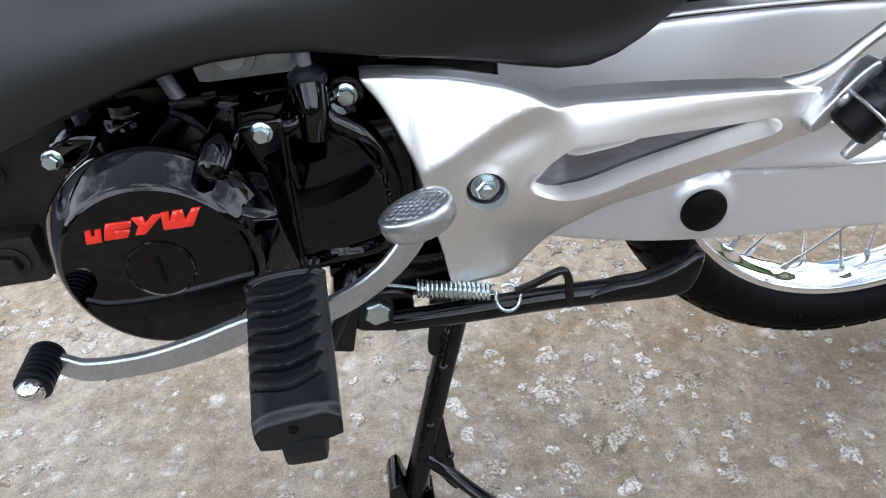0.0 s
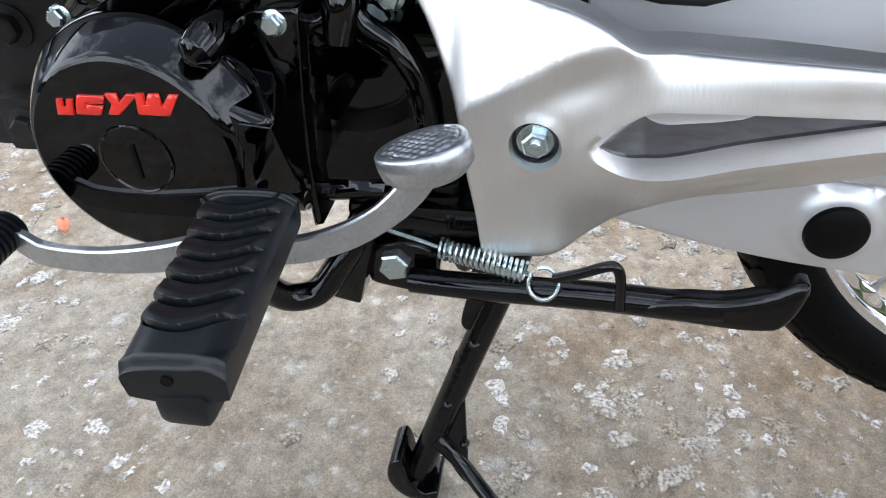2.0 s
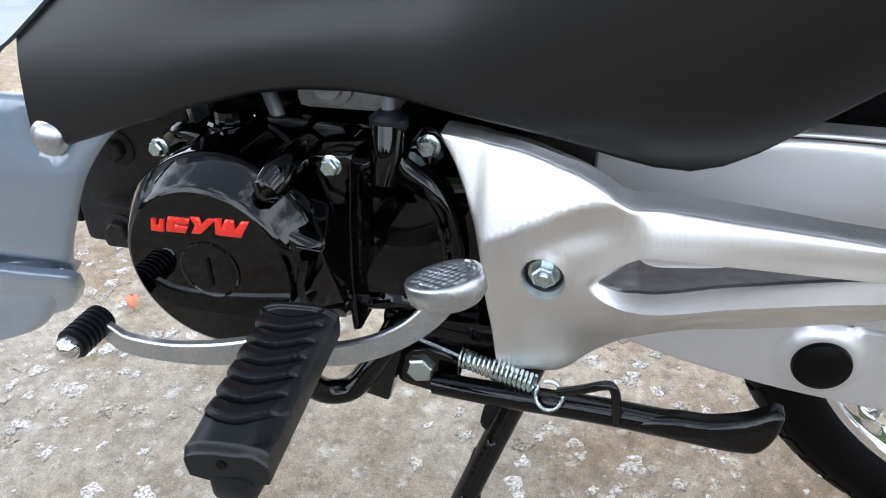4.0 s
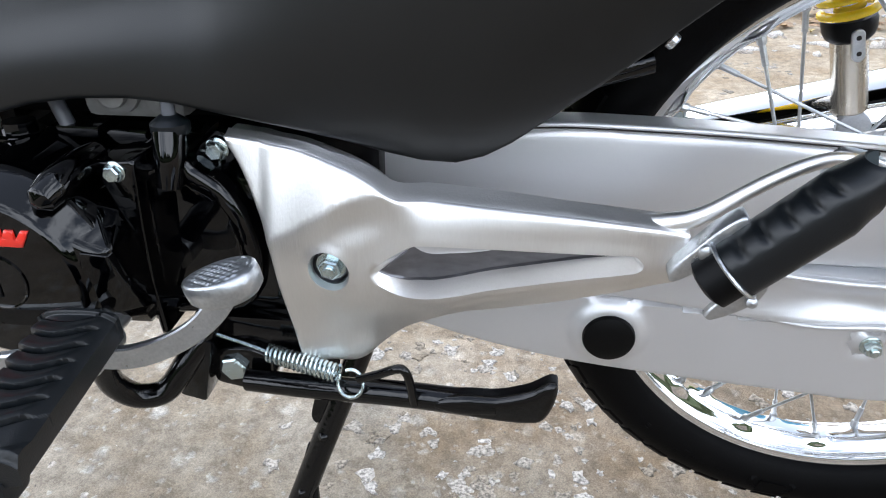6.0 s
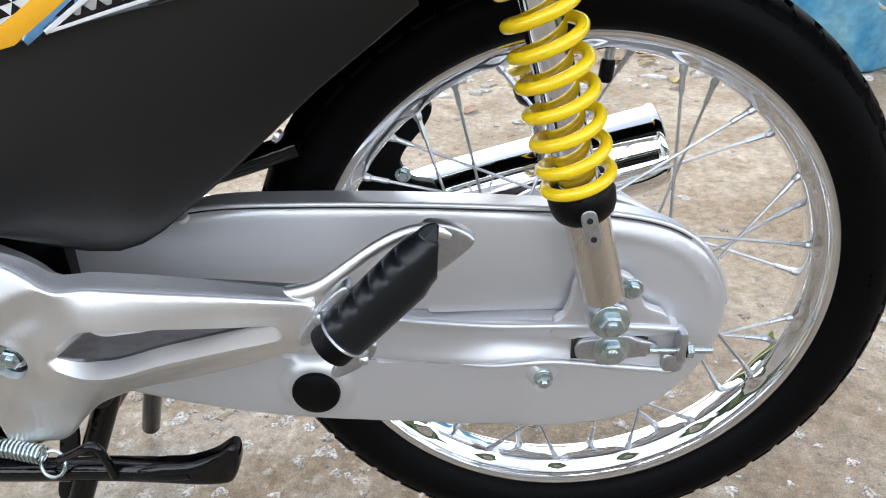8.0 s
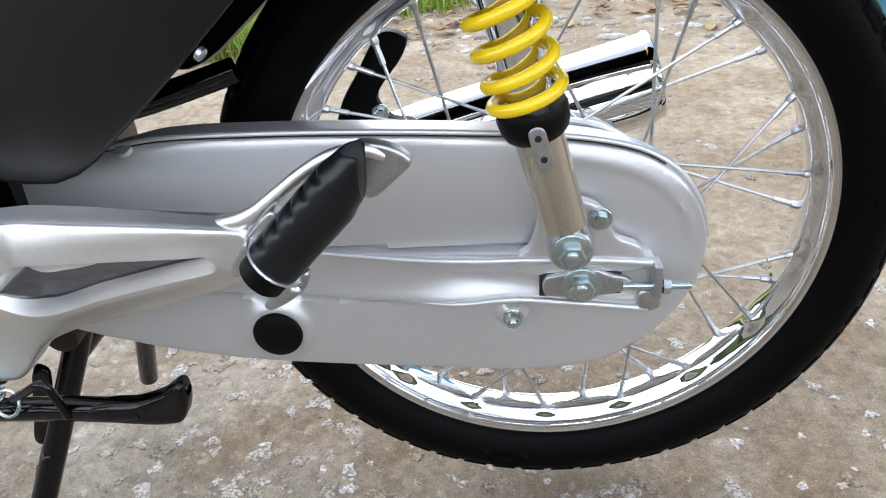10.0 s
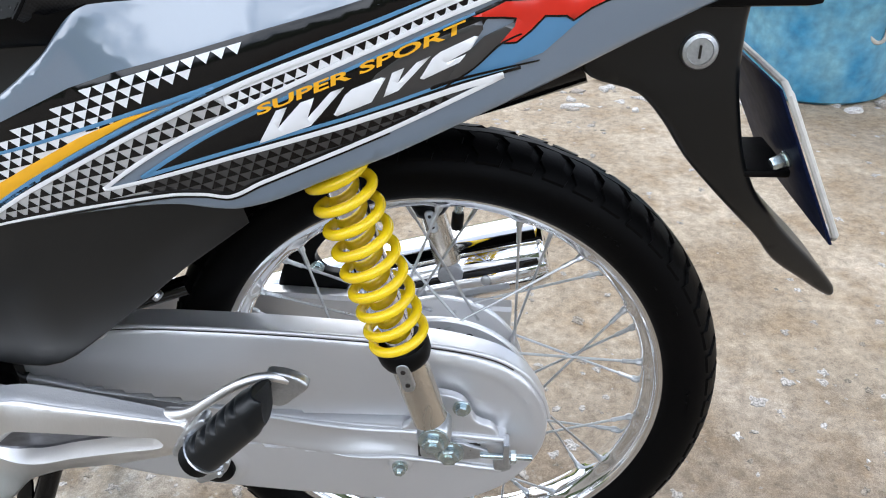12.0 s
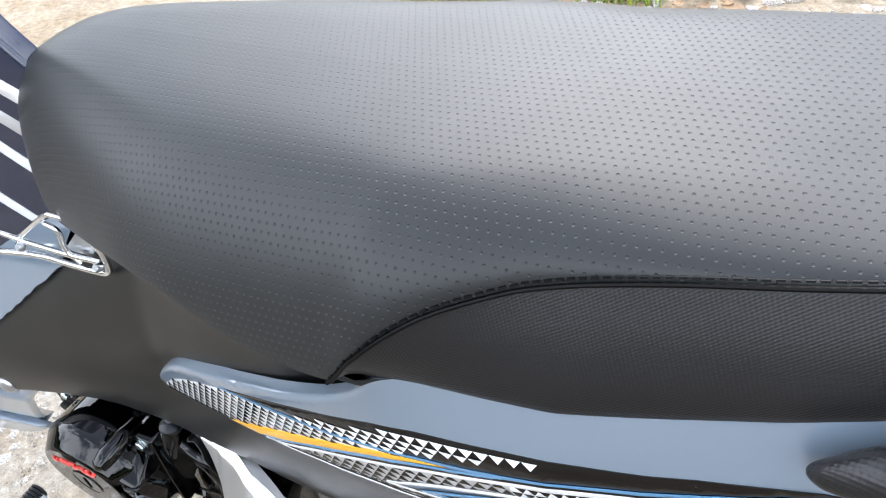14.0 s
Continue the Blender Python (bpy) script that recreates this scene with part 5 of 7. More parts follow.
# ---- gear lever ----
lever_line = [(-0.676, -0.212, 0.291), (-0.668, -0.213, 0.2885), (-0.655, -0.214, 0.2815), (-0.623, -0.214, 0.2800), (-0.590, -0.212, 0.2835), (-0.555, -0.208, 0.2900), (-0.520, -0.204, 0.2885), (-0.495, -0.202, 0.2965), (-0.474, -0.200, 0.3090), (-0.460, -0.198, 0.3225), (-0.4515, -0.197, 0.336)]
lever = part("gear_lever", tube("gear_lever", lever_line, [0.55, 0.9, 1.0, 1.0, 1.15, 1.2, 1.05, 1.0, 0.95, 1.0, 1.1], STEEL, smooth=7, squash=(0.006, 0.0145, (0, 1, 0))), bike, "bright steel heel-and-toe gear lever")
part("lever_boss", lathe("lever_boss", (-0.545, -0.212, 0.288), (0, 1, 0), [(0, 0.012), (0.002, 0.0135), (0.03, 0.0135)], STEEL, 24), lever)
part("lever_shaft", tube("lever_shaft", [(-0.545, -0.20, 0.288), (-0.545, -0.08, 0.288)], 0.007, STEEL, smooth=0), lever)


def toe_rubber():
    prof = [(0, 0.0055), (0.001, 0.0085)]
    for i in range(7):
        prof += [(0.002 + i * 0.0042, 0.0102), (0.0042 + i * 0.0042, 0.0102), (0.0048 + i * 0.0042, 0.0076), (0.0058 + i * 0.0042, 0.0076)]
    return lathe("toe_rubber", (-0.675, -0.206, 0.2925), (0.02, -1, 0.02), prof + [(0.032, 0.0088), (0.033, 0.004)], RUBBER, 24)


part("toe_rubber", toe_rubber(), lever, "ribbed black toe rubber")
part("ball_end", lathe("ball_end", (-0.6745, -0.237, 0.2932), (0.02, -1, 0.02), [(0, 0.0072), (0.003, 0.0078), (0.006, 0.0066), (0.0085, 0.004), (0.0092, 0)], CHROME, 20), lever, "chrome ball end")


def heel_pad():
    """An oval pad with a diamond-cut top."""
    c, up = Vector((-0.4515, -0.199, 0.3465)), Vector((-0.26, 0.02, 0.95)).normalized()
    u = Vector((1, 0.06, 0.12))
    u = (u - up * u.dot(up)).normalized()
    v = up.cross(u)
    verts, faces = [], []
    n, m = 72, 30
    for k in range(m + 1):
        rr = k / m
        for i in range(n):
            a = 2 * math.pi * i / n
            x, y = 0.0215 * rr * math.cos(a), 0.0165 * rr * math.sin(a) * (1.0 + 0.12 * math.cos(a))
            g = max(abs(math.sin((x + y * 1.5) * 480)), abs(math.sin((x - y * 1.5) * 480)))
            h = 0.006 + (0.0008 * (g ** 6) * -1 if rr < 0.9 else 0) - 0.002 * rr**4
            verts.append(c + u * x + v * y + up * h)
    for rr, h in ((1.04, 0.003), (1.06, -0.002), (1.03, -0.008), (0.88, -0.0115), (0.0, -0.012)):
        for i in range(n):
            a = 2 * math.pi * i / n
            verts.append(c + u * 0.0215 * rr * math.cos(a) + v * 0.0165 * rr * math.sin(a) * (1 + 0.12 * math.cos(a)) + up * h)
    for k in range(m + 5):
        for i in range(n):
            j = (i + 1) % n
            faces.append((k * n + i, k * n + j, (k + 1) * n + j, (k + 1) * n + i))
    return fix_normals(mesh_of("heel_pad", verts, faces, STEEL, angle=50))


part("heel_pad", heel_pad(), lever, "oval steel heel pad with a diamond-cut top")


# ---- rider's footrest ----
def footpeg_mesh():
    """A broad rubber block with crescent ribs stepped along its top."""
    c0, c1 = Vector((-0.529, -0.218, 0.322)), Vector((-0.5205, -0.322, 0.3185))
    d = c1 - c0
    L = d.length
    d.normalize()
    side = Vector((1, 0.06, 0))
    side = (side - d * side.dot(d)).normalized()
    up = side.cross(d)
    if up.z < 0:
        up = -up
    nu, nv = 53, 400
    verts, faces = [], []
    half = 0.0205
    for j in range(nv + 1):
        s = j / nv
        for i in range(nu):
            q = -1 + 2 * i / (nu - 1)
            x = half * q * (1.06 - 0.10 * s) * (1 + 0.05 * smoothstep(0.052, 0.040, s) - 0.06 * smoothstep(0.02, 0.0, s))
            bow = s - 0.150 * (1 - (q + 0.12) ** 2 / 1.25)
            h = 0.0120 - 0.0062 * abs(q) ** 3.6 + 0.0022 * smoothstep(0.052, 0.040, s) - 0.0030 * smoothstep(0.02, 0.0, s)
            if -0.04 < bow < 0.715:
                # scales that rise outwards and drop into a thin crescent cut
                ph = ((bow + 0.04) / 0.755 * 6) % 1.0
                edge = (1 - smoothstep(0.58, 0.84, q)) * (1 - 0.6 * smoothstep(0.93, 1.0, -q))
                h += edge * (0.0022 * smoothstep(0.05, 0.75, ph) * (1 - smoothstep(0.93, 0.99, ph)) - 0.0085 * math.exp(-((ph - (1 if ph > 0.5 else 0)) / 0.060) ** 4))
            else:
                h += 0.0016 * smoothstep(0.86, 0.93, bow) - 0.0006
            h -= 0.005 * smoothstep(0.960, 1.0, s)
            verts.append(c0 + d * (L * s) + side * x + up * h)
    for j in range(nv):
        for i in range(nu - 1):
            faces.append((j * nu + i, j * nu + i + 1, (j + 1) * nu + i + 1, (j + 1) * nu + i))
    base = len(verts)
    lows = []
    for j in range(nv + 1):
        s = j / nv
        row = []
        for q, h in ((-1, -0.002), (-0.96, -0.0085), (-0.55, -0.0105), (0.55, -0.0105), (0.96, -0.0085), (1, -0.002)):
            verts.append(c0 + d * (L * s) + side * half * q * (1.06 - 0.10 * s) + up * h)
            row.append(len(verts) - 1)
        lows.append(row)
    for j in range(nv):
        a, b = lows[j], lows[j + 1]
        faces.append((j * nu, (j + 1) * nu, b[0], a[0]))
        faces.append((j * nu + nu - 1, a[5], b[5], (j + 1) * nu + nu - 1))
        for k in range(5):
            faces.append((a[k], b[k], b[k + 1], a[k + 1]))
    for j in (0, nv):
        faces.append(tuple(range(j * nu, j * nu + nu)) + tuple(lows[j][::-1]))
    me = fix_normals(mesh_of("footrest", verts, faces, RUBBER, angle=42))
    # the tongue under the outer end and its moulded ledge
    m = Matrix((side, -d, up)).transposed()
    tip = c1 - up * 0.017
    parts = [me, box("footrest", tip - Vector((0.0105, 0.002, 0.006)), tip + Vector((0.0105, 0.016, 0.010)), RUBBER, 0.004),
             lathe("footrest", c1 + up * 0.001 - side * 0.002 + d * 0.0006, d, [(0, 0.0024), (0.0002, 0.0023), (0.0002, 0.0)], BLACK_PLASTIC, 14)]
    return merge("footrest", parts)


peg = part("rider_footrest", footpeg_mesh(), bike, "black rubber rider footrest with crescent ribs")
part("footrest_bar", tube("footrest_bar", [(-0.527, -0.24, 0.313), (-0.532, -0.205, 0.308), (-0.545, -0.190, 0.288), (-0.556, -0.178, 0.245), (-0.547, -0.168, 0.223), (-0.530, -0.160, 0.222), (-0.512, -0.15, 0.245), (-0.500, -0.135, 0.262), (-0.49, -0.09, 0.262)], 0.0088, BLACK_FRAME, n=16), peg, "bent black footrest bar")
part("mount_plate", merge("mount_plate", [box("mount_plate", (-0.520, -0.150, 0.206), (-0.500, -0.118, 0.262), BLACK_FRAME, 0.003, Matrix.Rotation(radians(14), 3, "Y")),
                                          box("mount_plate", (-0.515, -0.13, 0.232), (-0.42, -0.09, 0.268), BLACK_FRAME, 0.004)]), peg)

# ---- engine ----
EC = (-0.604, 0.325)
engine = part("engine", merge("engine", [
    box("engine", (-0.672, -0.120, 0.262), (-0.445, 0.11, 0.372), BLACK_GLOSS, 0.012),
    box("engine", (-0.625, -0.085, 0.245), (-0.47, 0.09, 0.30), BLACK_GLOSS, 0.012),
    box("engine", (-0.60, -0.095, 0.36), (-0.47, 0.09, 0.392), BLACK_GLOSS, 0.01)]), bike, "glossy black painted engine")
cover = part("flywheel_cover", lathe("flywheel_cover", (EC[0], 0, EC[1]), (0, -1, 0), [(0.10, 0.068), (0.160, 0.0690), (0.166, 0.0685), (0.169, 0.0672), (0.1835, 0.0575), (0.1858, 0.0555), (0.1868, 0.0535), (0.1868, 0.020), (0.1868, 0)], BLACK_GLOSS, 96, angle=24), engine, "round glossy black flywheel cover")
part("inspection_cap", merge("inspection_cap", [
    lathe("inspection_cap", (EC[0] + 0.001, -0.1865, EC[1] + 0.001), (0, -1, 0), [(0, 0.0200), (0.0012, 0.0198), (0.0015, 0.0190), (0.0010, 0.0182), (0.0010, 0)], BLACK_GLOSS, 48, angle=25),
    box("inspection_cap", (EC[0] - 0.0008, -0.1885, EC[1] - 0.010), (EC[0] + 0.0022, -0.187, EC[1] + 0.010), BLACK_PLASTIC, 0.0006)]), cover)
# raised red emblem drawn as four plain slanted shapes
EMBLEM = [
    [(0, 0), (1, 0), (1, 1), (0.62, 1), (0.60, 0.55), (0.40, 0.55), (0.38, 1), (0, 1)],
    [(0, 0), (0.90, 0), (1.02, 0.48), (0.40, 0.56), (1.04, 0.62), (1.08, 1), (0.10, 1), (0.02, 0.5)],
    [(0.10, 0), (0.48, 0), (1.12, 1), (0.74, 1), (0.50, 0.62), (0.42, 1), (0.02, 1), (0.24, 0.5)],
    [(0.05, 0), (0.88, 0), (1.10, 1), (0.86, 1), (0.68, 0.45), (0.60, 1), (0.34, 1), (0.24, 0.5), (0.22, 1), (0, 1)],
]
for i, (x0, wdt, hgt) in enumerate(((-0.6375, 0.0088, 0.0085), (-0.6272, 0.0145, 0.0103), (-0.6115, 0.0160, 0.0112), (-0.5948, 0.0200, 0.0112))):
    z0 = 0.3500 + 0.0007 * i
    q = [(x0 + wdt * u + hgt * 0.22 * v, z0 + hgt * v) for u, v in EMBLEM[i]]
    part("emblem_shape", sheet("emblem_shape", q, lambda x, z: -0.1884 + 0 * x, RED_PAINT, r=0.0005, depth=0.0022, step=0.003, smooth=0), cover, "raised red emblem shape")
sp_line = [(-0.536, 0.372), (-0.5345, 0.386), (-0.518, 0.3855), (-0.512, 0.389), (-0.494, 0.389), (-0.488, 0.383), (-0.472, 0.371), (-0.460, 0.350), (-0.455, 0.322), (-0.460, 0.292), (-0.472, 0.279), (-0.500, 0.274), (-0.530, 0.270), (-0.540, 0.262), (-0.542, 0.30), (-0.538, 0.335)]
sp_edge = curve_pts(sp_line, 4, True)


def sprocket_y(x, z):
    d = dist(sp_edge, np.c_[x, z])
    return -0.1375 + 0.05 * np.clip(z - 0.372, 0, 1) + 0.05 * np.clip(x + 0.475, 0, 1) + 0.0045 * smoothstep(0.008, 0.0125, d)


def hull(name, pts, mats, bevel=0.003):
    """A faceted casting: the hull of some corners, its edges rounded."""
    bm = bmesh.new()
    vs = [bm.verts.new(p) for p in pts]
    out = bmesh.ops.convex_hull(bm, input=vs)
    bmesh.ops.delete(bm, geom=[v for v in bm.verts if not v.link_faces], context="VERTS")
    bmesh.ops.dissolve_limit(bm, angle_limit=radians(3), verts=bm.verts, edges=bm.edges)
    bmesh.ops.bevel(bm, geom=bm.edges[:], offset=bevel, segments=3, affect="EDGES", profile=0.5, clamp_overlap=True)
    me = bpy.data.meshes.new(name)
    bm.to_mesh(me)
    bm.free()
    me.materials.append(mats)
    me.polygons.foreach_set("use_smooth", [True] * len(me.polygons))
    me.set_sharp_from_angle(angle=radians(40))
    return me


sprocket = part("sprocket_cover", sheet("sprocket_cover", sp_line, sprocket_y, BLACK_GLOSS, r=0.006, depth=0.05, step=0.004), engine, "glossy black sprocket cover")
part("cover_rib", sheet("cover_rib", [(-0.549, 0.389), (-0.521, 0.391), (-0.525, 0.345), (-0.5275, 0.300), (-0.5255, 0.262), (-0.531, 0.260), (-0.533, 0.300), (-0.531, 0.333)], lambda x, z: -0.1455 + 0 * x, BLACK_GLOSS, r=0.0016, depth=0.03, step=0.004, smooth=1), sprocket)
part("cover_shoulder", hull("cover_shoulder", [(-0.5598, -0.1587, 0.3649), (-0.5526, -0.1477, 0.3693), (-0.5304, -0.1761, 0.3456), (-0.5398, -0.1813, 0.3453), (-0.566, -0.180, 0.3600), (-0.5520, -0.184, 0.335), (-0.576, -0.12, 0.360), (-0.547, -0.115, 0.370), (-0.530, -0.115, 0.335), (-0.552, -0.180, 0.310), (-0.540, -0.150, 0.305)], BLACK_GLOSS, 0.0016), engine)
part("step_block", hull("step_block", [(-0.5455, -0.1835, 0.3480), (-0.5310, -0.180, 0.3440), (-0.5315, -0.178, 0.3340), (-0.5270, -0.163, 0.297), (-0.533, -0.150, 0.274), (-0.554, -0.180, 0.297), (-0.549, -0.183, 0.332), (-0.530, -0.12, 0.340), (-0.530, -0.12, 0.275), (-0.56, -0.12, 0.34), (-0.56, -0.12, 0.272)], BLACK_GLOSS, 0.0020), engine)
part("cast_boss", tube("cast_boss", [(-0.5539, -0.13, 0.3876), (-0.555, -0.15, 0.388), (-0.557, -0.172, 0.3854), (-0.5595, -0.183, 0.3816), (-0.5604, -0.187, 0.3799)], [0.0085, 0.0100, 0.0105, 0.0085, 0.0030], BLACK_GLOSS, n=24), engine)
part("outlet_boss", tube("outlet_boss", [(-0.503, -0.128, 0.404), (-0.503, -0.134, 0.388), (-0.505, -0.138, 0.371)], [0.0105, 0.0100, 0.0075], BLACK_GLOSS, n=20), sprocket)
part("cable_boot", lathe("cable_boot", (-0.503, -0.126, 0.402), (0, 0.08, 1), [(0, 0.0105), (0.002, 0.012), (0.007, 0.012), (0.009, 0.0095), (0.012, 0.0055)], RUBBER, 20), engine, "black rubber cable boot")
part("cable", tube("cable", [(-0.503, -0.125, 0.410), (-0.504, -0.121, 0.430), (-0.512, -0.105, 0.455)], 0.0042, HOSE, n=14), engine, "grey cable hose")
part("filler_neck", lathe("filler_neck", (-0.618, -0.110, 0.366), (0, 0.05, 1), [(0, 0.0165), (0.012, 0.0150), (0.014, 0.0165)] + [(0.016 + 0.0 * k, 0.0165) for k in range(1)] + [(0.026, 0.0165), (0.028, 0.0150), (0.028, 0.011), (0.034, 0.0105), (0.035, 0.0)], BLACK_GLOSS, 14, angle=20), engine, "black oil filler cap")
for p, s in (((-0.664, -0.1265, 0.377), 0.0052), ((-0.5345, -0.1445, 0.3835), 0.0054), ((-0.483, -0.110, 0.386), 0.0062)):
    part("cover_bolt", hex_bolt("cover_bolt", p, (0, -1, 0.05), s, 0.005, ZINC, flange=s * 1.25, turn=0.4), engine, "zinc-plated hexagon bolt")
part("drain_bolt", hex_bolt("drain_bolt", (-0.505, -0.118, 0.268), (0, -1, -0.2), 0.0065, 0.006, ZINC, flange=0.008), engine)
part("bolt_lug", lathe("bolt_lug", (-0.483, -0.108, 0.386), (0, 1, 0), [(0, 0.0115), (0.002, 0.0125), (0.03, 0.0125)], BLACK_GLOSS, 20), engine)
part("case_arm", tube("case_arm", [(-0.664, -0.110, 0.377), (-0.650, -0.115, 0.384), (-0.63, -0.115, 0.378)], 0.0075, BLACK_GLOSS, n=14), engine)
# cylinder fins, carburettor and frame seen in the gap under the cover
part("cylinder", box("cylinder", (-0.80, -0.06, 0.29), (-0.66, 0.06, 0.38), DARK_CAST, 0.005), engine, "dirty dark cylinder")
fin_mesh = box("cooling_fin", (-0.003, -0.075, -0.058), (0.003, 0.075, 0.060), BLACK_PLASTIC, 0.002)
for k in range(9):
    part("cooling_fin", fin_mesh, engine).location = (-0.797 + 0.012 * k, 0, 0.335)
part("engine_hanger", box("engine_hanger", (-0.780, -0.090, 0.270), (-0.664, -0.050, 0.400), DARK_CAST, 0.006), engine, "grimy dark engine hanger plate")
part("head_bolt", hex_bolt("head_bolt", (-0.728, -0.090, 0.356), (0, -1, 0), 0.009, 0.008, DARK_CAST, washer=0.014), engine)
part("engine_mount", box("engine_mount", (-0.748, -0.108, 0.278), (-0.708, -0.06, 0.316), DARK_CAST, 0.004), engine)
part("mount_bolt", hex_bolt("mount_bolt", (-0.728, -0.108, 0.297), (0, -1, 0), 0.009, 0.007, DARK_CAST, washer=0.013), engine)
carb = part("carburettor", merge("carburettor", [
    box("carburettor", (-0.575, -0.100, 0.400), (-0.505, -0.03, 0.450), GREY_CAST, 0.008),
    lathe("carburettor", (-0.548, -0.098, 0.420), (0, -1, 0), [(0, 0.016), (0.006, 0.015), (0.008, 0.010), (0.012, 0.009), (0.013, 0)], GREY_CAST, 20),
    lathe("carburettor", (-0.52, -0.098, 0.414), (0, -1, 0), [(0, 0.009), (0.006, 0.008), (0.008, 0)], GREY_CAST, 14)]), engine, "grey cast carburettor")
part("bracket_tab", box("bracket_tab", (-0.592, -0.110, 0.390), (-0.562, -0.09, 0.398), BLACK_FRAME, 0.002), engine)
part("breather", tube("breather", [(-0.585, -0.105, 0.395), (-0.594, -0.10, 0.415), (-0.605, -0.09, 0.44)], 0.005, HOSE, n=12), engine)
part("green_sleeve", tube("green_sleeve", [(-0.50, -0.10, 0.418), (-0.485, -0.098, 0.416), (-0.465, -0.095, 0.410)], 0.0035, GREEN_TAPE, n=10), engine, "green wire sleeve")
part("wire_bundle", tube("wire_bundle", [(-0.49, -0.095, 0.425), (-0.45, -0.095, 0.412), (-0.41, -0.09, 0.405), (-0.36, -0.08, 0.40)], 0.006, BLACK_PLASTIC, n=12), engine)
part("steel_strip", box("steel_strip", (-0.655, -0.105, 0.385), (-0.651, -0.085, 0.425), STEEL, 0.001, Matrix.Rotation(radians(-8), 3, "Y")), engine)
# black box added to keep the gap under the cover dark, no real part
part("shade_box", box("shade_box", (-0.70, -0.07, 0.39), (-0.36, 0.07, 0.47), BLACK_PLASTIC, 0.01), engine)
part("frame_spine", tube("frame_spine", [(-0.80, 0, 0.50), (-0.55, 0, 0.47), (-0.38, 0, 0.43), (-0.25, -0.02, 0.50), (0.1, -0.03, 0.62)], 0.022, BLACK_FRAME, n=16), bike, "black steel frame tube")
part("frame_plate", box("frame_plate", (-0.46, -0.095, 0.26), (-0.38, 0.095, 0.41), BLACK_FRAME, 0.006), bike)
part("rear_frame_tube", tube("rear_frame_tube", [(-0.30, -0.085, 0.420), (-0.265, -0.085, 0.428), (-0.215, -0.075, 0.440)], 0.0085, BLACK_FRAME, n=12), bike)

# ---- dark side cover, a loft along the machine ----
X_LOW = [-0.74, -0.70, -0.656, -0.623, -0.584, -0.555, -0.524, -0.497, -0.463, -0.43, -0.397, -0.371, -0.348, -0.328, -0.311, -0.295, -0.274, -0.249, -0.226, -0.205, -0.184, -0.155, -0.125]
Z_LOW = [0.375, 0.388, 0.402, 0.412, 0.422, 0.4255, 0.4255, 0.4225, 0.4155, 0.409, 0.402, 0.395, 0.390, 0.389, 0.3945, 0.404, 0.4205, 0.440, 0.459, 0.477, 0.495, 0.517, 0.540]
panel_x = table([-0.48, -0.4, -0.3, -0.2, -0.1, 0, 0.07, 0.17, 0.25], [-0.124, -0.138, -0.155, -0.165, -0.167, -0.152, -0.136, -0.108, -0.085])


def cover_section(x):
    zb, yb = np.interp(x, X_LOW, Z_LOW), np.interp(x, [-0.74, -0.65, -0.5, -0.33, -0.2, -0.12], [-0.150, -0.142, -0.130, -0.124, -0.136, -0.150])
    zc, yc = np.interp(x, [-0.74, -0.6, -0.48, -0.3, -0.12], [0.445, 0.468, 0.490, 0.535, 0.585]), np.interp(x, [-0.74, -0.6, -0.48, -0.4, -0.3, -0.2, -0.12], [-0.140, -0.130, -0.1165, -0.129, -0.145, -0.155, -0.157])
    zs, ys = np.interp(x, [-0.74, -0.6, -0.48, -0.35, -0.12], [0.515, 0.555, 0.585, 0.62, 0.66]), np.interp(x, [-0.74, -0.6, -0.48, -0.40, -0.3, -0.12], [-0.095, -0.100, -0.104, -0.120, -0.138, -0.143])
    zt, yt = np.interp(x, [-0.74, -0.6, -0.5, -0.35, -0.12], [0.560, 0.605, 0.640, 0.690, 0.705]), np.interp(x, [-0.74, -0.6, -0.48, -0.35, -0.12], [-0.030, -0.035, -0.060, -0.12, -0.14])
    tuck = 0.012
    return [(yb + tuck, zb + 0.002), (yb + 0.002, zb - 0.0005), (yb, zb + 0.003), ((yb + yc) / 2 - 0.003, (zb + zc) / 2), (yc, zc), ((yc + ys) / 2 - 0.004, (zc + zs) / 2), (ys, zs), ((ys + yt) / 2 - 0.006, (zs + zt) / 2 + 0.006), (yt, zt), (0.0, zt + 0.006)]


def loft(name, xs, section, mats, n=5, mirror=True, uv=False, angle=45):
    rows = [curve_pts(section(x), n) for x in xs]
    m = len(rows[0])
    verts = [(x, p[0], p[1]) for x, r in zip(xs, rows) for p in r]
    uvs = []
    for x, r in zip(xs, rows):
        run = np.r_[0, np.cumsum(np.linalg.norm(np.diff(r, axis=0), axis=1))]
        uvs += [(x, run[-1] - s) for s in run]
    faces = [(i * m + k, (i + 1) * m + k, (i + 1) * m + k + 1, i * m + k + 1) for i in range(len(xs) - 1) for k in range(m - 1)]
    if mirror:
        N = len(verts)
        verts += [(x, -y, z) for x, y, z in verts]
        uvs += [(a, -b) for a, b in uvs]
        faces += [tuple(v + N for v in f[::-1]) for f in faces]
    return mesh_of(name, verts, faces, mats, uv=uvs if uv else None, angle=angle)


cov_x = np.unique(np.r_[np.linspace(-0.74, -0.125, 70), X_LOW])
part("side_cover", loft("side_cover", cov_x, cover_section, PLASTIC), bike, "dark grey satin plastic side cover")
part("cover_screw", lathe("cover_screw", (-0.2125, -0.1285, 0.4645), (1, -0.25, -0.8), [(-0.002, 0.0045), (0.0008, 0.0043), (0.0016, 0.003), (0.0016, 0)], STEEL, 16), bike)

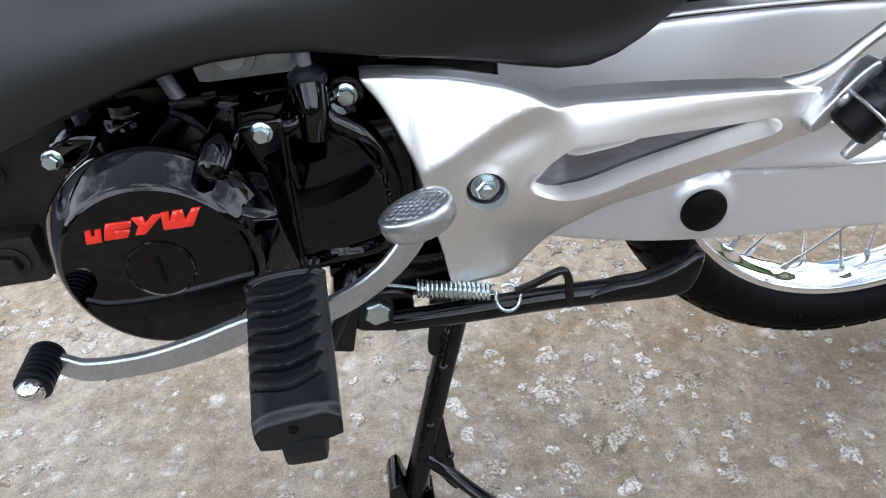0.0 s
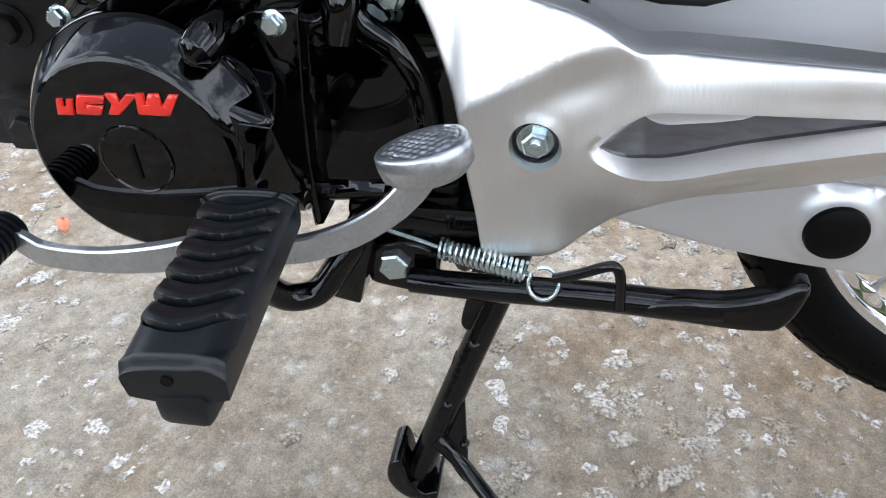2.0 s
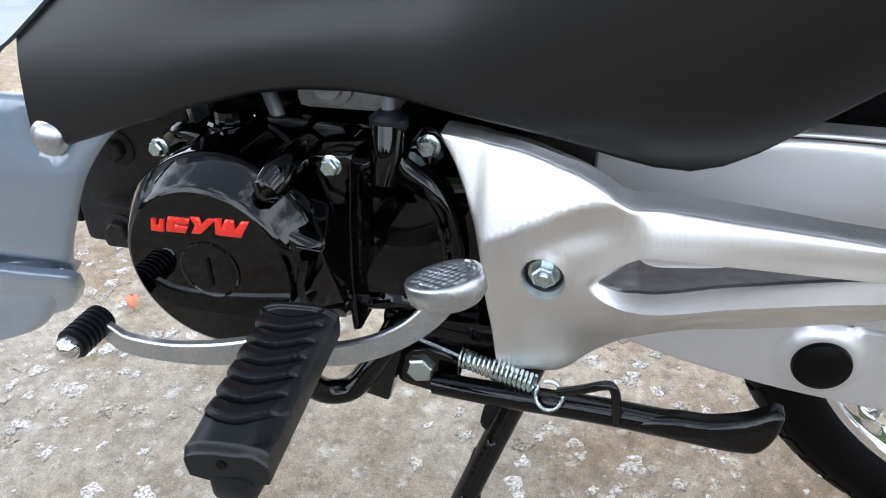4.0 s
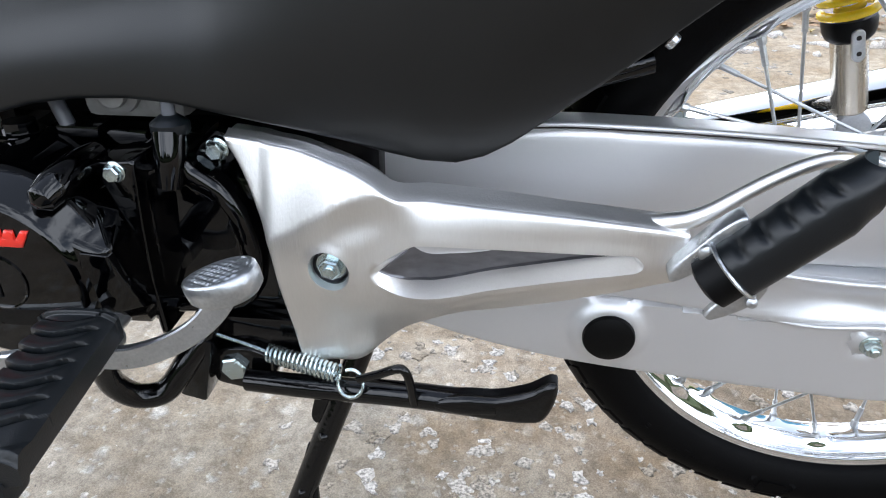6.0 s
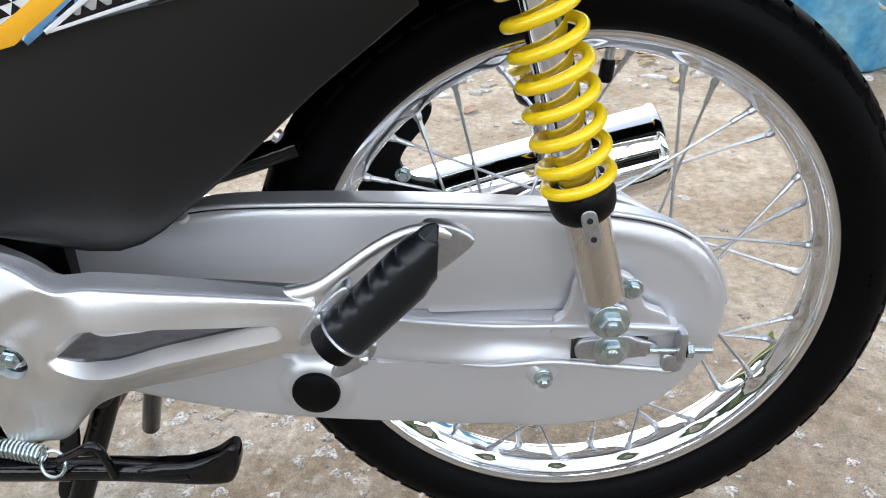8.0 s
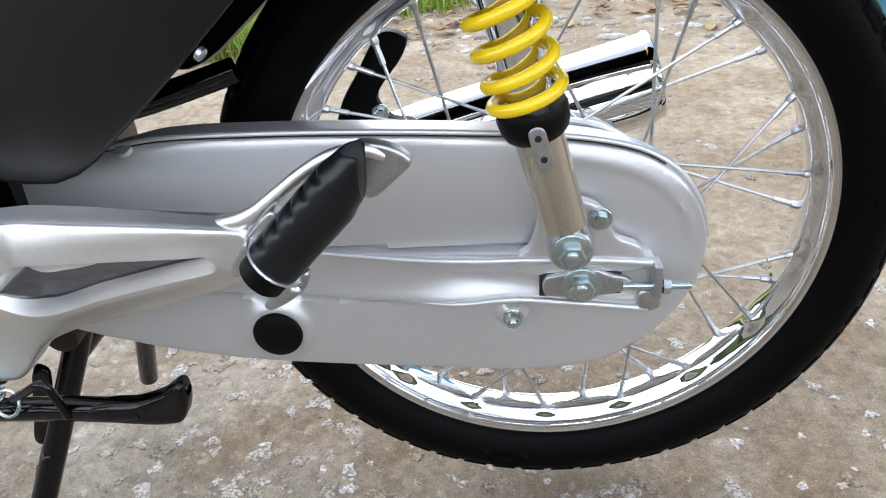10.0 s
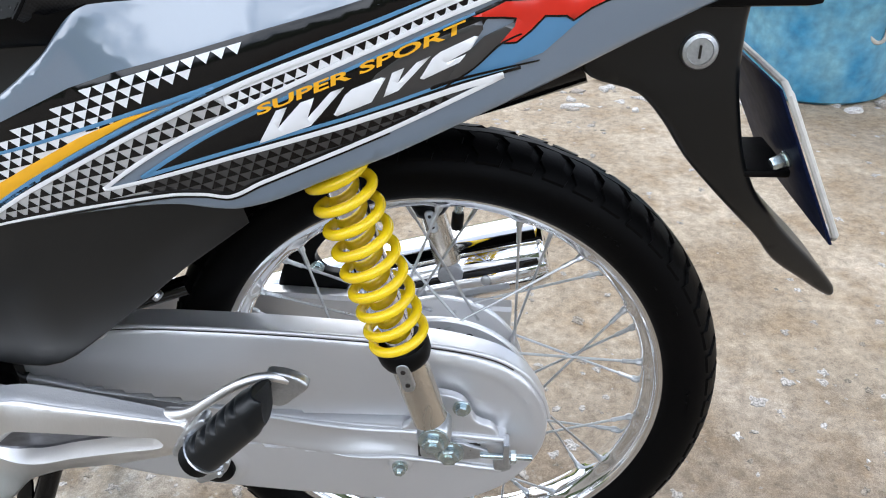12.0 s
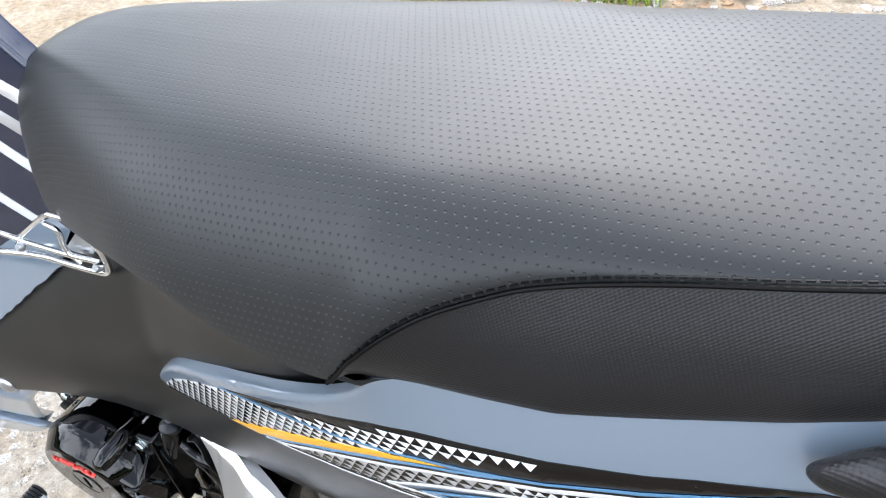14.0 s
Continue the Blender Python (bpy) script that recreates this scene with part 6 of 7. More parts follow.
# ---- blue-grey tail panel ----
top_edge = [(-0.479, 0.497), (-0.474, 0.508), (-0.452, 0.533), (-0.430, 0.549), (-0.388, 0.569), (-0.306, 0.608), (-0.262, 0.632), (-0.228, 0.656), (-0.212, 0.673), (-0.201, 0.684), (-0.190, 0.688), (-0.133, 0.7025), (-0.062, 0.722), (-0.010, 0.738), (0.040, 0.753), (0.090, 0.771), (0.150, 0.783), (0.215, 0.790), (0.245, 0.775)]
low_edge = [(0.215, 0.735), (0.174, 0.724), (0.163, 0.7165), (0.176, 0.700), (0.197, 0.687), (0.199, 0.681), (0.172, 0.672), (0.120, 0.651), (0.069, 0.629), (0.013, 0.606), (-0.025, 0.590), (-0.064, 0.576), (-0.097, 0.563), (-0.125, 0.5555), (-0.142, 0.556), (-0.165, 0.559), (-0.200, 0.556), (-0.295, 0.538), (-0.38, 0.517), (-0.434, 0.502), (-0.470, 0.494)]
# the rim under the seat lies a little lower where the panel leans back
top_edge = [(x, z - 0.005 * float(np.interp(x, [-0.20, -0.12, 0.15, 0.22], [0, 1, 1, 0]))) for x, z in top_edge]
panel_line = top_edge + low_edge


def panel_y(x, z):
    mid = np.interp(x, [-0.48, -0.2, 0.0, 0.2], [0.51, 0.60, 0.66, 0.72])
    return np.interp(x, [-0.48, -0.44, -0.4, -0.35, -0.3, -0.25, -0.2, -0.15, -0.1, -0.05, 0, 0.035, 0.07, 0.12, 0.17, 0.25],
                     [-0.1245, -0.1320, -0.139, -0.1475, -0.155, -0.161, -0.165, -0.1665, -0.166, -0.161, -0.1525, -0.145, -0.136, -0.122, -0.108, -0.085]) + (0.30 * np.clip(z - mid - 0.032, 0, 1) + 1.6 * np.clip(z - mid - 0.032, 0, 1) ** 2) * smoothstep(-0.25, -0.13, x) + 0.12 * np.clip(mid - 0.02 - z, 0, 1)


panel = part("tail_panel", sheet("tail_panel", panel_line, panel_y, BODY, r=0.004, depth=0.012, step=0.007, smooth=4), bike, "glossy blue-grey tail panel with sports graphics")
far_panel = part("far_tail_panel", sheet("far_tail_panel", panel_line, lambda x, z: -panel_y(x, z) - 0.006, BODY, r=0.002, depth=0.006, step=0.02, smooth=3), bike)


# printed film: thin layers over the panel, each one a little prouder
def film(name, pts, mats, layer, smooth=0, label=""):
    me = sheet(name, pts, lambda x, z: panel_y(x, z) - 0.0005 - 0.00022 * layer, mats, r=0.0001, depth=0.0005, step=0.006, smooth=smooth, back=False)
    return part(name, me, panel, label)


def band(line, w0, w1):
    """A strip along a line, w0 wide at its start and w1 at its end."""
    L = curve_pts(line, 6)
    t = np.gradient(L, axis=0)
    nr = np.stack([-t[:, 1], t[:, 0]], 1) / np.linalg.norm(t, axis=1)[:, None]
    w = np.linspace(w0, w1, len(L))[:, None] / 2
    return np.concatenate([L + nr * w, (L - nr * w)[::-1]])


film("black_band", [(-0.3644, 0.5695), (-0.3021, 0.5985), (-0.2532, 0.6205), (-0.2143, 0.6375), (-0.1838, 0.6472), (-0.1385, 0.6585), (-0.0995, 0.6691), (-0.0628, 0.6782), (-0.0275, 0.6876), (0.0069, 0.6950), (0.0258, 0.6974), (0.0361, 0.6970), (0.0076, 0.6865), (-0.027, 0.6750),
                     (-0.0628, 0.6632), (-0.0926, 0.6525), (-0.1242, 0.6400), (-0.1572, 0.6295), (-0.1921, 0.6185), (-0.2294, 0.6070), (-0.2693, 0.5950), (-0.3009, 0.5868)], PRINT_BLACK, 0, label="black printed band")
left_grid = [(-0.4688, 0.4957), (-0.4636, 0.5037), (-0.4465, 0.5212), (-0.4243, 0.5366), (-0.4011, 0.5494), (-0.3659, 0.5670), (-0.3015, 0.5865), (-0.2699, 0.5945), (-0.2302, 0.6060), (-0.1927, 0.6178), (-0.1577, 0.6285), (-0.1837, 0.6192), (-0.2165, 0.6055), (-0.258, 0.5848), (-0.3108, 0.5565), (-0.3763, 0.5187), (-0.4188, 0.5081)]
up_tri = [(-0.3001, 0.5872), (-0.2722, 0.6027), (-0.2506, 0.6136), (-0.2256, 0.6250), (-0.2065, 0.6341), (-0.1839, 0.6464), (-0.1629, 0.6525), (-0.1385, 0.6585), (-0.1188, 0.6631), (-0.092, 0.6698), (-0.0995, 0.6655), (-0.1189, 0.6573), (-0.1392, 0.6471), (-0.1602, 0.6384), (-0.1734, 0.6314), (-0.1919, 0.6208), (-0.2148, 0.6138), (-0.239, 0.6052), (-0.2693, 0.5959)]
mid_left = [(-0.3119, 0.5373), (-0.2926, 0.5487), (-0.2627, 0.5663), (-0.2201, 0.5883), (-0.186, 0.6055), (-0.1589, 0.6180), (-0.1332, 0.6290), (-0.1200, 0.6343), (-0.1190, 0.6230), (-0.1346, 0.6159), (-0.1609, 0.6029), (-0.1893, 0.5860), (-0.2080, 0.5722), (-0.1823, 0.5770), (-0.1760, 0.5700), (-0.1934, 0.5668), (-0.2171, 0.5610), (-0.2677, 0.5490)]
mid_right = [(-0.1200, 0.6343), (-0.1007, 0.6426), (-0.0629, 0.6562), (-0.0268, 0.6685), (0.008, 0.6818), (0.0417, 0.6934), (0.072, 0.7005), (0.0682, 0.6937), (0.0426, 0.6865), (0.0085, 0.6747), (-0.0265, 0.6612), (-0.063, 0.6469), (-0.1015, 0.6306), (-0.1190, 0.6230)]
low_check = [(-0.1900, 0.5748), (-0.1824, 0.5764), (-0.1464, 0.5867), (-0.1039, 0.5982), (-0.0639, 0.6087), (-0.0254, 0.6192), (0.0119, 0.6299), (0.0339, 0.6364), (-0.0025, 0.6199), (-0.0252, 0.6102), (-0.0445, 0.6033), (-0.0643, 0.5960), (-0.1055, 0.5798), (-0.1276, 0.5691), (-0.1445, 0.5702), (-0.1662, 0.5698), (-0.1780, 0.5690)]
film("white_field", left_grid, PRINT_WHITE, 1, label="pale printed field of small triangles")
film("grey_field", mid_left, PRINT_SILVER, 1, label="grey printed field of small triangles")
film("white_field", mid_right, PRINT_WHITE, 1, label="white printed band of small triangles")
film("dark_field", low_check, PRINT_GREY, 1, label="dark printed field of small triangles")
film("black_field", [(-0.1830, 0.5793), (-0.1354, 0.6092), (-0.1019, 0.6250), (-0.0631, 0.6416), (-0.0264, 0.6562), (0.0089, 0.6700), (0.0262, 0.6764), (0.0403, 0.6819), (0.032, 0.6709), (0.0212, 0.6522), (0.0061, 0.6335), (-0.0255, 0.6250), (-0.0636, 0.6151), (-0.1033, 0.6044), (-0.1457, 0.5908)], PRINT_BLACK, 2, label="black printed field")
film("grey_wedge", [(-0.0308, 0.6440), (-0.0084, 0.6585), (0.0300, 0.6715), (0.0307, 0.6667), (0.0212, 0.6522), (0.0061, 0.6335), (-0.0255, 0.6260), (-0.0500, 0.6203)], PRINT_GREY, 3, label="dark grey printed wedge")
film("blue_fade", [(0.0125, 0.6351), (0.0313, 0.6603), (0.0556, 0.6690), (0.0777, 0.6877), (0.0972, 0.6971), (0.1092, 0.7069), (0.1382, 0.7196), (0.1277, 0.7031), (0.1061, 0.6884), (0.085, 0.6664), (0.0657, 0.6502), (0.0479, 0.6446)], PRINT_BLUE, 1, label="blue printed wedge")


def triangles(name, zone, mats, layer, size0, size1, height, skew=0.33, flip=False, label=""):
    """Rows of small triangles inside a zone, growing from one end to the other."""
    zone = np.array(zone)
    lo, hi = zone.min(0), zone.max(0)
    d = Vector((1, skew)).normalized()
    e = Vector((-d.y, d.x))
    tris = []
    for row in range(-30, 60):
        s = -0.05
        while s < hi[0] - lo[0] + 0.10:
            k = min(max(s / (hi[0] - lo[0]) / 1.05, 0.0), 1.0)
            w = size0 + (size1 - size0) * k
            p = Vector(lo) + d * s + e * (row * height) + d * (w / 2 if row % 2 else 0)
            a, b = (height * 0.97, 0.0) if flip else (0.0, height * 0.97)
            tri = [p + e * a, p + d * w * 0.98 + e * a, p + d * (w * 0.49) + e * b]
            tris.append([tuple(v) for v in (tri[::-1] if flip else tri)])
            s += w
    tris = np.array(tris)
    tris = tris[inside(zone, tris.mean(1))].reshape(-1, 2)
    ys = panel_y(tris[:, 0], tris[:, 1]) - 0.0006 - 0.00022 * layer
    verts = np.c_[tris[:, 0], ys, tris[:, 1]]
    faces = [(b, b + 1, b + 2) for b in range(0, len(verts), 3)]
    tagged(part(name, mesh_of(name, verts, faces, mats, smooth=False), panel, label), kind="stuff")


triangles("triangle_pattern", left_grid, PRINT_BLACK, 2, 0.0080, 0.0100, 0.0056, 0.265, label="small black printed triangles")
triangles("triangle_pattern", mid_left, PRINT_BLACK, 2, 0.0092, 0.0096, 0.0058, 0.26, label="small black printed triangles")
triangles("triangle_pattern", mid_right, PRINT_BLACK, 2, 0.0076, 0.0062, 0.0050, 0.355, True, label="small black printed triangles")
triangles("triangle_pattern", low_check, PRINT_BLACK, 2, 0.0092, 0.0070, 0.0052, 0.275, label="small black printed triangles")
triangles("triangle_pattern", up_tri, PRINT_WHITE, 2, 0.0098, 0.0098, 0.0058, 0.275, True, label="small white printed triangles")
film("amber_stripe", [(-0.3748, 0.5184), (-0.3106, 0.5571), (-0.2578, 0.5853), (-0.2163, 0.6065), (-0.1836, 0.6197), (-0.1611, 0.6260), (-0.1843, 0.6157), (-0.218, 0.5986), (-0.2603, 0.5756), (-0.2962, 0.5533), (-0.3397, 0.5269)], PRINT_YELLOW, 3, label="amber printed stripe")
film("blue_line", band([(-0.3679, 0.5685), (-0.3011, 0.5870), (-0.2696, 0.5948), (-0.2297, 0.6066), (-0.1923, 0.6183), (-0.1573, 0.6293), (-0.1242, 0.6400), (-0.0927, 0.6513), (-0.0628, 0.6622), (-0.0269, 0.6740), (0.0077, 0.6858), (0.0414, 0.6964), (0.0714, 0.7048)], 0.0016, 0.0042), PRINT_BLUE, 3)
film("blue_line", band([(-0.3330, 0.5287), (-0.2968, 0.5510), (-0.2609, 0.5729), (-0.2184, 0.5961), (-0.1847, 0.6128), (-0.1579, 0.6245), (-0.1244, 0.6384)], 0.0044, 0.0026), PRINT_BLUE, 4)
film("black_line", band([(-0.3240, 0.5315), (-0.2945, 0.5512), (-0.2616, 0.5707), (-0.2191, 0.5931), (-0.1852, 0.6101), (-0.1582, 0.6225), (-0.1326, 0.6333), (-0.1004, 0.6468), (-0.0629, 0.6600), (-0.0268, 0.6722), (0.0078, 0.6850), (0.0416, 0.6962)], 0.0030, 0.0022), PRINT_BLACK, 4)
film("white_line", band([(-0.3196, 0.5335), (-0.2919, 0.5503), (-0.2623, 0.5676), (-0.2198, 0.5895), (-0.1857, 0.6067), (-0.1586, 0.6194), (-0.133, 0.6304), (-0.1006, 0.6440), (-0.0629, 0.6574), (-0.0268, 0.6698), (0.0078, 0.6830), (0.0416, 0.6943), (0.0719, 0.7013)], 0.0026, 0.0036), PRINT_WHITE, 5)
film("white_line", band([(-0.2090, 0.5719), (-0.1893, 0.5855), (-0.161, 0.6024), (-0.1346, 0.6154), (-0.1015, 0.6301), (-0.063, 0.6464), (-0.0265, 0.6608), (0.0085, 0.6743), (0.0426, 0.6861), (0.0682, 0.6937)], 0.0026, 0.0030), PRINT_WHITE, 5)
film("blue_line", band([(-0.1816, 0.5807), (-0.1622, 0.5930), (-0.1353, 0.6085), (-0.1019, 0.6244), (-0.0631, 0.6409), (-0.0264, 0.6555), (0.0089, 0.6692), (0.0261, 0.6757)], 0.0028, 0.0014), PRINT_BLUE, 5)
film("black_line", band([(-0.1880, 0.5762), (-0.1810, 0.5792), (-0.1458, 0.5901), (-0.1035, 0.6024), (-0.0637, 0.6127), (-0.0254, 0.6232), (0.0116, 0.6340), (0.0530, 0.6425)], 0.0020, 0.0020), PRINT_BLACK, 4)
film("white_line", band([(-0.2091, 0.5713), (-0.182, 0.5779), (-0.1461, 0.5880), (-0.1037, 0.6001), (-0.0638, 0.6104), (-0.0254, 0.6209), (0.0118, 0.6315), (0.043, 0.6388)], 0.0022, 0.0040), PRINT_WHITE, 5)
film("blue_line", band([(-0.1816, 0.5811), (-0.1456, 0.5922), (-0.1033, 0.6046), (-0.0637, 0.6148), (-0.0255, 0.6253), (0.0115, 0.6363), (0.0500, 0.6440)], 0.0026, 0.0018), PRINT_BLUE, 5)
film("black_line", band([(0.0000, 0.6340), (0.0150, 0.6380), (0.0400, 0.6425), (0.0640, 0.6460)], 0.0022, 0.0010), PRINT_BLACK, 6)
film("black_line", band([(-0.3150, 0.5366), (-0.2677, 0.5492), (-0.2171, 0.5612), (-0.1662, 0.5700), (-0.1446, 0.5706), (-0.1278, 0.5691), (-0.1055, 0.5794), (-0.0643, 0.5958), (-0.0445, 0.6034), (-0.0025, 0.6206)], 0.0022, 0.0020), PRINT_BLACK, 4)
film("white_line", band([(-0.3173, 0.5340), (-0.2681, 0.5472), (-0.2174, 0.5591), (-0.1664, 0.5682), (-0.1446, 0.5687), (-0.1278, 0.5670), (-0.1057, 0.5772), (-0.0643, 0.5936), (-0.0445, 0.6014), (-0.0252, 0.6089), (-0.0025, 0.6186), (0.043, 0.6383)], 0.0018, 0.0030), PRINT_WHITE, 5)
film("black_line", band([(-0.2600, 0.5468), (-0.2174, 0.5568), (-0.1664, 0.5660), (-0.1446, 0.5666), (-0.1278, 0.5648), (-0.1057, 0.5750), (-0.0643, 0.5915), (-0.0252, 0.6068)], 0.0012, 0.0014), PRINT_BLACK, 4)
red_x = [(0.0246, 0.6738), (0.0348, 0.6774), (0.0432, 0.6812), (0.061, 0.6810), (0.0648, 0.6840), (0.0745, 0.6960), (0.0758, 0.6990), (0.087, 0.7042), (0.0927, 0.7053), (0.0955, 0.7088), (0.1072, 0.7113), (0.1084, 0.7055), (0.0992, 0.6958), (0.0896, 0.6907), (0.0804, 0.6826), (0.0772, 0.6805),
         (0.0933, 0.6806), (0.1181, 0.6829), (0.101, 0.6783), (0.0926, 0.6749), (0.0828, 0.6687), (0.0787, 0.6716), (0.0659, 0.6724), (0.058, 0.6646), (0.0497, 0.6584), (0.0406, 0.6583), (0.0486, 0.6671), (0.0498, 0.6720), (0.0425, 0.6730)]
red_loop = resample(np.array(red_x), 0.004)
red_t = np.roll(red_loop, -1, 0) - np.roll(red_loop, 1, 0)
red_n = np.stack([red_t[:, 1], -red_t[:, 0]], 1) / np.linalg.norm(red_t, axis=1)[:, None]
red_n = red_n if not inside(red_loop, red_loop + red_n * 0.0012).mean() > 0.5 else -red_n
film("red_cross_edge", red_loop + red_n * 0.0013, PRINT_BLACK, 4)
film("red_cross", red_x, PRINT_RED, 6, label="red slanted cross graphic")
film("grey_arm", [(0.0487, 0.6700), (0.057, 0.6640), (0.0407, 0.6579), (0.0256, 0.6450), (0.0061, 0.6330), (0.0177, 0.6502), (0.0311, 0.6625)], PRINT_GREY, 5, label="dark grey arm of the cross graphic")
film("arm_edge", band([(0.0560, 0.6640), (0.0407, 0.6575), (0.0256, 0.6446), (0.0061, 0.6328)], 0.0014, 0.0010), PRINT_BLACK, 6)
film("white_bar", [(0.1087, 0.7090), (0.1214, 0.7140), (0.1358, 0.7194), (0.1319, 0.7146), (0.1192, 0.7096), (0.1096, 0.7066)], PRINT_WHITE, 6)
film("white_bar_edge", [(0.1076, 0.7100), (0.1211, 0.7156), (0.1395, 0.7212), (0.1331, 0.7134), (0.1195, 0.7080), (0.1088, 0.7048)], PRINT_BLACK, 4)
# model name as plain white slanted blocks
NAME = [
    [(0, 0), (0.78, 0), (1, 1), (0.80, 1), (0.64, 0.35), (0.56, 1), (0.36, 1), (0.20, 0.35), (0.16, 1), (0, 1)],
    [(0, 0.10), (0.14, 0), (1, 0), (1, 0.72), (0.84, 0.82), (0.12, 0.82), (0, 0.70)],
    [(0.25, 0), (0.62, 0), (1.0, 0.82), (0.66, 0.82), (0.44, 0.34), (0.36, 0.82), (0.06, 0.82)],
    [(0, 0.10), (0.12, 0), (0.92, 0), (0.96, 0.22), (0.50, 0.26), (1, 0.34), (1, 0.72), (0.86, 0.82), (0.12, 0.82), (0, 0.70)],
]


def name_point(u, v):
    x0, z0 = -0.1042 + 0.1249 * u, 0.6040 + 0.0460 * u - 0.002 * math.sin(math.pi * u)
    return (x0 + v * (0.0130 - 0.001 * u), z0 + v * (0.0205 - 0.0022 * u))


for (a, b), shape in zip(((0.01, 0.34), (0.37, 0.56), (0.57, 0.76), (0.78, 0.99)), NAME):
    film("name_block", [name_point(a + (b - a) * u, v) for u, v in shape], PRINT_WHITE, 6, label="white slanted lettering block")


def words(text, u0, u1, height, mats, layer, slant):
    """Readable words, laid on the panel between two points."""
    cu = bpy.data.curves.new("words", "FONT")
    cu.body, cu.size, cu.resolution_u, cu.offset = text, 1.0, 3, 0.028
    tmp = new("words", cu)
    bpy.context.view_layer.update()
    me = bpy.data.meshes.new_from_object(tmp.evaluated_get(bpy.context.evaluated_depsgraph_get()))
    bpy.data.objects.remove(tmp)
    xs = [v.co.x for v in me.vertices]
    lo, wd = min(xs), max(xs) - min(xs)
    d = Vector(u1) - Vector(u0)
    n = Vector((-d.y, d.x)).normalized()
    for v in me.vertices:
        t, h = (v.co.x - lo) / wd, v.co.y / 0.72
        p = Vector(u0) + d * t + n * h * height + d.normalized() * h * height * slant
        v.co = (p.x, float(panel_y(p.x, p.y)) - 0.0006 - 0.00022 * layer, p.y)
    me.materials.clear()
    me.materials.append(mats)
    return me


part("lettering", words("SUPER SPORT", (-0.1009, 0.6225), (0.0205, 0.6668), 0.0056, PRINT_YELLOW, 9, 0.45), panel, "amber SUPER SPORT lettering")

# ---- seat ----
z_top = flow([-0.645, -0.635, -0.618, -0.595, -0.56, -0.51, -0.45, -0.40, -0.34, -0.28, -0.20, -0.12, -0.05, 0.02, 0.10, 0.18, 0.24], [0.672, 0.708, 0.732, 0.752, 0.767, 0.775, 0.777, 0.778, 0.780, 0.783, 0.789, 0.797, 0.803, 0.8075, 0.8225, 0.840, 0.842])
shoulder = flow([-0.645, -0.58, -0.50, -0.365, -0.254, -0.186, -0.142, -0.098, 0.0, 0.08, 0.24], [0.32, 0.39, 0.48, 0.63, 0.76, 0.81, 0.80, 0.76, 0.70, 0.64, 0.58])
seam_y = flow([-0.645, -0.635, -0.608, -0.555, -0.505, -0.45, -0.40, -0.36, -0.30, -0.23, -0.21, -0.19, -0.17, -0.15, -0.12, -0.06, 0.0, 0.08, 0.18, 0.24], [0.01, 0.035, 0.065, 0.092, 0.112, 0.132, 0.148, 0.157, 0.165, 0.169, 0.167, 0.160, 0.152, 0.144, 0.134, 0.126, 0.118, 0.105, 0.085, 0.07])
seam_z = flow([-0.645, -0.605, -0.552, -0.505, -0.45, -0.40, -0.36, -0.33, -0.297, -0.26, -0.23, -0.215, -0.20, -0.185, -0.17, -0.15, -0.12, -0.09, -0.06, 0.0, 0.04, 0.08, 0.13, 0.24], [0.620, 0.628, 0.642, 0.660, 0.678, 0.691, 0.692, 0.686, 0.680, 0.6775, 0.680, 0.701, 0.719, 0.733, 0.744, 0.754, 0.766, 0.776, 0.784, 0.796, 0.805, 0.818, 0.838, 0.845])
low_z = flow([-0.24, -0.20, -0.19, -0.133, -0.062, -0.010, 0.040, 0.090, 0.15, 0.24], [0.676, 0.682, 0.686, 0.699, 0.717, 0.733, 0.748, 0.765, 0.785, 0.80])


def seat_top_section(x):
    around = np.clip(x + np.linspace(-0.042, 0.042, 11) * float(smoothstep(-0.645, -0.58, x)), -0.645, 0.24)
    y, z, t = -float(seam_y(x)), float(seam_z(x)), float(np.mean([z_top(q) for q in around]))
    k = float(np.mean([shoulder(q) for q in around]))
    # the flank is calmer than the seam itself
    calm = float(np.mean([seam_z(q) for q in around]))
    z0, z = z, 0.35 * z + 0.65 * calm
    h = t - z
    # a nearly flat top that rolls over an even shoulder, steeper along the nose
    flat, q = 0.60 * k, 1.0 + 0.45 * float(smoothstep(-0.16, -0.42, x))
    pts = []
    for a in np.radians((90, 82, 73, 63, 53, 43, 33, 23, 13, 0)):
        w = math.sin(a)
        pts.append((y * (flat + (1 - flat) * w), z + h * math.cos(a) ** q * (1 if a < 1.57 else 0) + (z0 - z) * w ** 10))
    return pts + [(y * flat * 0.5, t + 0.0008), (0.0, t + 0.0012)]


def seat_side_section(x):
    y, z = -float(seam_y(x)), float(seam_z(x))
    yb, zb = float(panel_x(x)) + 0.012, float(low_z(x)) - 0.006
    return [(y, z), (y * 0.45 + yb * 0.55 - 0.004, z * 0.5 + zb * 0.5), (yb, zb), (yb + 0.02, zb - 0.004)]


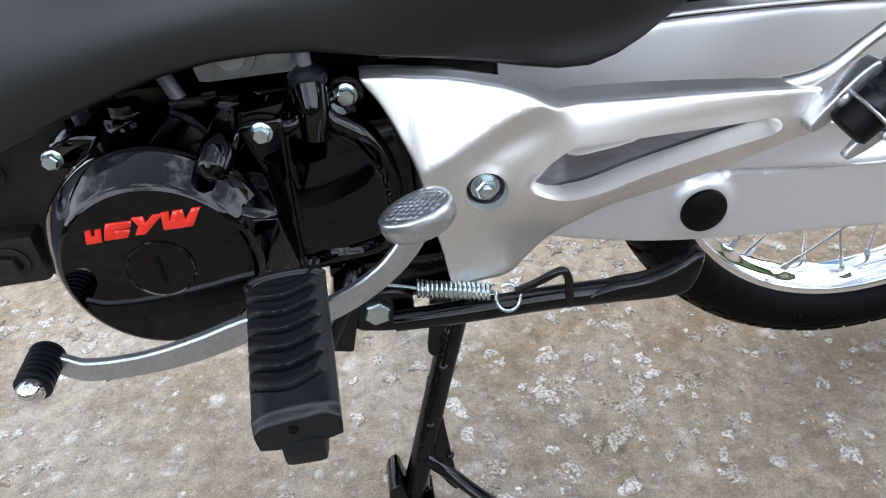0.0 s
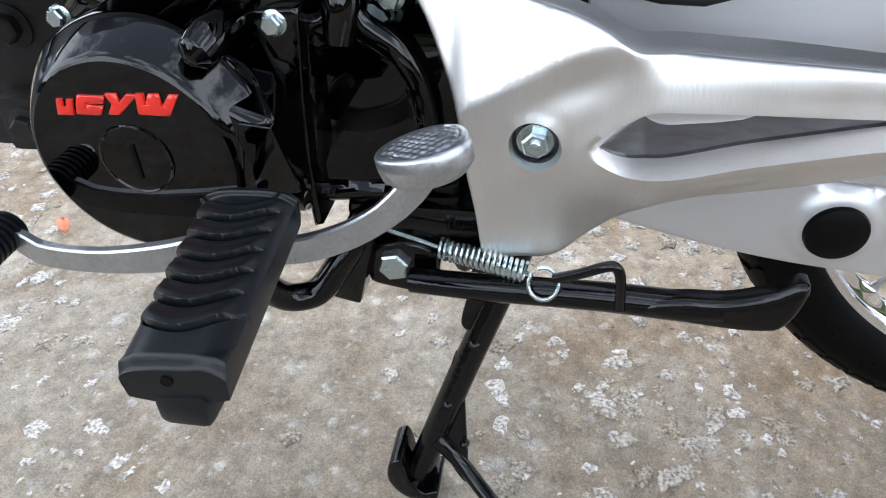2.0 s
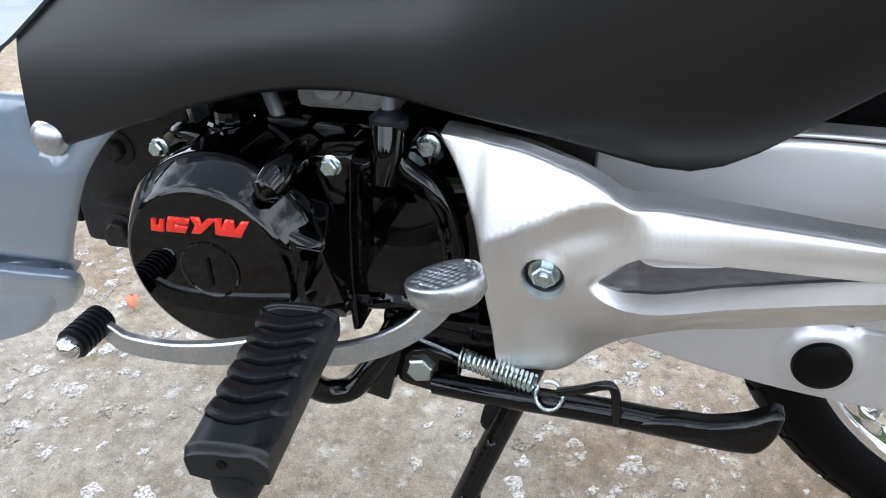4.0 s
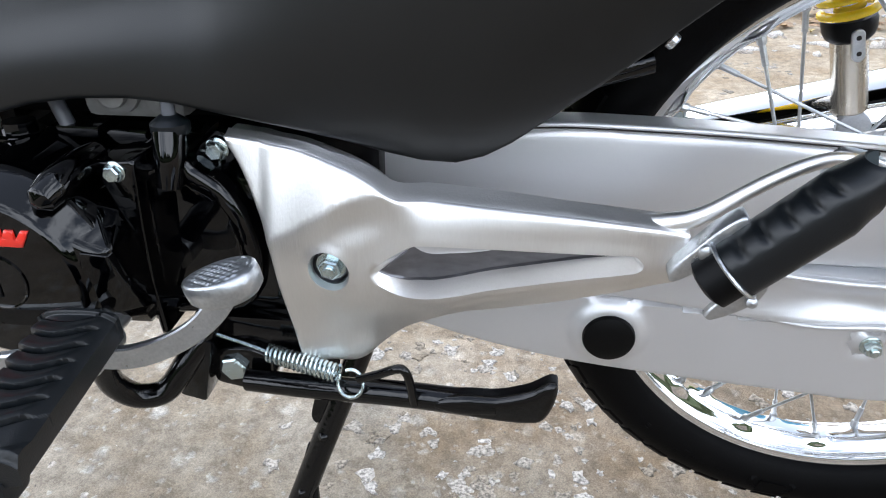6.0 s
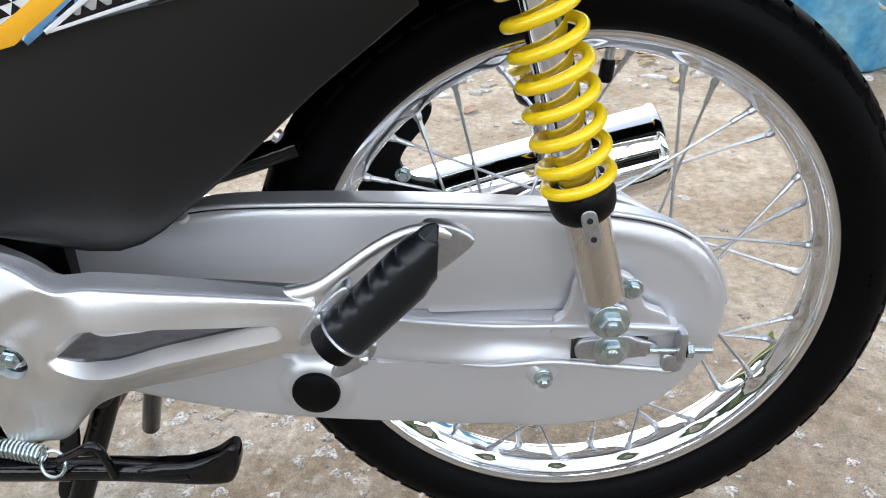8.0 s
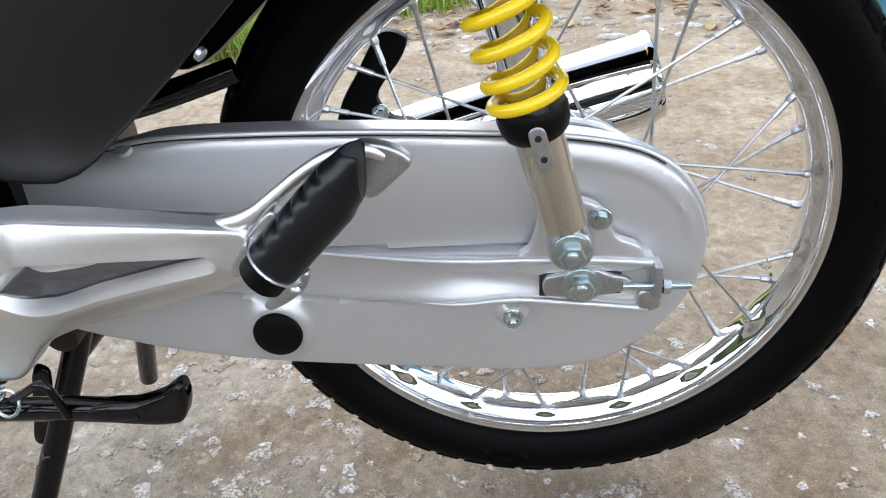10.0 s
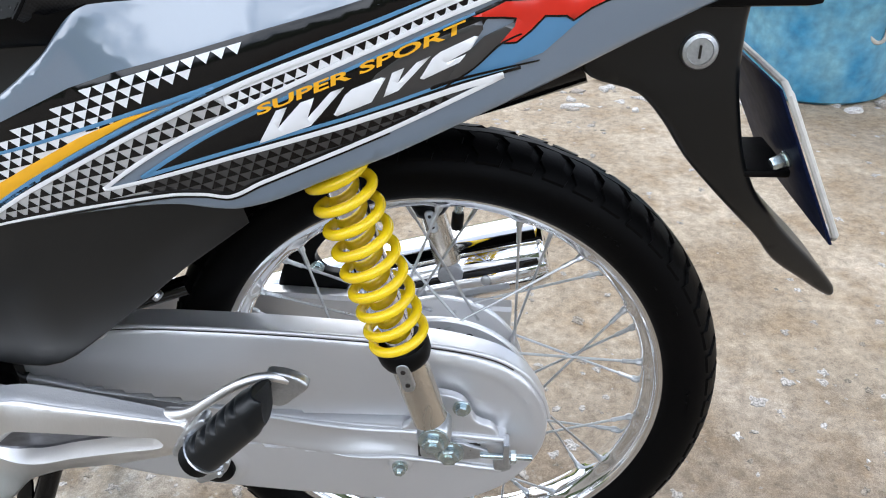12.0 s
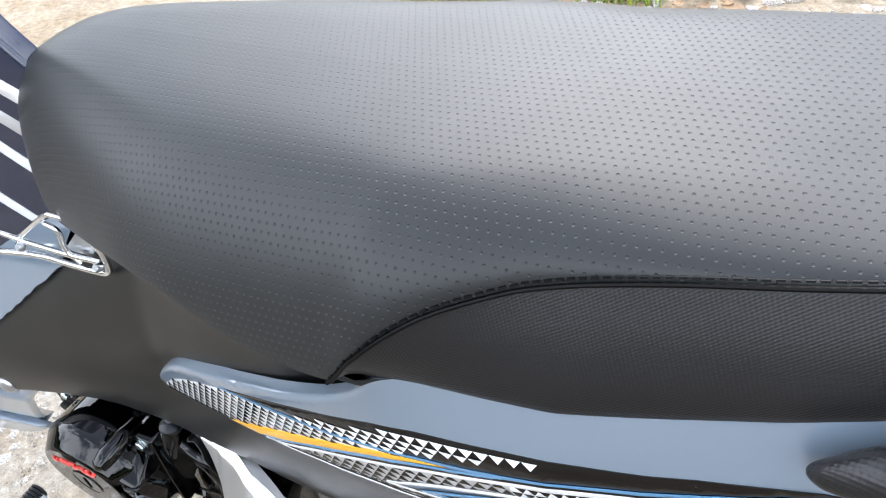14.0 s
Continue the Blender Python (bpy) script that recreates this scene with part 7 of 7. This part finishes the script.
seat_x = np.unique(np.r_[np.linspace(-0.645, -0.58, 18), np.linspace(-0.58, 0.24, 134)])
seat = part("seat", loft("seat", seat_x, seat_top_section, SEAT_TOP, n=3, uv=True, angle=60), bike, "black vinyl dual seat with pricked dots")
side_x = np.linspace(-0.2305, 0.24, 90)
part("seat_side", loft("seat_side", side_x, seat_side_section, SEAT_SIDE, n=5, uv=True, angle=60), seat, "woven-textured black vinyl side")
part("seat_base", loft("seat_base", np.linspace(-0.63, 0.22, 42), lambda x: [(-float(seam_y(x)) * 0.97, float(seam_z(x)) + 0.004 if x < -0.22 else float(low_z(x))), (-float(seam_y(x)) * 0.90, (float(seam_z(x)) if x < -0.22 else float(low_z(x))) - 0.02), (0, (float(seam_z(x)) if x < -0.22 else float(low_z(x))) - 0.03)], BLACK_PLASTIC, n=4), seat)
for s in (1, -1):
    line = [(x, -s * (float(seam_y(x)) + 0.0012), float(seam_z(x)) - 0.001) for x in np.linspace(-0.2295, 0.23, 60)]
    part("piping", tube("piping", line, 0.0014, BLACK_PLASTIC, n=8, smooth=2), seat)
stitch_mesh = []
for x in np.arange(-0.228, 0.20, 0.0052):
    x2 = x + 0.0034
    stitch_mesh.append(tube("stitches", [(x, -float(seam_y(x)) - 0.0003, float(seam_z(x)) + 0.0026), (x2, -float(seam_y(x2)) - 0.0003, float(seam_z(x2)) + 0.0026)], 0.0008, BLACK_PLASTIC, n=5, smooth=0))
tagged(part("stitches", merge("stitches", stitch_mesh), seat, "row of black seam stitches"), kind="stuff")

# ---- grab rail pad, tail lamp, number plate carrier ----
pad_line = [(0.014, -0.150, 0.715), (0.022, -0.153, 0.722), (0.045, -0.152, 0.734), (0.080, -0.147, 0.7465), (0.13, -0.140, 0.758), (0.19, -0.130, 0.771), (0.25, -0.112, 0.785)]


def pad_mesh():
    P = curve_pts(pad_line, 8)
    verts, faces, uvs = [], [], []
    n = 20
    run = np.r_[0, np.cumsum(np.linalg.norm(np.diff(P, axis=0), axis=1))]
    for i, p in enumerate(P):
        t = Vector(P[min(i + 1, len(P) - 1)] - P[max(i - 1, 0)]).normalized()
        side = Vector((0, -1, 0))
        side = (side - t * side.dot(t)).normalized()
        up = side.cross(t)
        up = up if up.z > 0 else -up
        k = min(1.0, (run[i] / 0.030) ** 0.5 if run[i] > 0 else 0.02)
        for j in range(n):
            a = 2 * math.pi * j / n
            verts.append(Vector(p) + (up * math.cos(a) * 0.0135 + side * math.sin(a) * 0.012) * k)
            uvs.append((run[i], a * 0.0125))
    for i in range(len(P) - 1):
        for j in range(n):
            q = (j + 1) % n
            faces.append((i * n + j, i * n + q, (i + 1) * n + q, (i + 1) * n + j))
    faces.append(tuple((len(P) - 1) * n + j for j in range(n)))
    return fix_normals(mesh_of("grab_pad", verts, faces, PAD_VINYL, uv=uvs))


pad = part("grab_rail_pad", pad_mesh(), bike, "padded black vinyl grab rail")
part("rail_mount", lathe("rail_mount", (0.118, -0.095, 0.768), (0, 0, 1), [(0, 0.014), (0.004, 0.016), (0.012, 0.014), (0.014, 0.010)], BLACK_PLASTIC, 20), pad)
part("rail_bolt", hex_bolt("rail_bolt", (0.118, -0.095, 0.782), (0, 0, 1), 0.007, 0.008, ZINC, washer=0.010), pad)
part("rail_bar", tube("rail_bar", [(0.118, -0.095, 0.775), (0.150, -0.115, 0.772), (0.18, -0.128, 0.770)], 0.009, BLACK_PLASTIC, n=14), pad)
lamp_line = [(0.164, 0.7160), (0.176, 0.7235), (0.205, 0.731), (0.260, 0.744), (0.262, 0.715), (0.215, 0.688), (0.198, 0.688), (0.178, 0.700)]


def lamp_y(x, z):
    return -0.092 + 0.55 * (x - 0.17)


lamp = part("tail_lamp", sheet("tail_lamp", lamp_line, lambda x, z: lamp_y(x, z) - 0.012, RED_LENS, r=0.006, depth=0.03, step=0.006, smooth=4), bike, "red tail lamp with a clear indicator lens")
part("indicator_lens", sheet("indicator_lens", [(0.186, 0.712), (0.215, 0.722), (0.262, 0.732), (0.262, 0.716), (0.214, 0.697), (0.192, 0.700)], lambda x, z: lamp_y(x, z) - 0.0165, CLEAR_LENS, r=0.004, depth=0.01, step=0.005), lamp, "clear patterned indicator lens")
part("lamp_screw", lathe("lamp_screw", (0.204, -0.092, 0.687), (0.4, -1, 0), [(0, 0.004), (0.002, 0.0035), (0.003, 0)], BLACK_PLASTIC, 12), lamp)
part("tail_inner", box("tail_inner", (0.05, -0.075, 0.66), (0.25, 0.075, 0.75), BLACK_PLASTIC, 0.01), bike)
carrier_line = [(0.100, 0.615), (0.140, 0.598), (0.160, 0.577), (0.181, 0.547), (0.205, 0.520), (0.228, 0.496), (0.253, 0.470), (0.274, 0.444), (0.300, 0.424), (0.332, 0.402), (0.337, 0.405), (0.333, 0.415), (0.305, 0.446), (0.283, 0.468), (0.262, 0.490), (0.246, 0.509), (0.236, 0.525), (0.226, 0.547), (0.216, 0.58), (0.209, 0.61), (0.206, 0.650), (0.205, 0.69), (0.10, 0.66)]


def carrier_y(x, z):
    return np.interp(z, [0.40, 0.44, 0.50, 0.60, 0.70], [-0.020, -0.030, -0.046, -0.060, -0.066])


carrier = part("plate_carrier", sheet("plate_carrier", carrier_line, carrier_y, PLASTIC, r=0.006, depth=0.06, step=0.008), bike, "black plastic rear mudguard and plate carrier")
part("seat_lock", merge("seat_lock", [lathe("seat_lock", (0.176, -0.0585, 0.6305), (0, -1, 0.08), [(0, 0.0128), (0.006, 0.0128), (0.008, 0.0118), (0.0085, 0.0090), (0.0078, 0.0085), (0.0078, 0)], STEEL, 32),
                                      box("seat_lock", (0.1752, -0.0672, 0.6262), (0.1768, -0.0660, 0.6352), DARK_CAST, 0.0003)]), carrier, "round steel seat lock")
pd = Vector((0.061, 0, -0.119)).normalized()
pn = Vector((-pd.z, 0, pd.x))
plate_m = Matrix((Vector((0, 1, 0)), pd, -pn)).transposed()
plate = part("number_plate", box("number_plate", (-0.083, -0.067, -0.0012), (0.083, 0.067, 0.0012), PLATE_BLUE, 0.001), carrier, "number plate seen from its dark blue back")
plate.matrix_basis = Matrix.Translation(Vector((0.2585, 0.0, 0.5505))) @ plate_m.to_4x4()
plate_rim = tube("plate_rim", [(sx * 0.083 * cx, sz * 0.067 * cz, 0) for sx, sz, cx, cz in ((-1, -1, 1, 0.9), (-1, 1, 1, 0.9), (-1, 1, 0.92, 1), (1, 1, 0.92, 1), (1, 1, 1, 0.9), (1, -1, 1, 0.9), (1, -1, 0.92, 1), (-1, -1, 0.92, 1))], 0.0026, PALE_PAINT, n=8, smooth=0, closed=True)
part("plate_rim", plate_rim, carrier, "pale worn rolled rim of the plate").matrix_basis = Matrix.Translation(Vector((0.2625, 0.0, 0.5528))) @ plate_m.to_4x4()
part("plate_stay", box("plate_stay", (0.225, -0.050, 0.530), (0.262, 0.02, 0.536), BLACK_PLASTIC, 0.002), carrier)
part("plate_bolt", hex_bolt("plate_bolt", (0.2585, -0.046, 0.5445), (-1, -0.1, -0.4), 0.005, 0.010, ZINC, washer=0.007), carrier)

# ---- front leg shield and luggage rack ----
shield_line = [(-0.66, 0.404), (-0.668, 0.4015), (-0.684, 0.392), (-0.702, 0.374), (-0.7252, 0.3413), (-0.7478, 0.304), (-0.7682, 0.2666), (-0.7893, 0.238), (-0.81, 0.2106), (-0.8329, 0.1932), (-0.8807, 0.1795), (-0.9455, 0.1982), (-0.9335, 0.3475), (-0.9, 0.415), (-0.84, 0.42), (-0.76, 0.415), (-0.7, 0.408)]


def shield_y(x, z):
    return -0.145 - 0.22 * np.clip(-0.70 - x, 0, 1) + 0.281 * np.clip(0.36 - z, 0, 1) + 0.20 * np.clip(z - 0.38, 0, 1) + 0.014 * np.exp(-(dist(np.array([(-0.96, 0.25), (-0.86, 0.28), (-0.76, 0.262), (-0.72, 0.24)]), np.c_[x, z], False) / 0.01) ** 2) * (z < 0.4) + 0.006 * (1 - smoothstep(0.011, 0.020, np.hypot(x + 0.729, z - 0.387)))


shield = part("leg_shield", sheet("leg_shield", shield_line, shield_y, BODY, r=0.005, depth=0.006, step=0.008, smooth=4), bike, "glossy blue-grey leg shield")
part("shield_screw", lathe("shield_screw", (-0.729, -0.1490, 0.387), (0.2, -1, 0.1), [(-0.004, 0.013), (0, 0.0125), (0.001, 0.010), (0.002, 0.0095), (0.004, 0.007), (0.0045, 0)], STEEL, 24), shield, "recessed crosshead screw")
part("lower_fairing", sheet("lower_fairing", [(-0.7899, 0.2716), (-0.76, 0.2641), (-0.7915, 0.2193), (-0.8177, 0.2081), (-0.8541, 0.2031), (-0.8993, 0.2094), (-0.8507, 0.2828), (-0.8241, 0.2778)], lambda x, z: -0.152 - 0.22 * np.clip(-0.70 - x, 0, 1) + 0.281 * np.clip(0.36 - z, 0, 1) + 0.30 * np.clip(0.265 - z, 0, 1), BODY, r=0.003, depth=0.010, step=0.007, smooth=3), shield, "separate lower fairing piece")


def tunnel_section(x):
    """The part of the cover's section above its slanting joint, a little proud."""
    c = curve_pts(cover_section(x), 12)
    zl = 0.577 + (x + 0.579) * 0.806
    k = int(np.argmax(c[:, 1] >= zl))
    d = c[k:] + np.array([-0.0035, 0.003])
    run = np.r_[0, np.cumsum(np.linalg.norm(np.diff(d, axis=0), axis=1))]
    t = np.linspace(0, run[-1], 24)
    e = np.c_[np.interp(t, run, d[:, 0]), np.interp(t, run, d[:, 1])]
    e[-1, 0] = 0.0
    return [tuple(e[0] + np.array([0.006, -0.001]))] + [tuple(p) for p in e]


part("tunnel_cover", loft("tunnel_cover", np.linspace(-0.84, -0.584, 30), tunnel_section, BODY, n=1), bike, "glossy blue-grey centre tunnel cover")
apron = part("front_apron", sheet("front_apron", [(-0.80, 0.50), (-0.70, 0.52), (-0.60, 0.55), (-0.575, 0.62), (-0.565, 0.72), (-0.590, 0.775), (-0.66, 0.90), (-0.74, 0.95), (-0.84, 0.90), (-0.86, 0.62)], lambda x, z: -0.05 + 0.35 * (x + 0.607) + 0.0 * z, NAVY, r=0.006, depth=0.02, step=0.012), bike, "dark blue front apron with white stripes")

# luggage rack of bent chrome wire over the footwell
rack = part("luggage_rack", tube("luggage_rack", [(-0.640, -0.112, 0.592), (-0.606, -0.100, 0.588), (-0.560, -0.100, 0.592), (-0.515, -0.100, 0.597), (-0.507, -0.100, 0.603), (-0.503, -0.100, 0.625), (-0.508, -0.100, 0.640)], 0.0030, CHROME, n=12), bike, "small chrome wire luggage rack")
part("rack_wire", tube("rack_wire", [(-0.640, -0.100, 0.604), (-0.600, -0.100, 0.6035), (-0.552, -0.100, 0.606), (-0.512, -0.100, 0.611)], 0.0026, CHROME, n=10), rack)
part("rack_wire", tube("rack_wire", [(-0.622, -0.100, 0.596), (-0.606, -0.100, 0.612), (-0.566, -0.100, 0.642), (-0.549, -0.100, 0.653), (-0.540, -0.100, 0.654), (-0.508, -0.100, 0.655), (-0.492, -0.100, 0.648)], 0.0024, CHROME, n=10), rack)
part("rack_wire", tube("rack_wire", [(-0.560, -0.100, 0.640), (-0.548, -0.100, 0.636), (-0.552, -0.100, 0.612), (-0.540, -0.100, 0.600)], 0.0024, CHROME, n=10), rack)
part("rack_plate", sheet("rack_plate", [(-0.562, 0.606), (-0.528, 0.640), (-0.502, 0.640), (-0.530, 0.606)], lambda x, z: -0.094 + 0.1 * (z - 0.62), STEEL, r=0.001, depth=0.002, step=0.01, smooth=0), rack, "small flat steel plate")
for p in ((-0.612, -0.102, 0.598), (-0.512, -0.102, 0.608)):
    part("rack_screw", lathe("rack_screw", p, (0, -1, 0.6), [(0, 0.0045), (0.004, 0.0042), (0.006, 0.003), (0.006, 0)], STEEL, 14), rack)
for q, m in (([(-0.602, 0.739), (-0.609, 0.727), (-0.56, 0.680), (-0.55, 0.690)], PRINT_WHITE), ([(-0.617, 0.710), (-0.623, 0.699), (-0.57, 0.640), (-0.562, 0.652)], PRINT_SILVER),
             ([(-0.640, 0.688), (-0.647, 0.680), (-0.585, 0.598), (-0.575, 0.604)], PRINT_WHITE), ([(-0.678, 0.642), (-0.686, 0.634), (-0.64, 0.575), (-0.632, 0.580)], PRINT_WHITE)):
    part("apron_stripe", sheet("apron_stripe", q, lambda x, z: -0.0512 + 0.35 * (x + 0.607) + 0 * z, m, r=0.0003, depth=0.001, step=0.02, smooth=0), apron, "white printed stripe")

# ---- things on the ground ----
rnd = random.Random(11)


def blob(verts, faces, c, rx, ry, h, turn, n=7):
    """A low stone bedded in the ground."""
    b = len(verts)
    ca, sa = math.cos(turn), math.sin(turn)
    jit = [rnd.uniform(0.40, 1.3) for _ in range(n)]
    for k, (rr, hh) in enumerate(((1.05, -0.3), (0.95, 0.55), (0.62, 0.95))):
        for i in range(n):
            a = 2 * math.pi * i / n
            x, y = rx * rr * jit[i] * math.cos(a), ry * rr * jit[i] * math.sin(a)
            verts.append((c[0] + x * ca - y * sa, c[1] + x * sa + y * ca, c[2] + h * hh * rnd.uniform(0.75, 1.2)))
    verts.append((c[0], c[1], c[2] + h))
    for k in range(2):
        for i in range(n):
            j = (i + 1) % n
            faces.append((b + k * n + i, b + k * n + j, b + (k + 1) * n + j, b + (k + 1) * n + i))
    for i in range(n):
        faces.append((b + 2 * n + i, b + 2 * n + (i + 1) % n, b + 3 * n))


sv, sf = [], []
count = 0
while count < 6500:
    x, y = rnd.uniform(-1.5, 1.3), rnd.uniform(-0.35, 1.5)
    dense = 0.5 + 0.9 * noise.noise((x * 2.3, y * 2.3, 5))
    if rnd.random() > dense * (1.0 if y < 0.4 else 0.25) * (1.0 if x < 0.1 else 0.4):
        continue
    s = 0.0014 + 0.0100 * rnd.random() ** 3.6
    blob(sv, sf, (x, y, ground_height(x, y) - 0.0004), s * rnd.uniform(0.9, 1.6), s, min(s * rnd.uniform(0.10, 0.34), 0.0022), rnd.uniform(0, 6.3), 10 if s > 0.004 else 6)
    count += 1
stones = new("gravel_stones", mesh_of("gravel_stones", sv, sf, STONES, smooth=False))
tagged(stones, "pale stones bedded in the dusty ground", "gravel", kind="stuff")


def leaf(at, size, turn, mats, label, lift=0.002):
    n = 9
    verts, faces = [], []
    for i in range(n + 1):
        t = i / n
        w = size * 0.30 * math.sin(math.pi * t) ** 0.7 * (1 - 0.35 * t)
        z = lift + 0.006 * math.sin(math.pi * t) + 0.004 * t
        for s, dz in ((-1, 0.003), (0, 0), (1, 0.004)):
            verts.append((size * (t - 0.5), s * w, z + dz * (1 if s else 0)))
    for i in range(n):
        for k in range(2):
            b = i * 3 + k
            faces.append((b, b + 3, b + 4, b + 1))
    N = len(verts)
    verts += [(x, y, z - 0.0006) for x, y, z in verts]
    faces += [tuple(v + N for v in f[::-1]) for f in faces]
    ob = new("fallen_leaf", mesh_of("fallen_leaf", verts, faces, mats))
    ob.matrix_basis = Matrix.Translation((at[0], at[1], ground_height(*at))) @ Matrix.Rotation(turn, 4, "Z")
    tagged(ob, label, "leaf", group="fallen leaves")


leaf((-0.985, 0.165), 0.030, 2.2, LEAF_ORANGE, "small orange leaf lying on the ground")
for i in range(20):
    x, y = rnd.uniform(-1.9, 1.2), rnd.uniform(1.35, 2.3)
    m = rnd.choice([LEAF_DRY, LEAF_DRY, LEAF_YELLOW])
    leaf((x, y), rnd.uniform(0.04, 0.085), rnd.uniform(0, 6.3), m, "dry brown leaf lying on the ground" if m is LEAF_DRY else "yellow leaf lying on the ground")

rv, rf = [], []
for i in range(900):
    x, y = rnd.uniform(-2.6, 2.2), 1.55 + abs(rnd.gauss(0.25, 0.35))
    s = 0.005 + 0.022 * rnd.random() ** 2
    blob(rv, rf, (x, y, ground_height(x, y)), s * rnd.uniform(0.8, 1.7), s, s * rnd.uniform(0.25, 0.6), rnd.uniform(0, 6.3), 6)
tagged(new("rubble", mesh_of("rubble", rv, rf, RUBBLE, smooth=False)), "broken stones and rubble along the yard's edge", "rubble", kind="stuff")

gvv, gff = [], []
for i in range(2900):
    cx = rnd.uniform(-4.2, 3.2)
    cy = 1.60 + 0.10 * float(smoothstep(-1.4, -0.4, cx)) + 0.55 * float(smoothstep(-0.5, 0.1, cx)) + 0.12 * noise.noise((cx * 1.3, 4, 1)) + abs(rnd.gauss(0.0, 0.42))
    if noise.noise((cx * 1.7, cy * 1.7, 9)) < (-0.30 if cx < -0.15 else 0.02):
        continue
    for k in range(16):
        x, y = cx + rnd.gauss(0, 0.03), cy + rnd.gauss(0, 0.03)
        h, a, lean = rnd.uniform(0.03, 0.10), rnd.uniform(0, 6.3), rnd.uniform(0.1, 0.8)
        w = rnd.uniform(0.0015, 0.004)
        ux, uy = math.cos(a), math.sin(a)
        b = len(gvv)
        z = ground_height(x, y)
        gvv += [(x - uy * w, y + ux * w, z), (x + uy * w, y - ux * w, z), (x + ux * h * lean * 0.4 - uy * w * 0.8, y + uy * h * lean * 0.4 + ux * w * 0.8, z + h * 0.6),
                (x + ux * h * lean * 0.4 + uy * w * 0.8, y + uy * h * lean * 0.4 - ux * w * 0.8, z + h * 0.6), (x + ux * h * lean, y + uy * h * lean, z + h)]
        gff += [(b, b + 1, b + 3, b + 2), (b + 2, b + 3, b + 4)]
tagged(new("grass", mesh_of("grass", gvv, gff, GRASS, smooth=False)), "short green grass along the yard's edge", "grass", kind="stuff")

# dry leaves strewn in the grass and rubble
lv, lf = [], []
for i in range(420):
    x = rnd.uniform(-2.6, 1.3)
    y = 1.56 + 0.10 * float(smoothstep(-1.4, -0.4, x)) + 0.14 * float(smoothstep(-0.5, 0.1, x)) + abs(rnd.gauss(0, 0.28))
    size, a, lift = rnd.uniform(0.022, 0.060), rnd.uniform(0, 6.3), rnd.uniform(0.004, 0.022)
    wide, curl, b = rnd.uniform(0.22, 0.42), rnd.uniform(-0.15, 0.45), len(lv)
    for j in range(6):
        t = j / 5
        w = wide * size * math.sin(math.pi * min(max(t, 0.04), 0.97)) ** 0.7
        for k in (-1, 0, 1):
            u, v = size * (t - 0.5), k * w
            lv.append((x + u * math.cos(a) - v * math.sin(a), y + u * math.sin(a) + v * math.cos(a), ground_height(x, y) + lift + size * curl * (abs(k) * 0.35 + (t - 0.5) ** 2)))
    for j in range(5):
        for k in range(2):
            q = b + j * 3 + k
            lf.append((q, q + 3, q + 4, q + 1))
tagged(new("leaf_litter", mesh_of("leaf_litter", lv, lf, LITTER)), "dry brown leaves strewn along the grass edge", "leaf litter", kind="stuff")

# blue plastic barrel at the edge of the yard
barrel = thing("barrel", (1.065, 1.85, 0), "faded blue plastic barrel standing in the yard", "barrel")
bprof = [(0.0, 0.0), (0.0, 0.255), (0.012, 0.275), (0.05, 0.283), (0.10, 0.287), (0.20, 0.292), (0.30, 0.296), (0.315, 0.304), (0.335, 0.304), (0.35, 0.296), (0.55, 0.296), (0.565, 0.304), (0.585, 0.304), (0.60, 0.296), (0.80, 0.285), (0.86, 0.275), (0.88, 0.262), (0.87, 0.24), (0.03, 0.24), (0.03, 0.0)]
part("drum", lathe("drum", (1.065, 1.85, ground_height(1.065, 1.85) - 0.003), (0, 0, 1), [(h, r * (0.86 + 0.12 * min(h, 0.5))) for h, r in bprof], BARREL, 64), barrel)
part("rope", tube("rope", [(1.065, 1.6, 0.349), (1.08, 1.6, 0.281), (1.092, 1.6, 0.242), (1.109, 1.6, 0.208), (1.13, 1.6, 0.192), (1.147, 1.6, 0.198), (1.15, 1.6, 0.233), (1.121, 1.6, 0.349)], [0.012, 0.011, 0.006, 0.006, 0.006, 0.006], ROPE, n=10), barrel, "pale looped rope")
# pale timber strip far behind
plank = thing("plank", (0.75, 2.35, 0), "pale weathered timber strip lying on the ground", "plank")
part("board", box("board", (0.20, 2.32, 0.0), (1.15, 2.38, 0.035), PALE_PAINT, 0.004), plank)

# a dark line of trees added all round, far off; taller, unseen behind the camera to darken reflections
tv, tf = [], []
rows = [(0.0, 0.0), (0.25, -0.4), (0.6, 0.3), (0.85, -0.3), (1.0, 0.5)]
for i in range(180):
    a = 2 * math.pi * i / 180
    near = 0.5 - 0.5 * math.sin(a)
    h = (2.0 + 1.7 * near ** 2) * (0.8 + (0.35 + 0.35 * near) * noise.noise((math.cos(a) * 3, math.sin(a) * 3, 2)) + 0.25 * noise.noise((math.cos(a) * 14, math.sin(a) * 14, 4)))
    for s, o in rows:
        r = 17 - 4 * near + o + 0.5 * noise.noise((i * 0.7, s * 6, 1))
        tv.append((math.cos(a) * r, math.sin(a) * r, -0.02 + h * s))
m = len(rows)
for i in range(180):
    j = (i + 1) % 180
    for k in range(m - 1):
        tf.append((i * m + k, j * m + k, j * m + k + 1, i * m + k + 1))
tagged(new("backdrop", mesh_of("backdrop", tv, tf, TREES)), "dark tree line added round the yard for reflections", "trees", kind="structure")
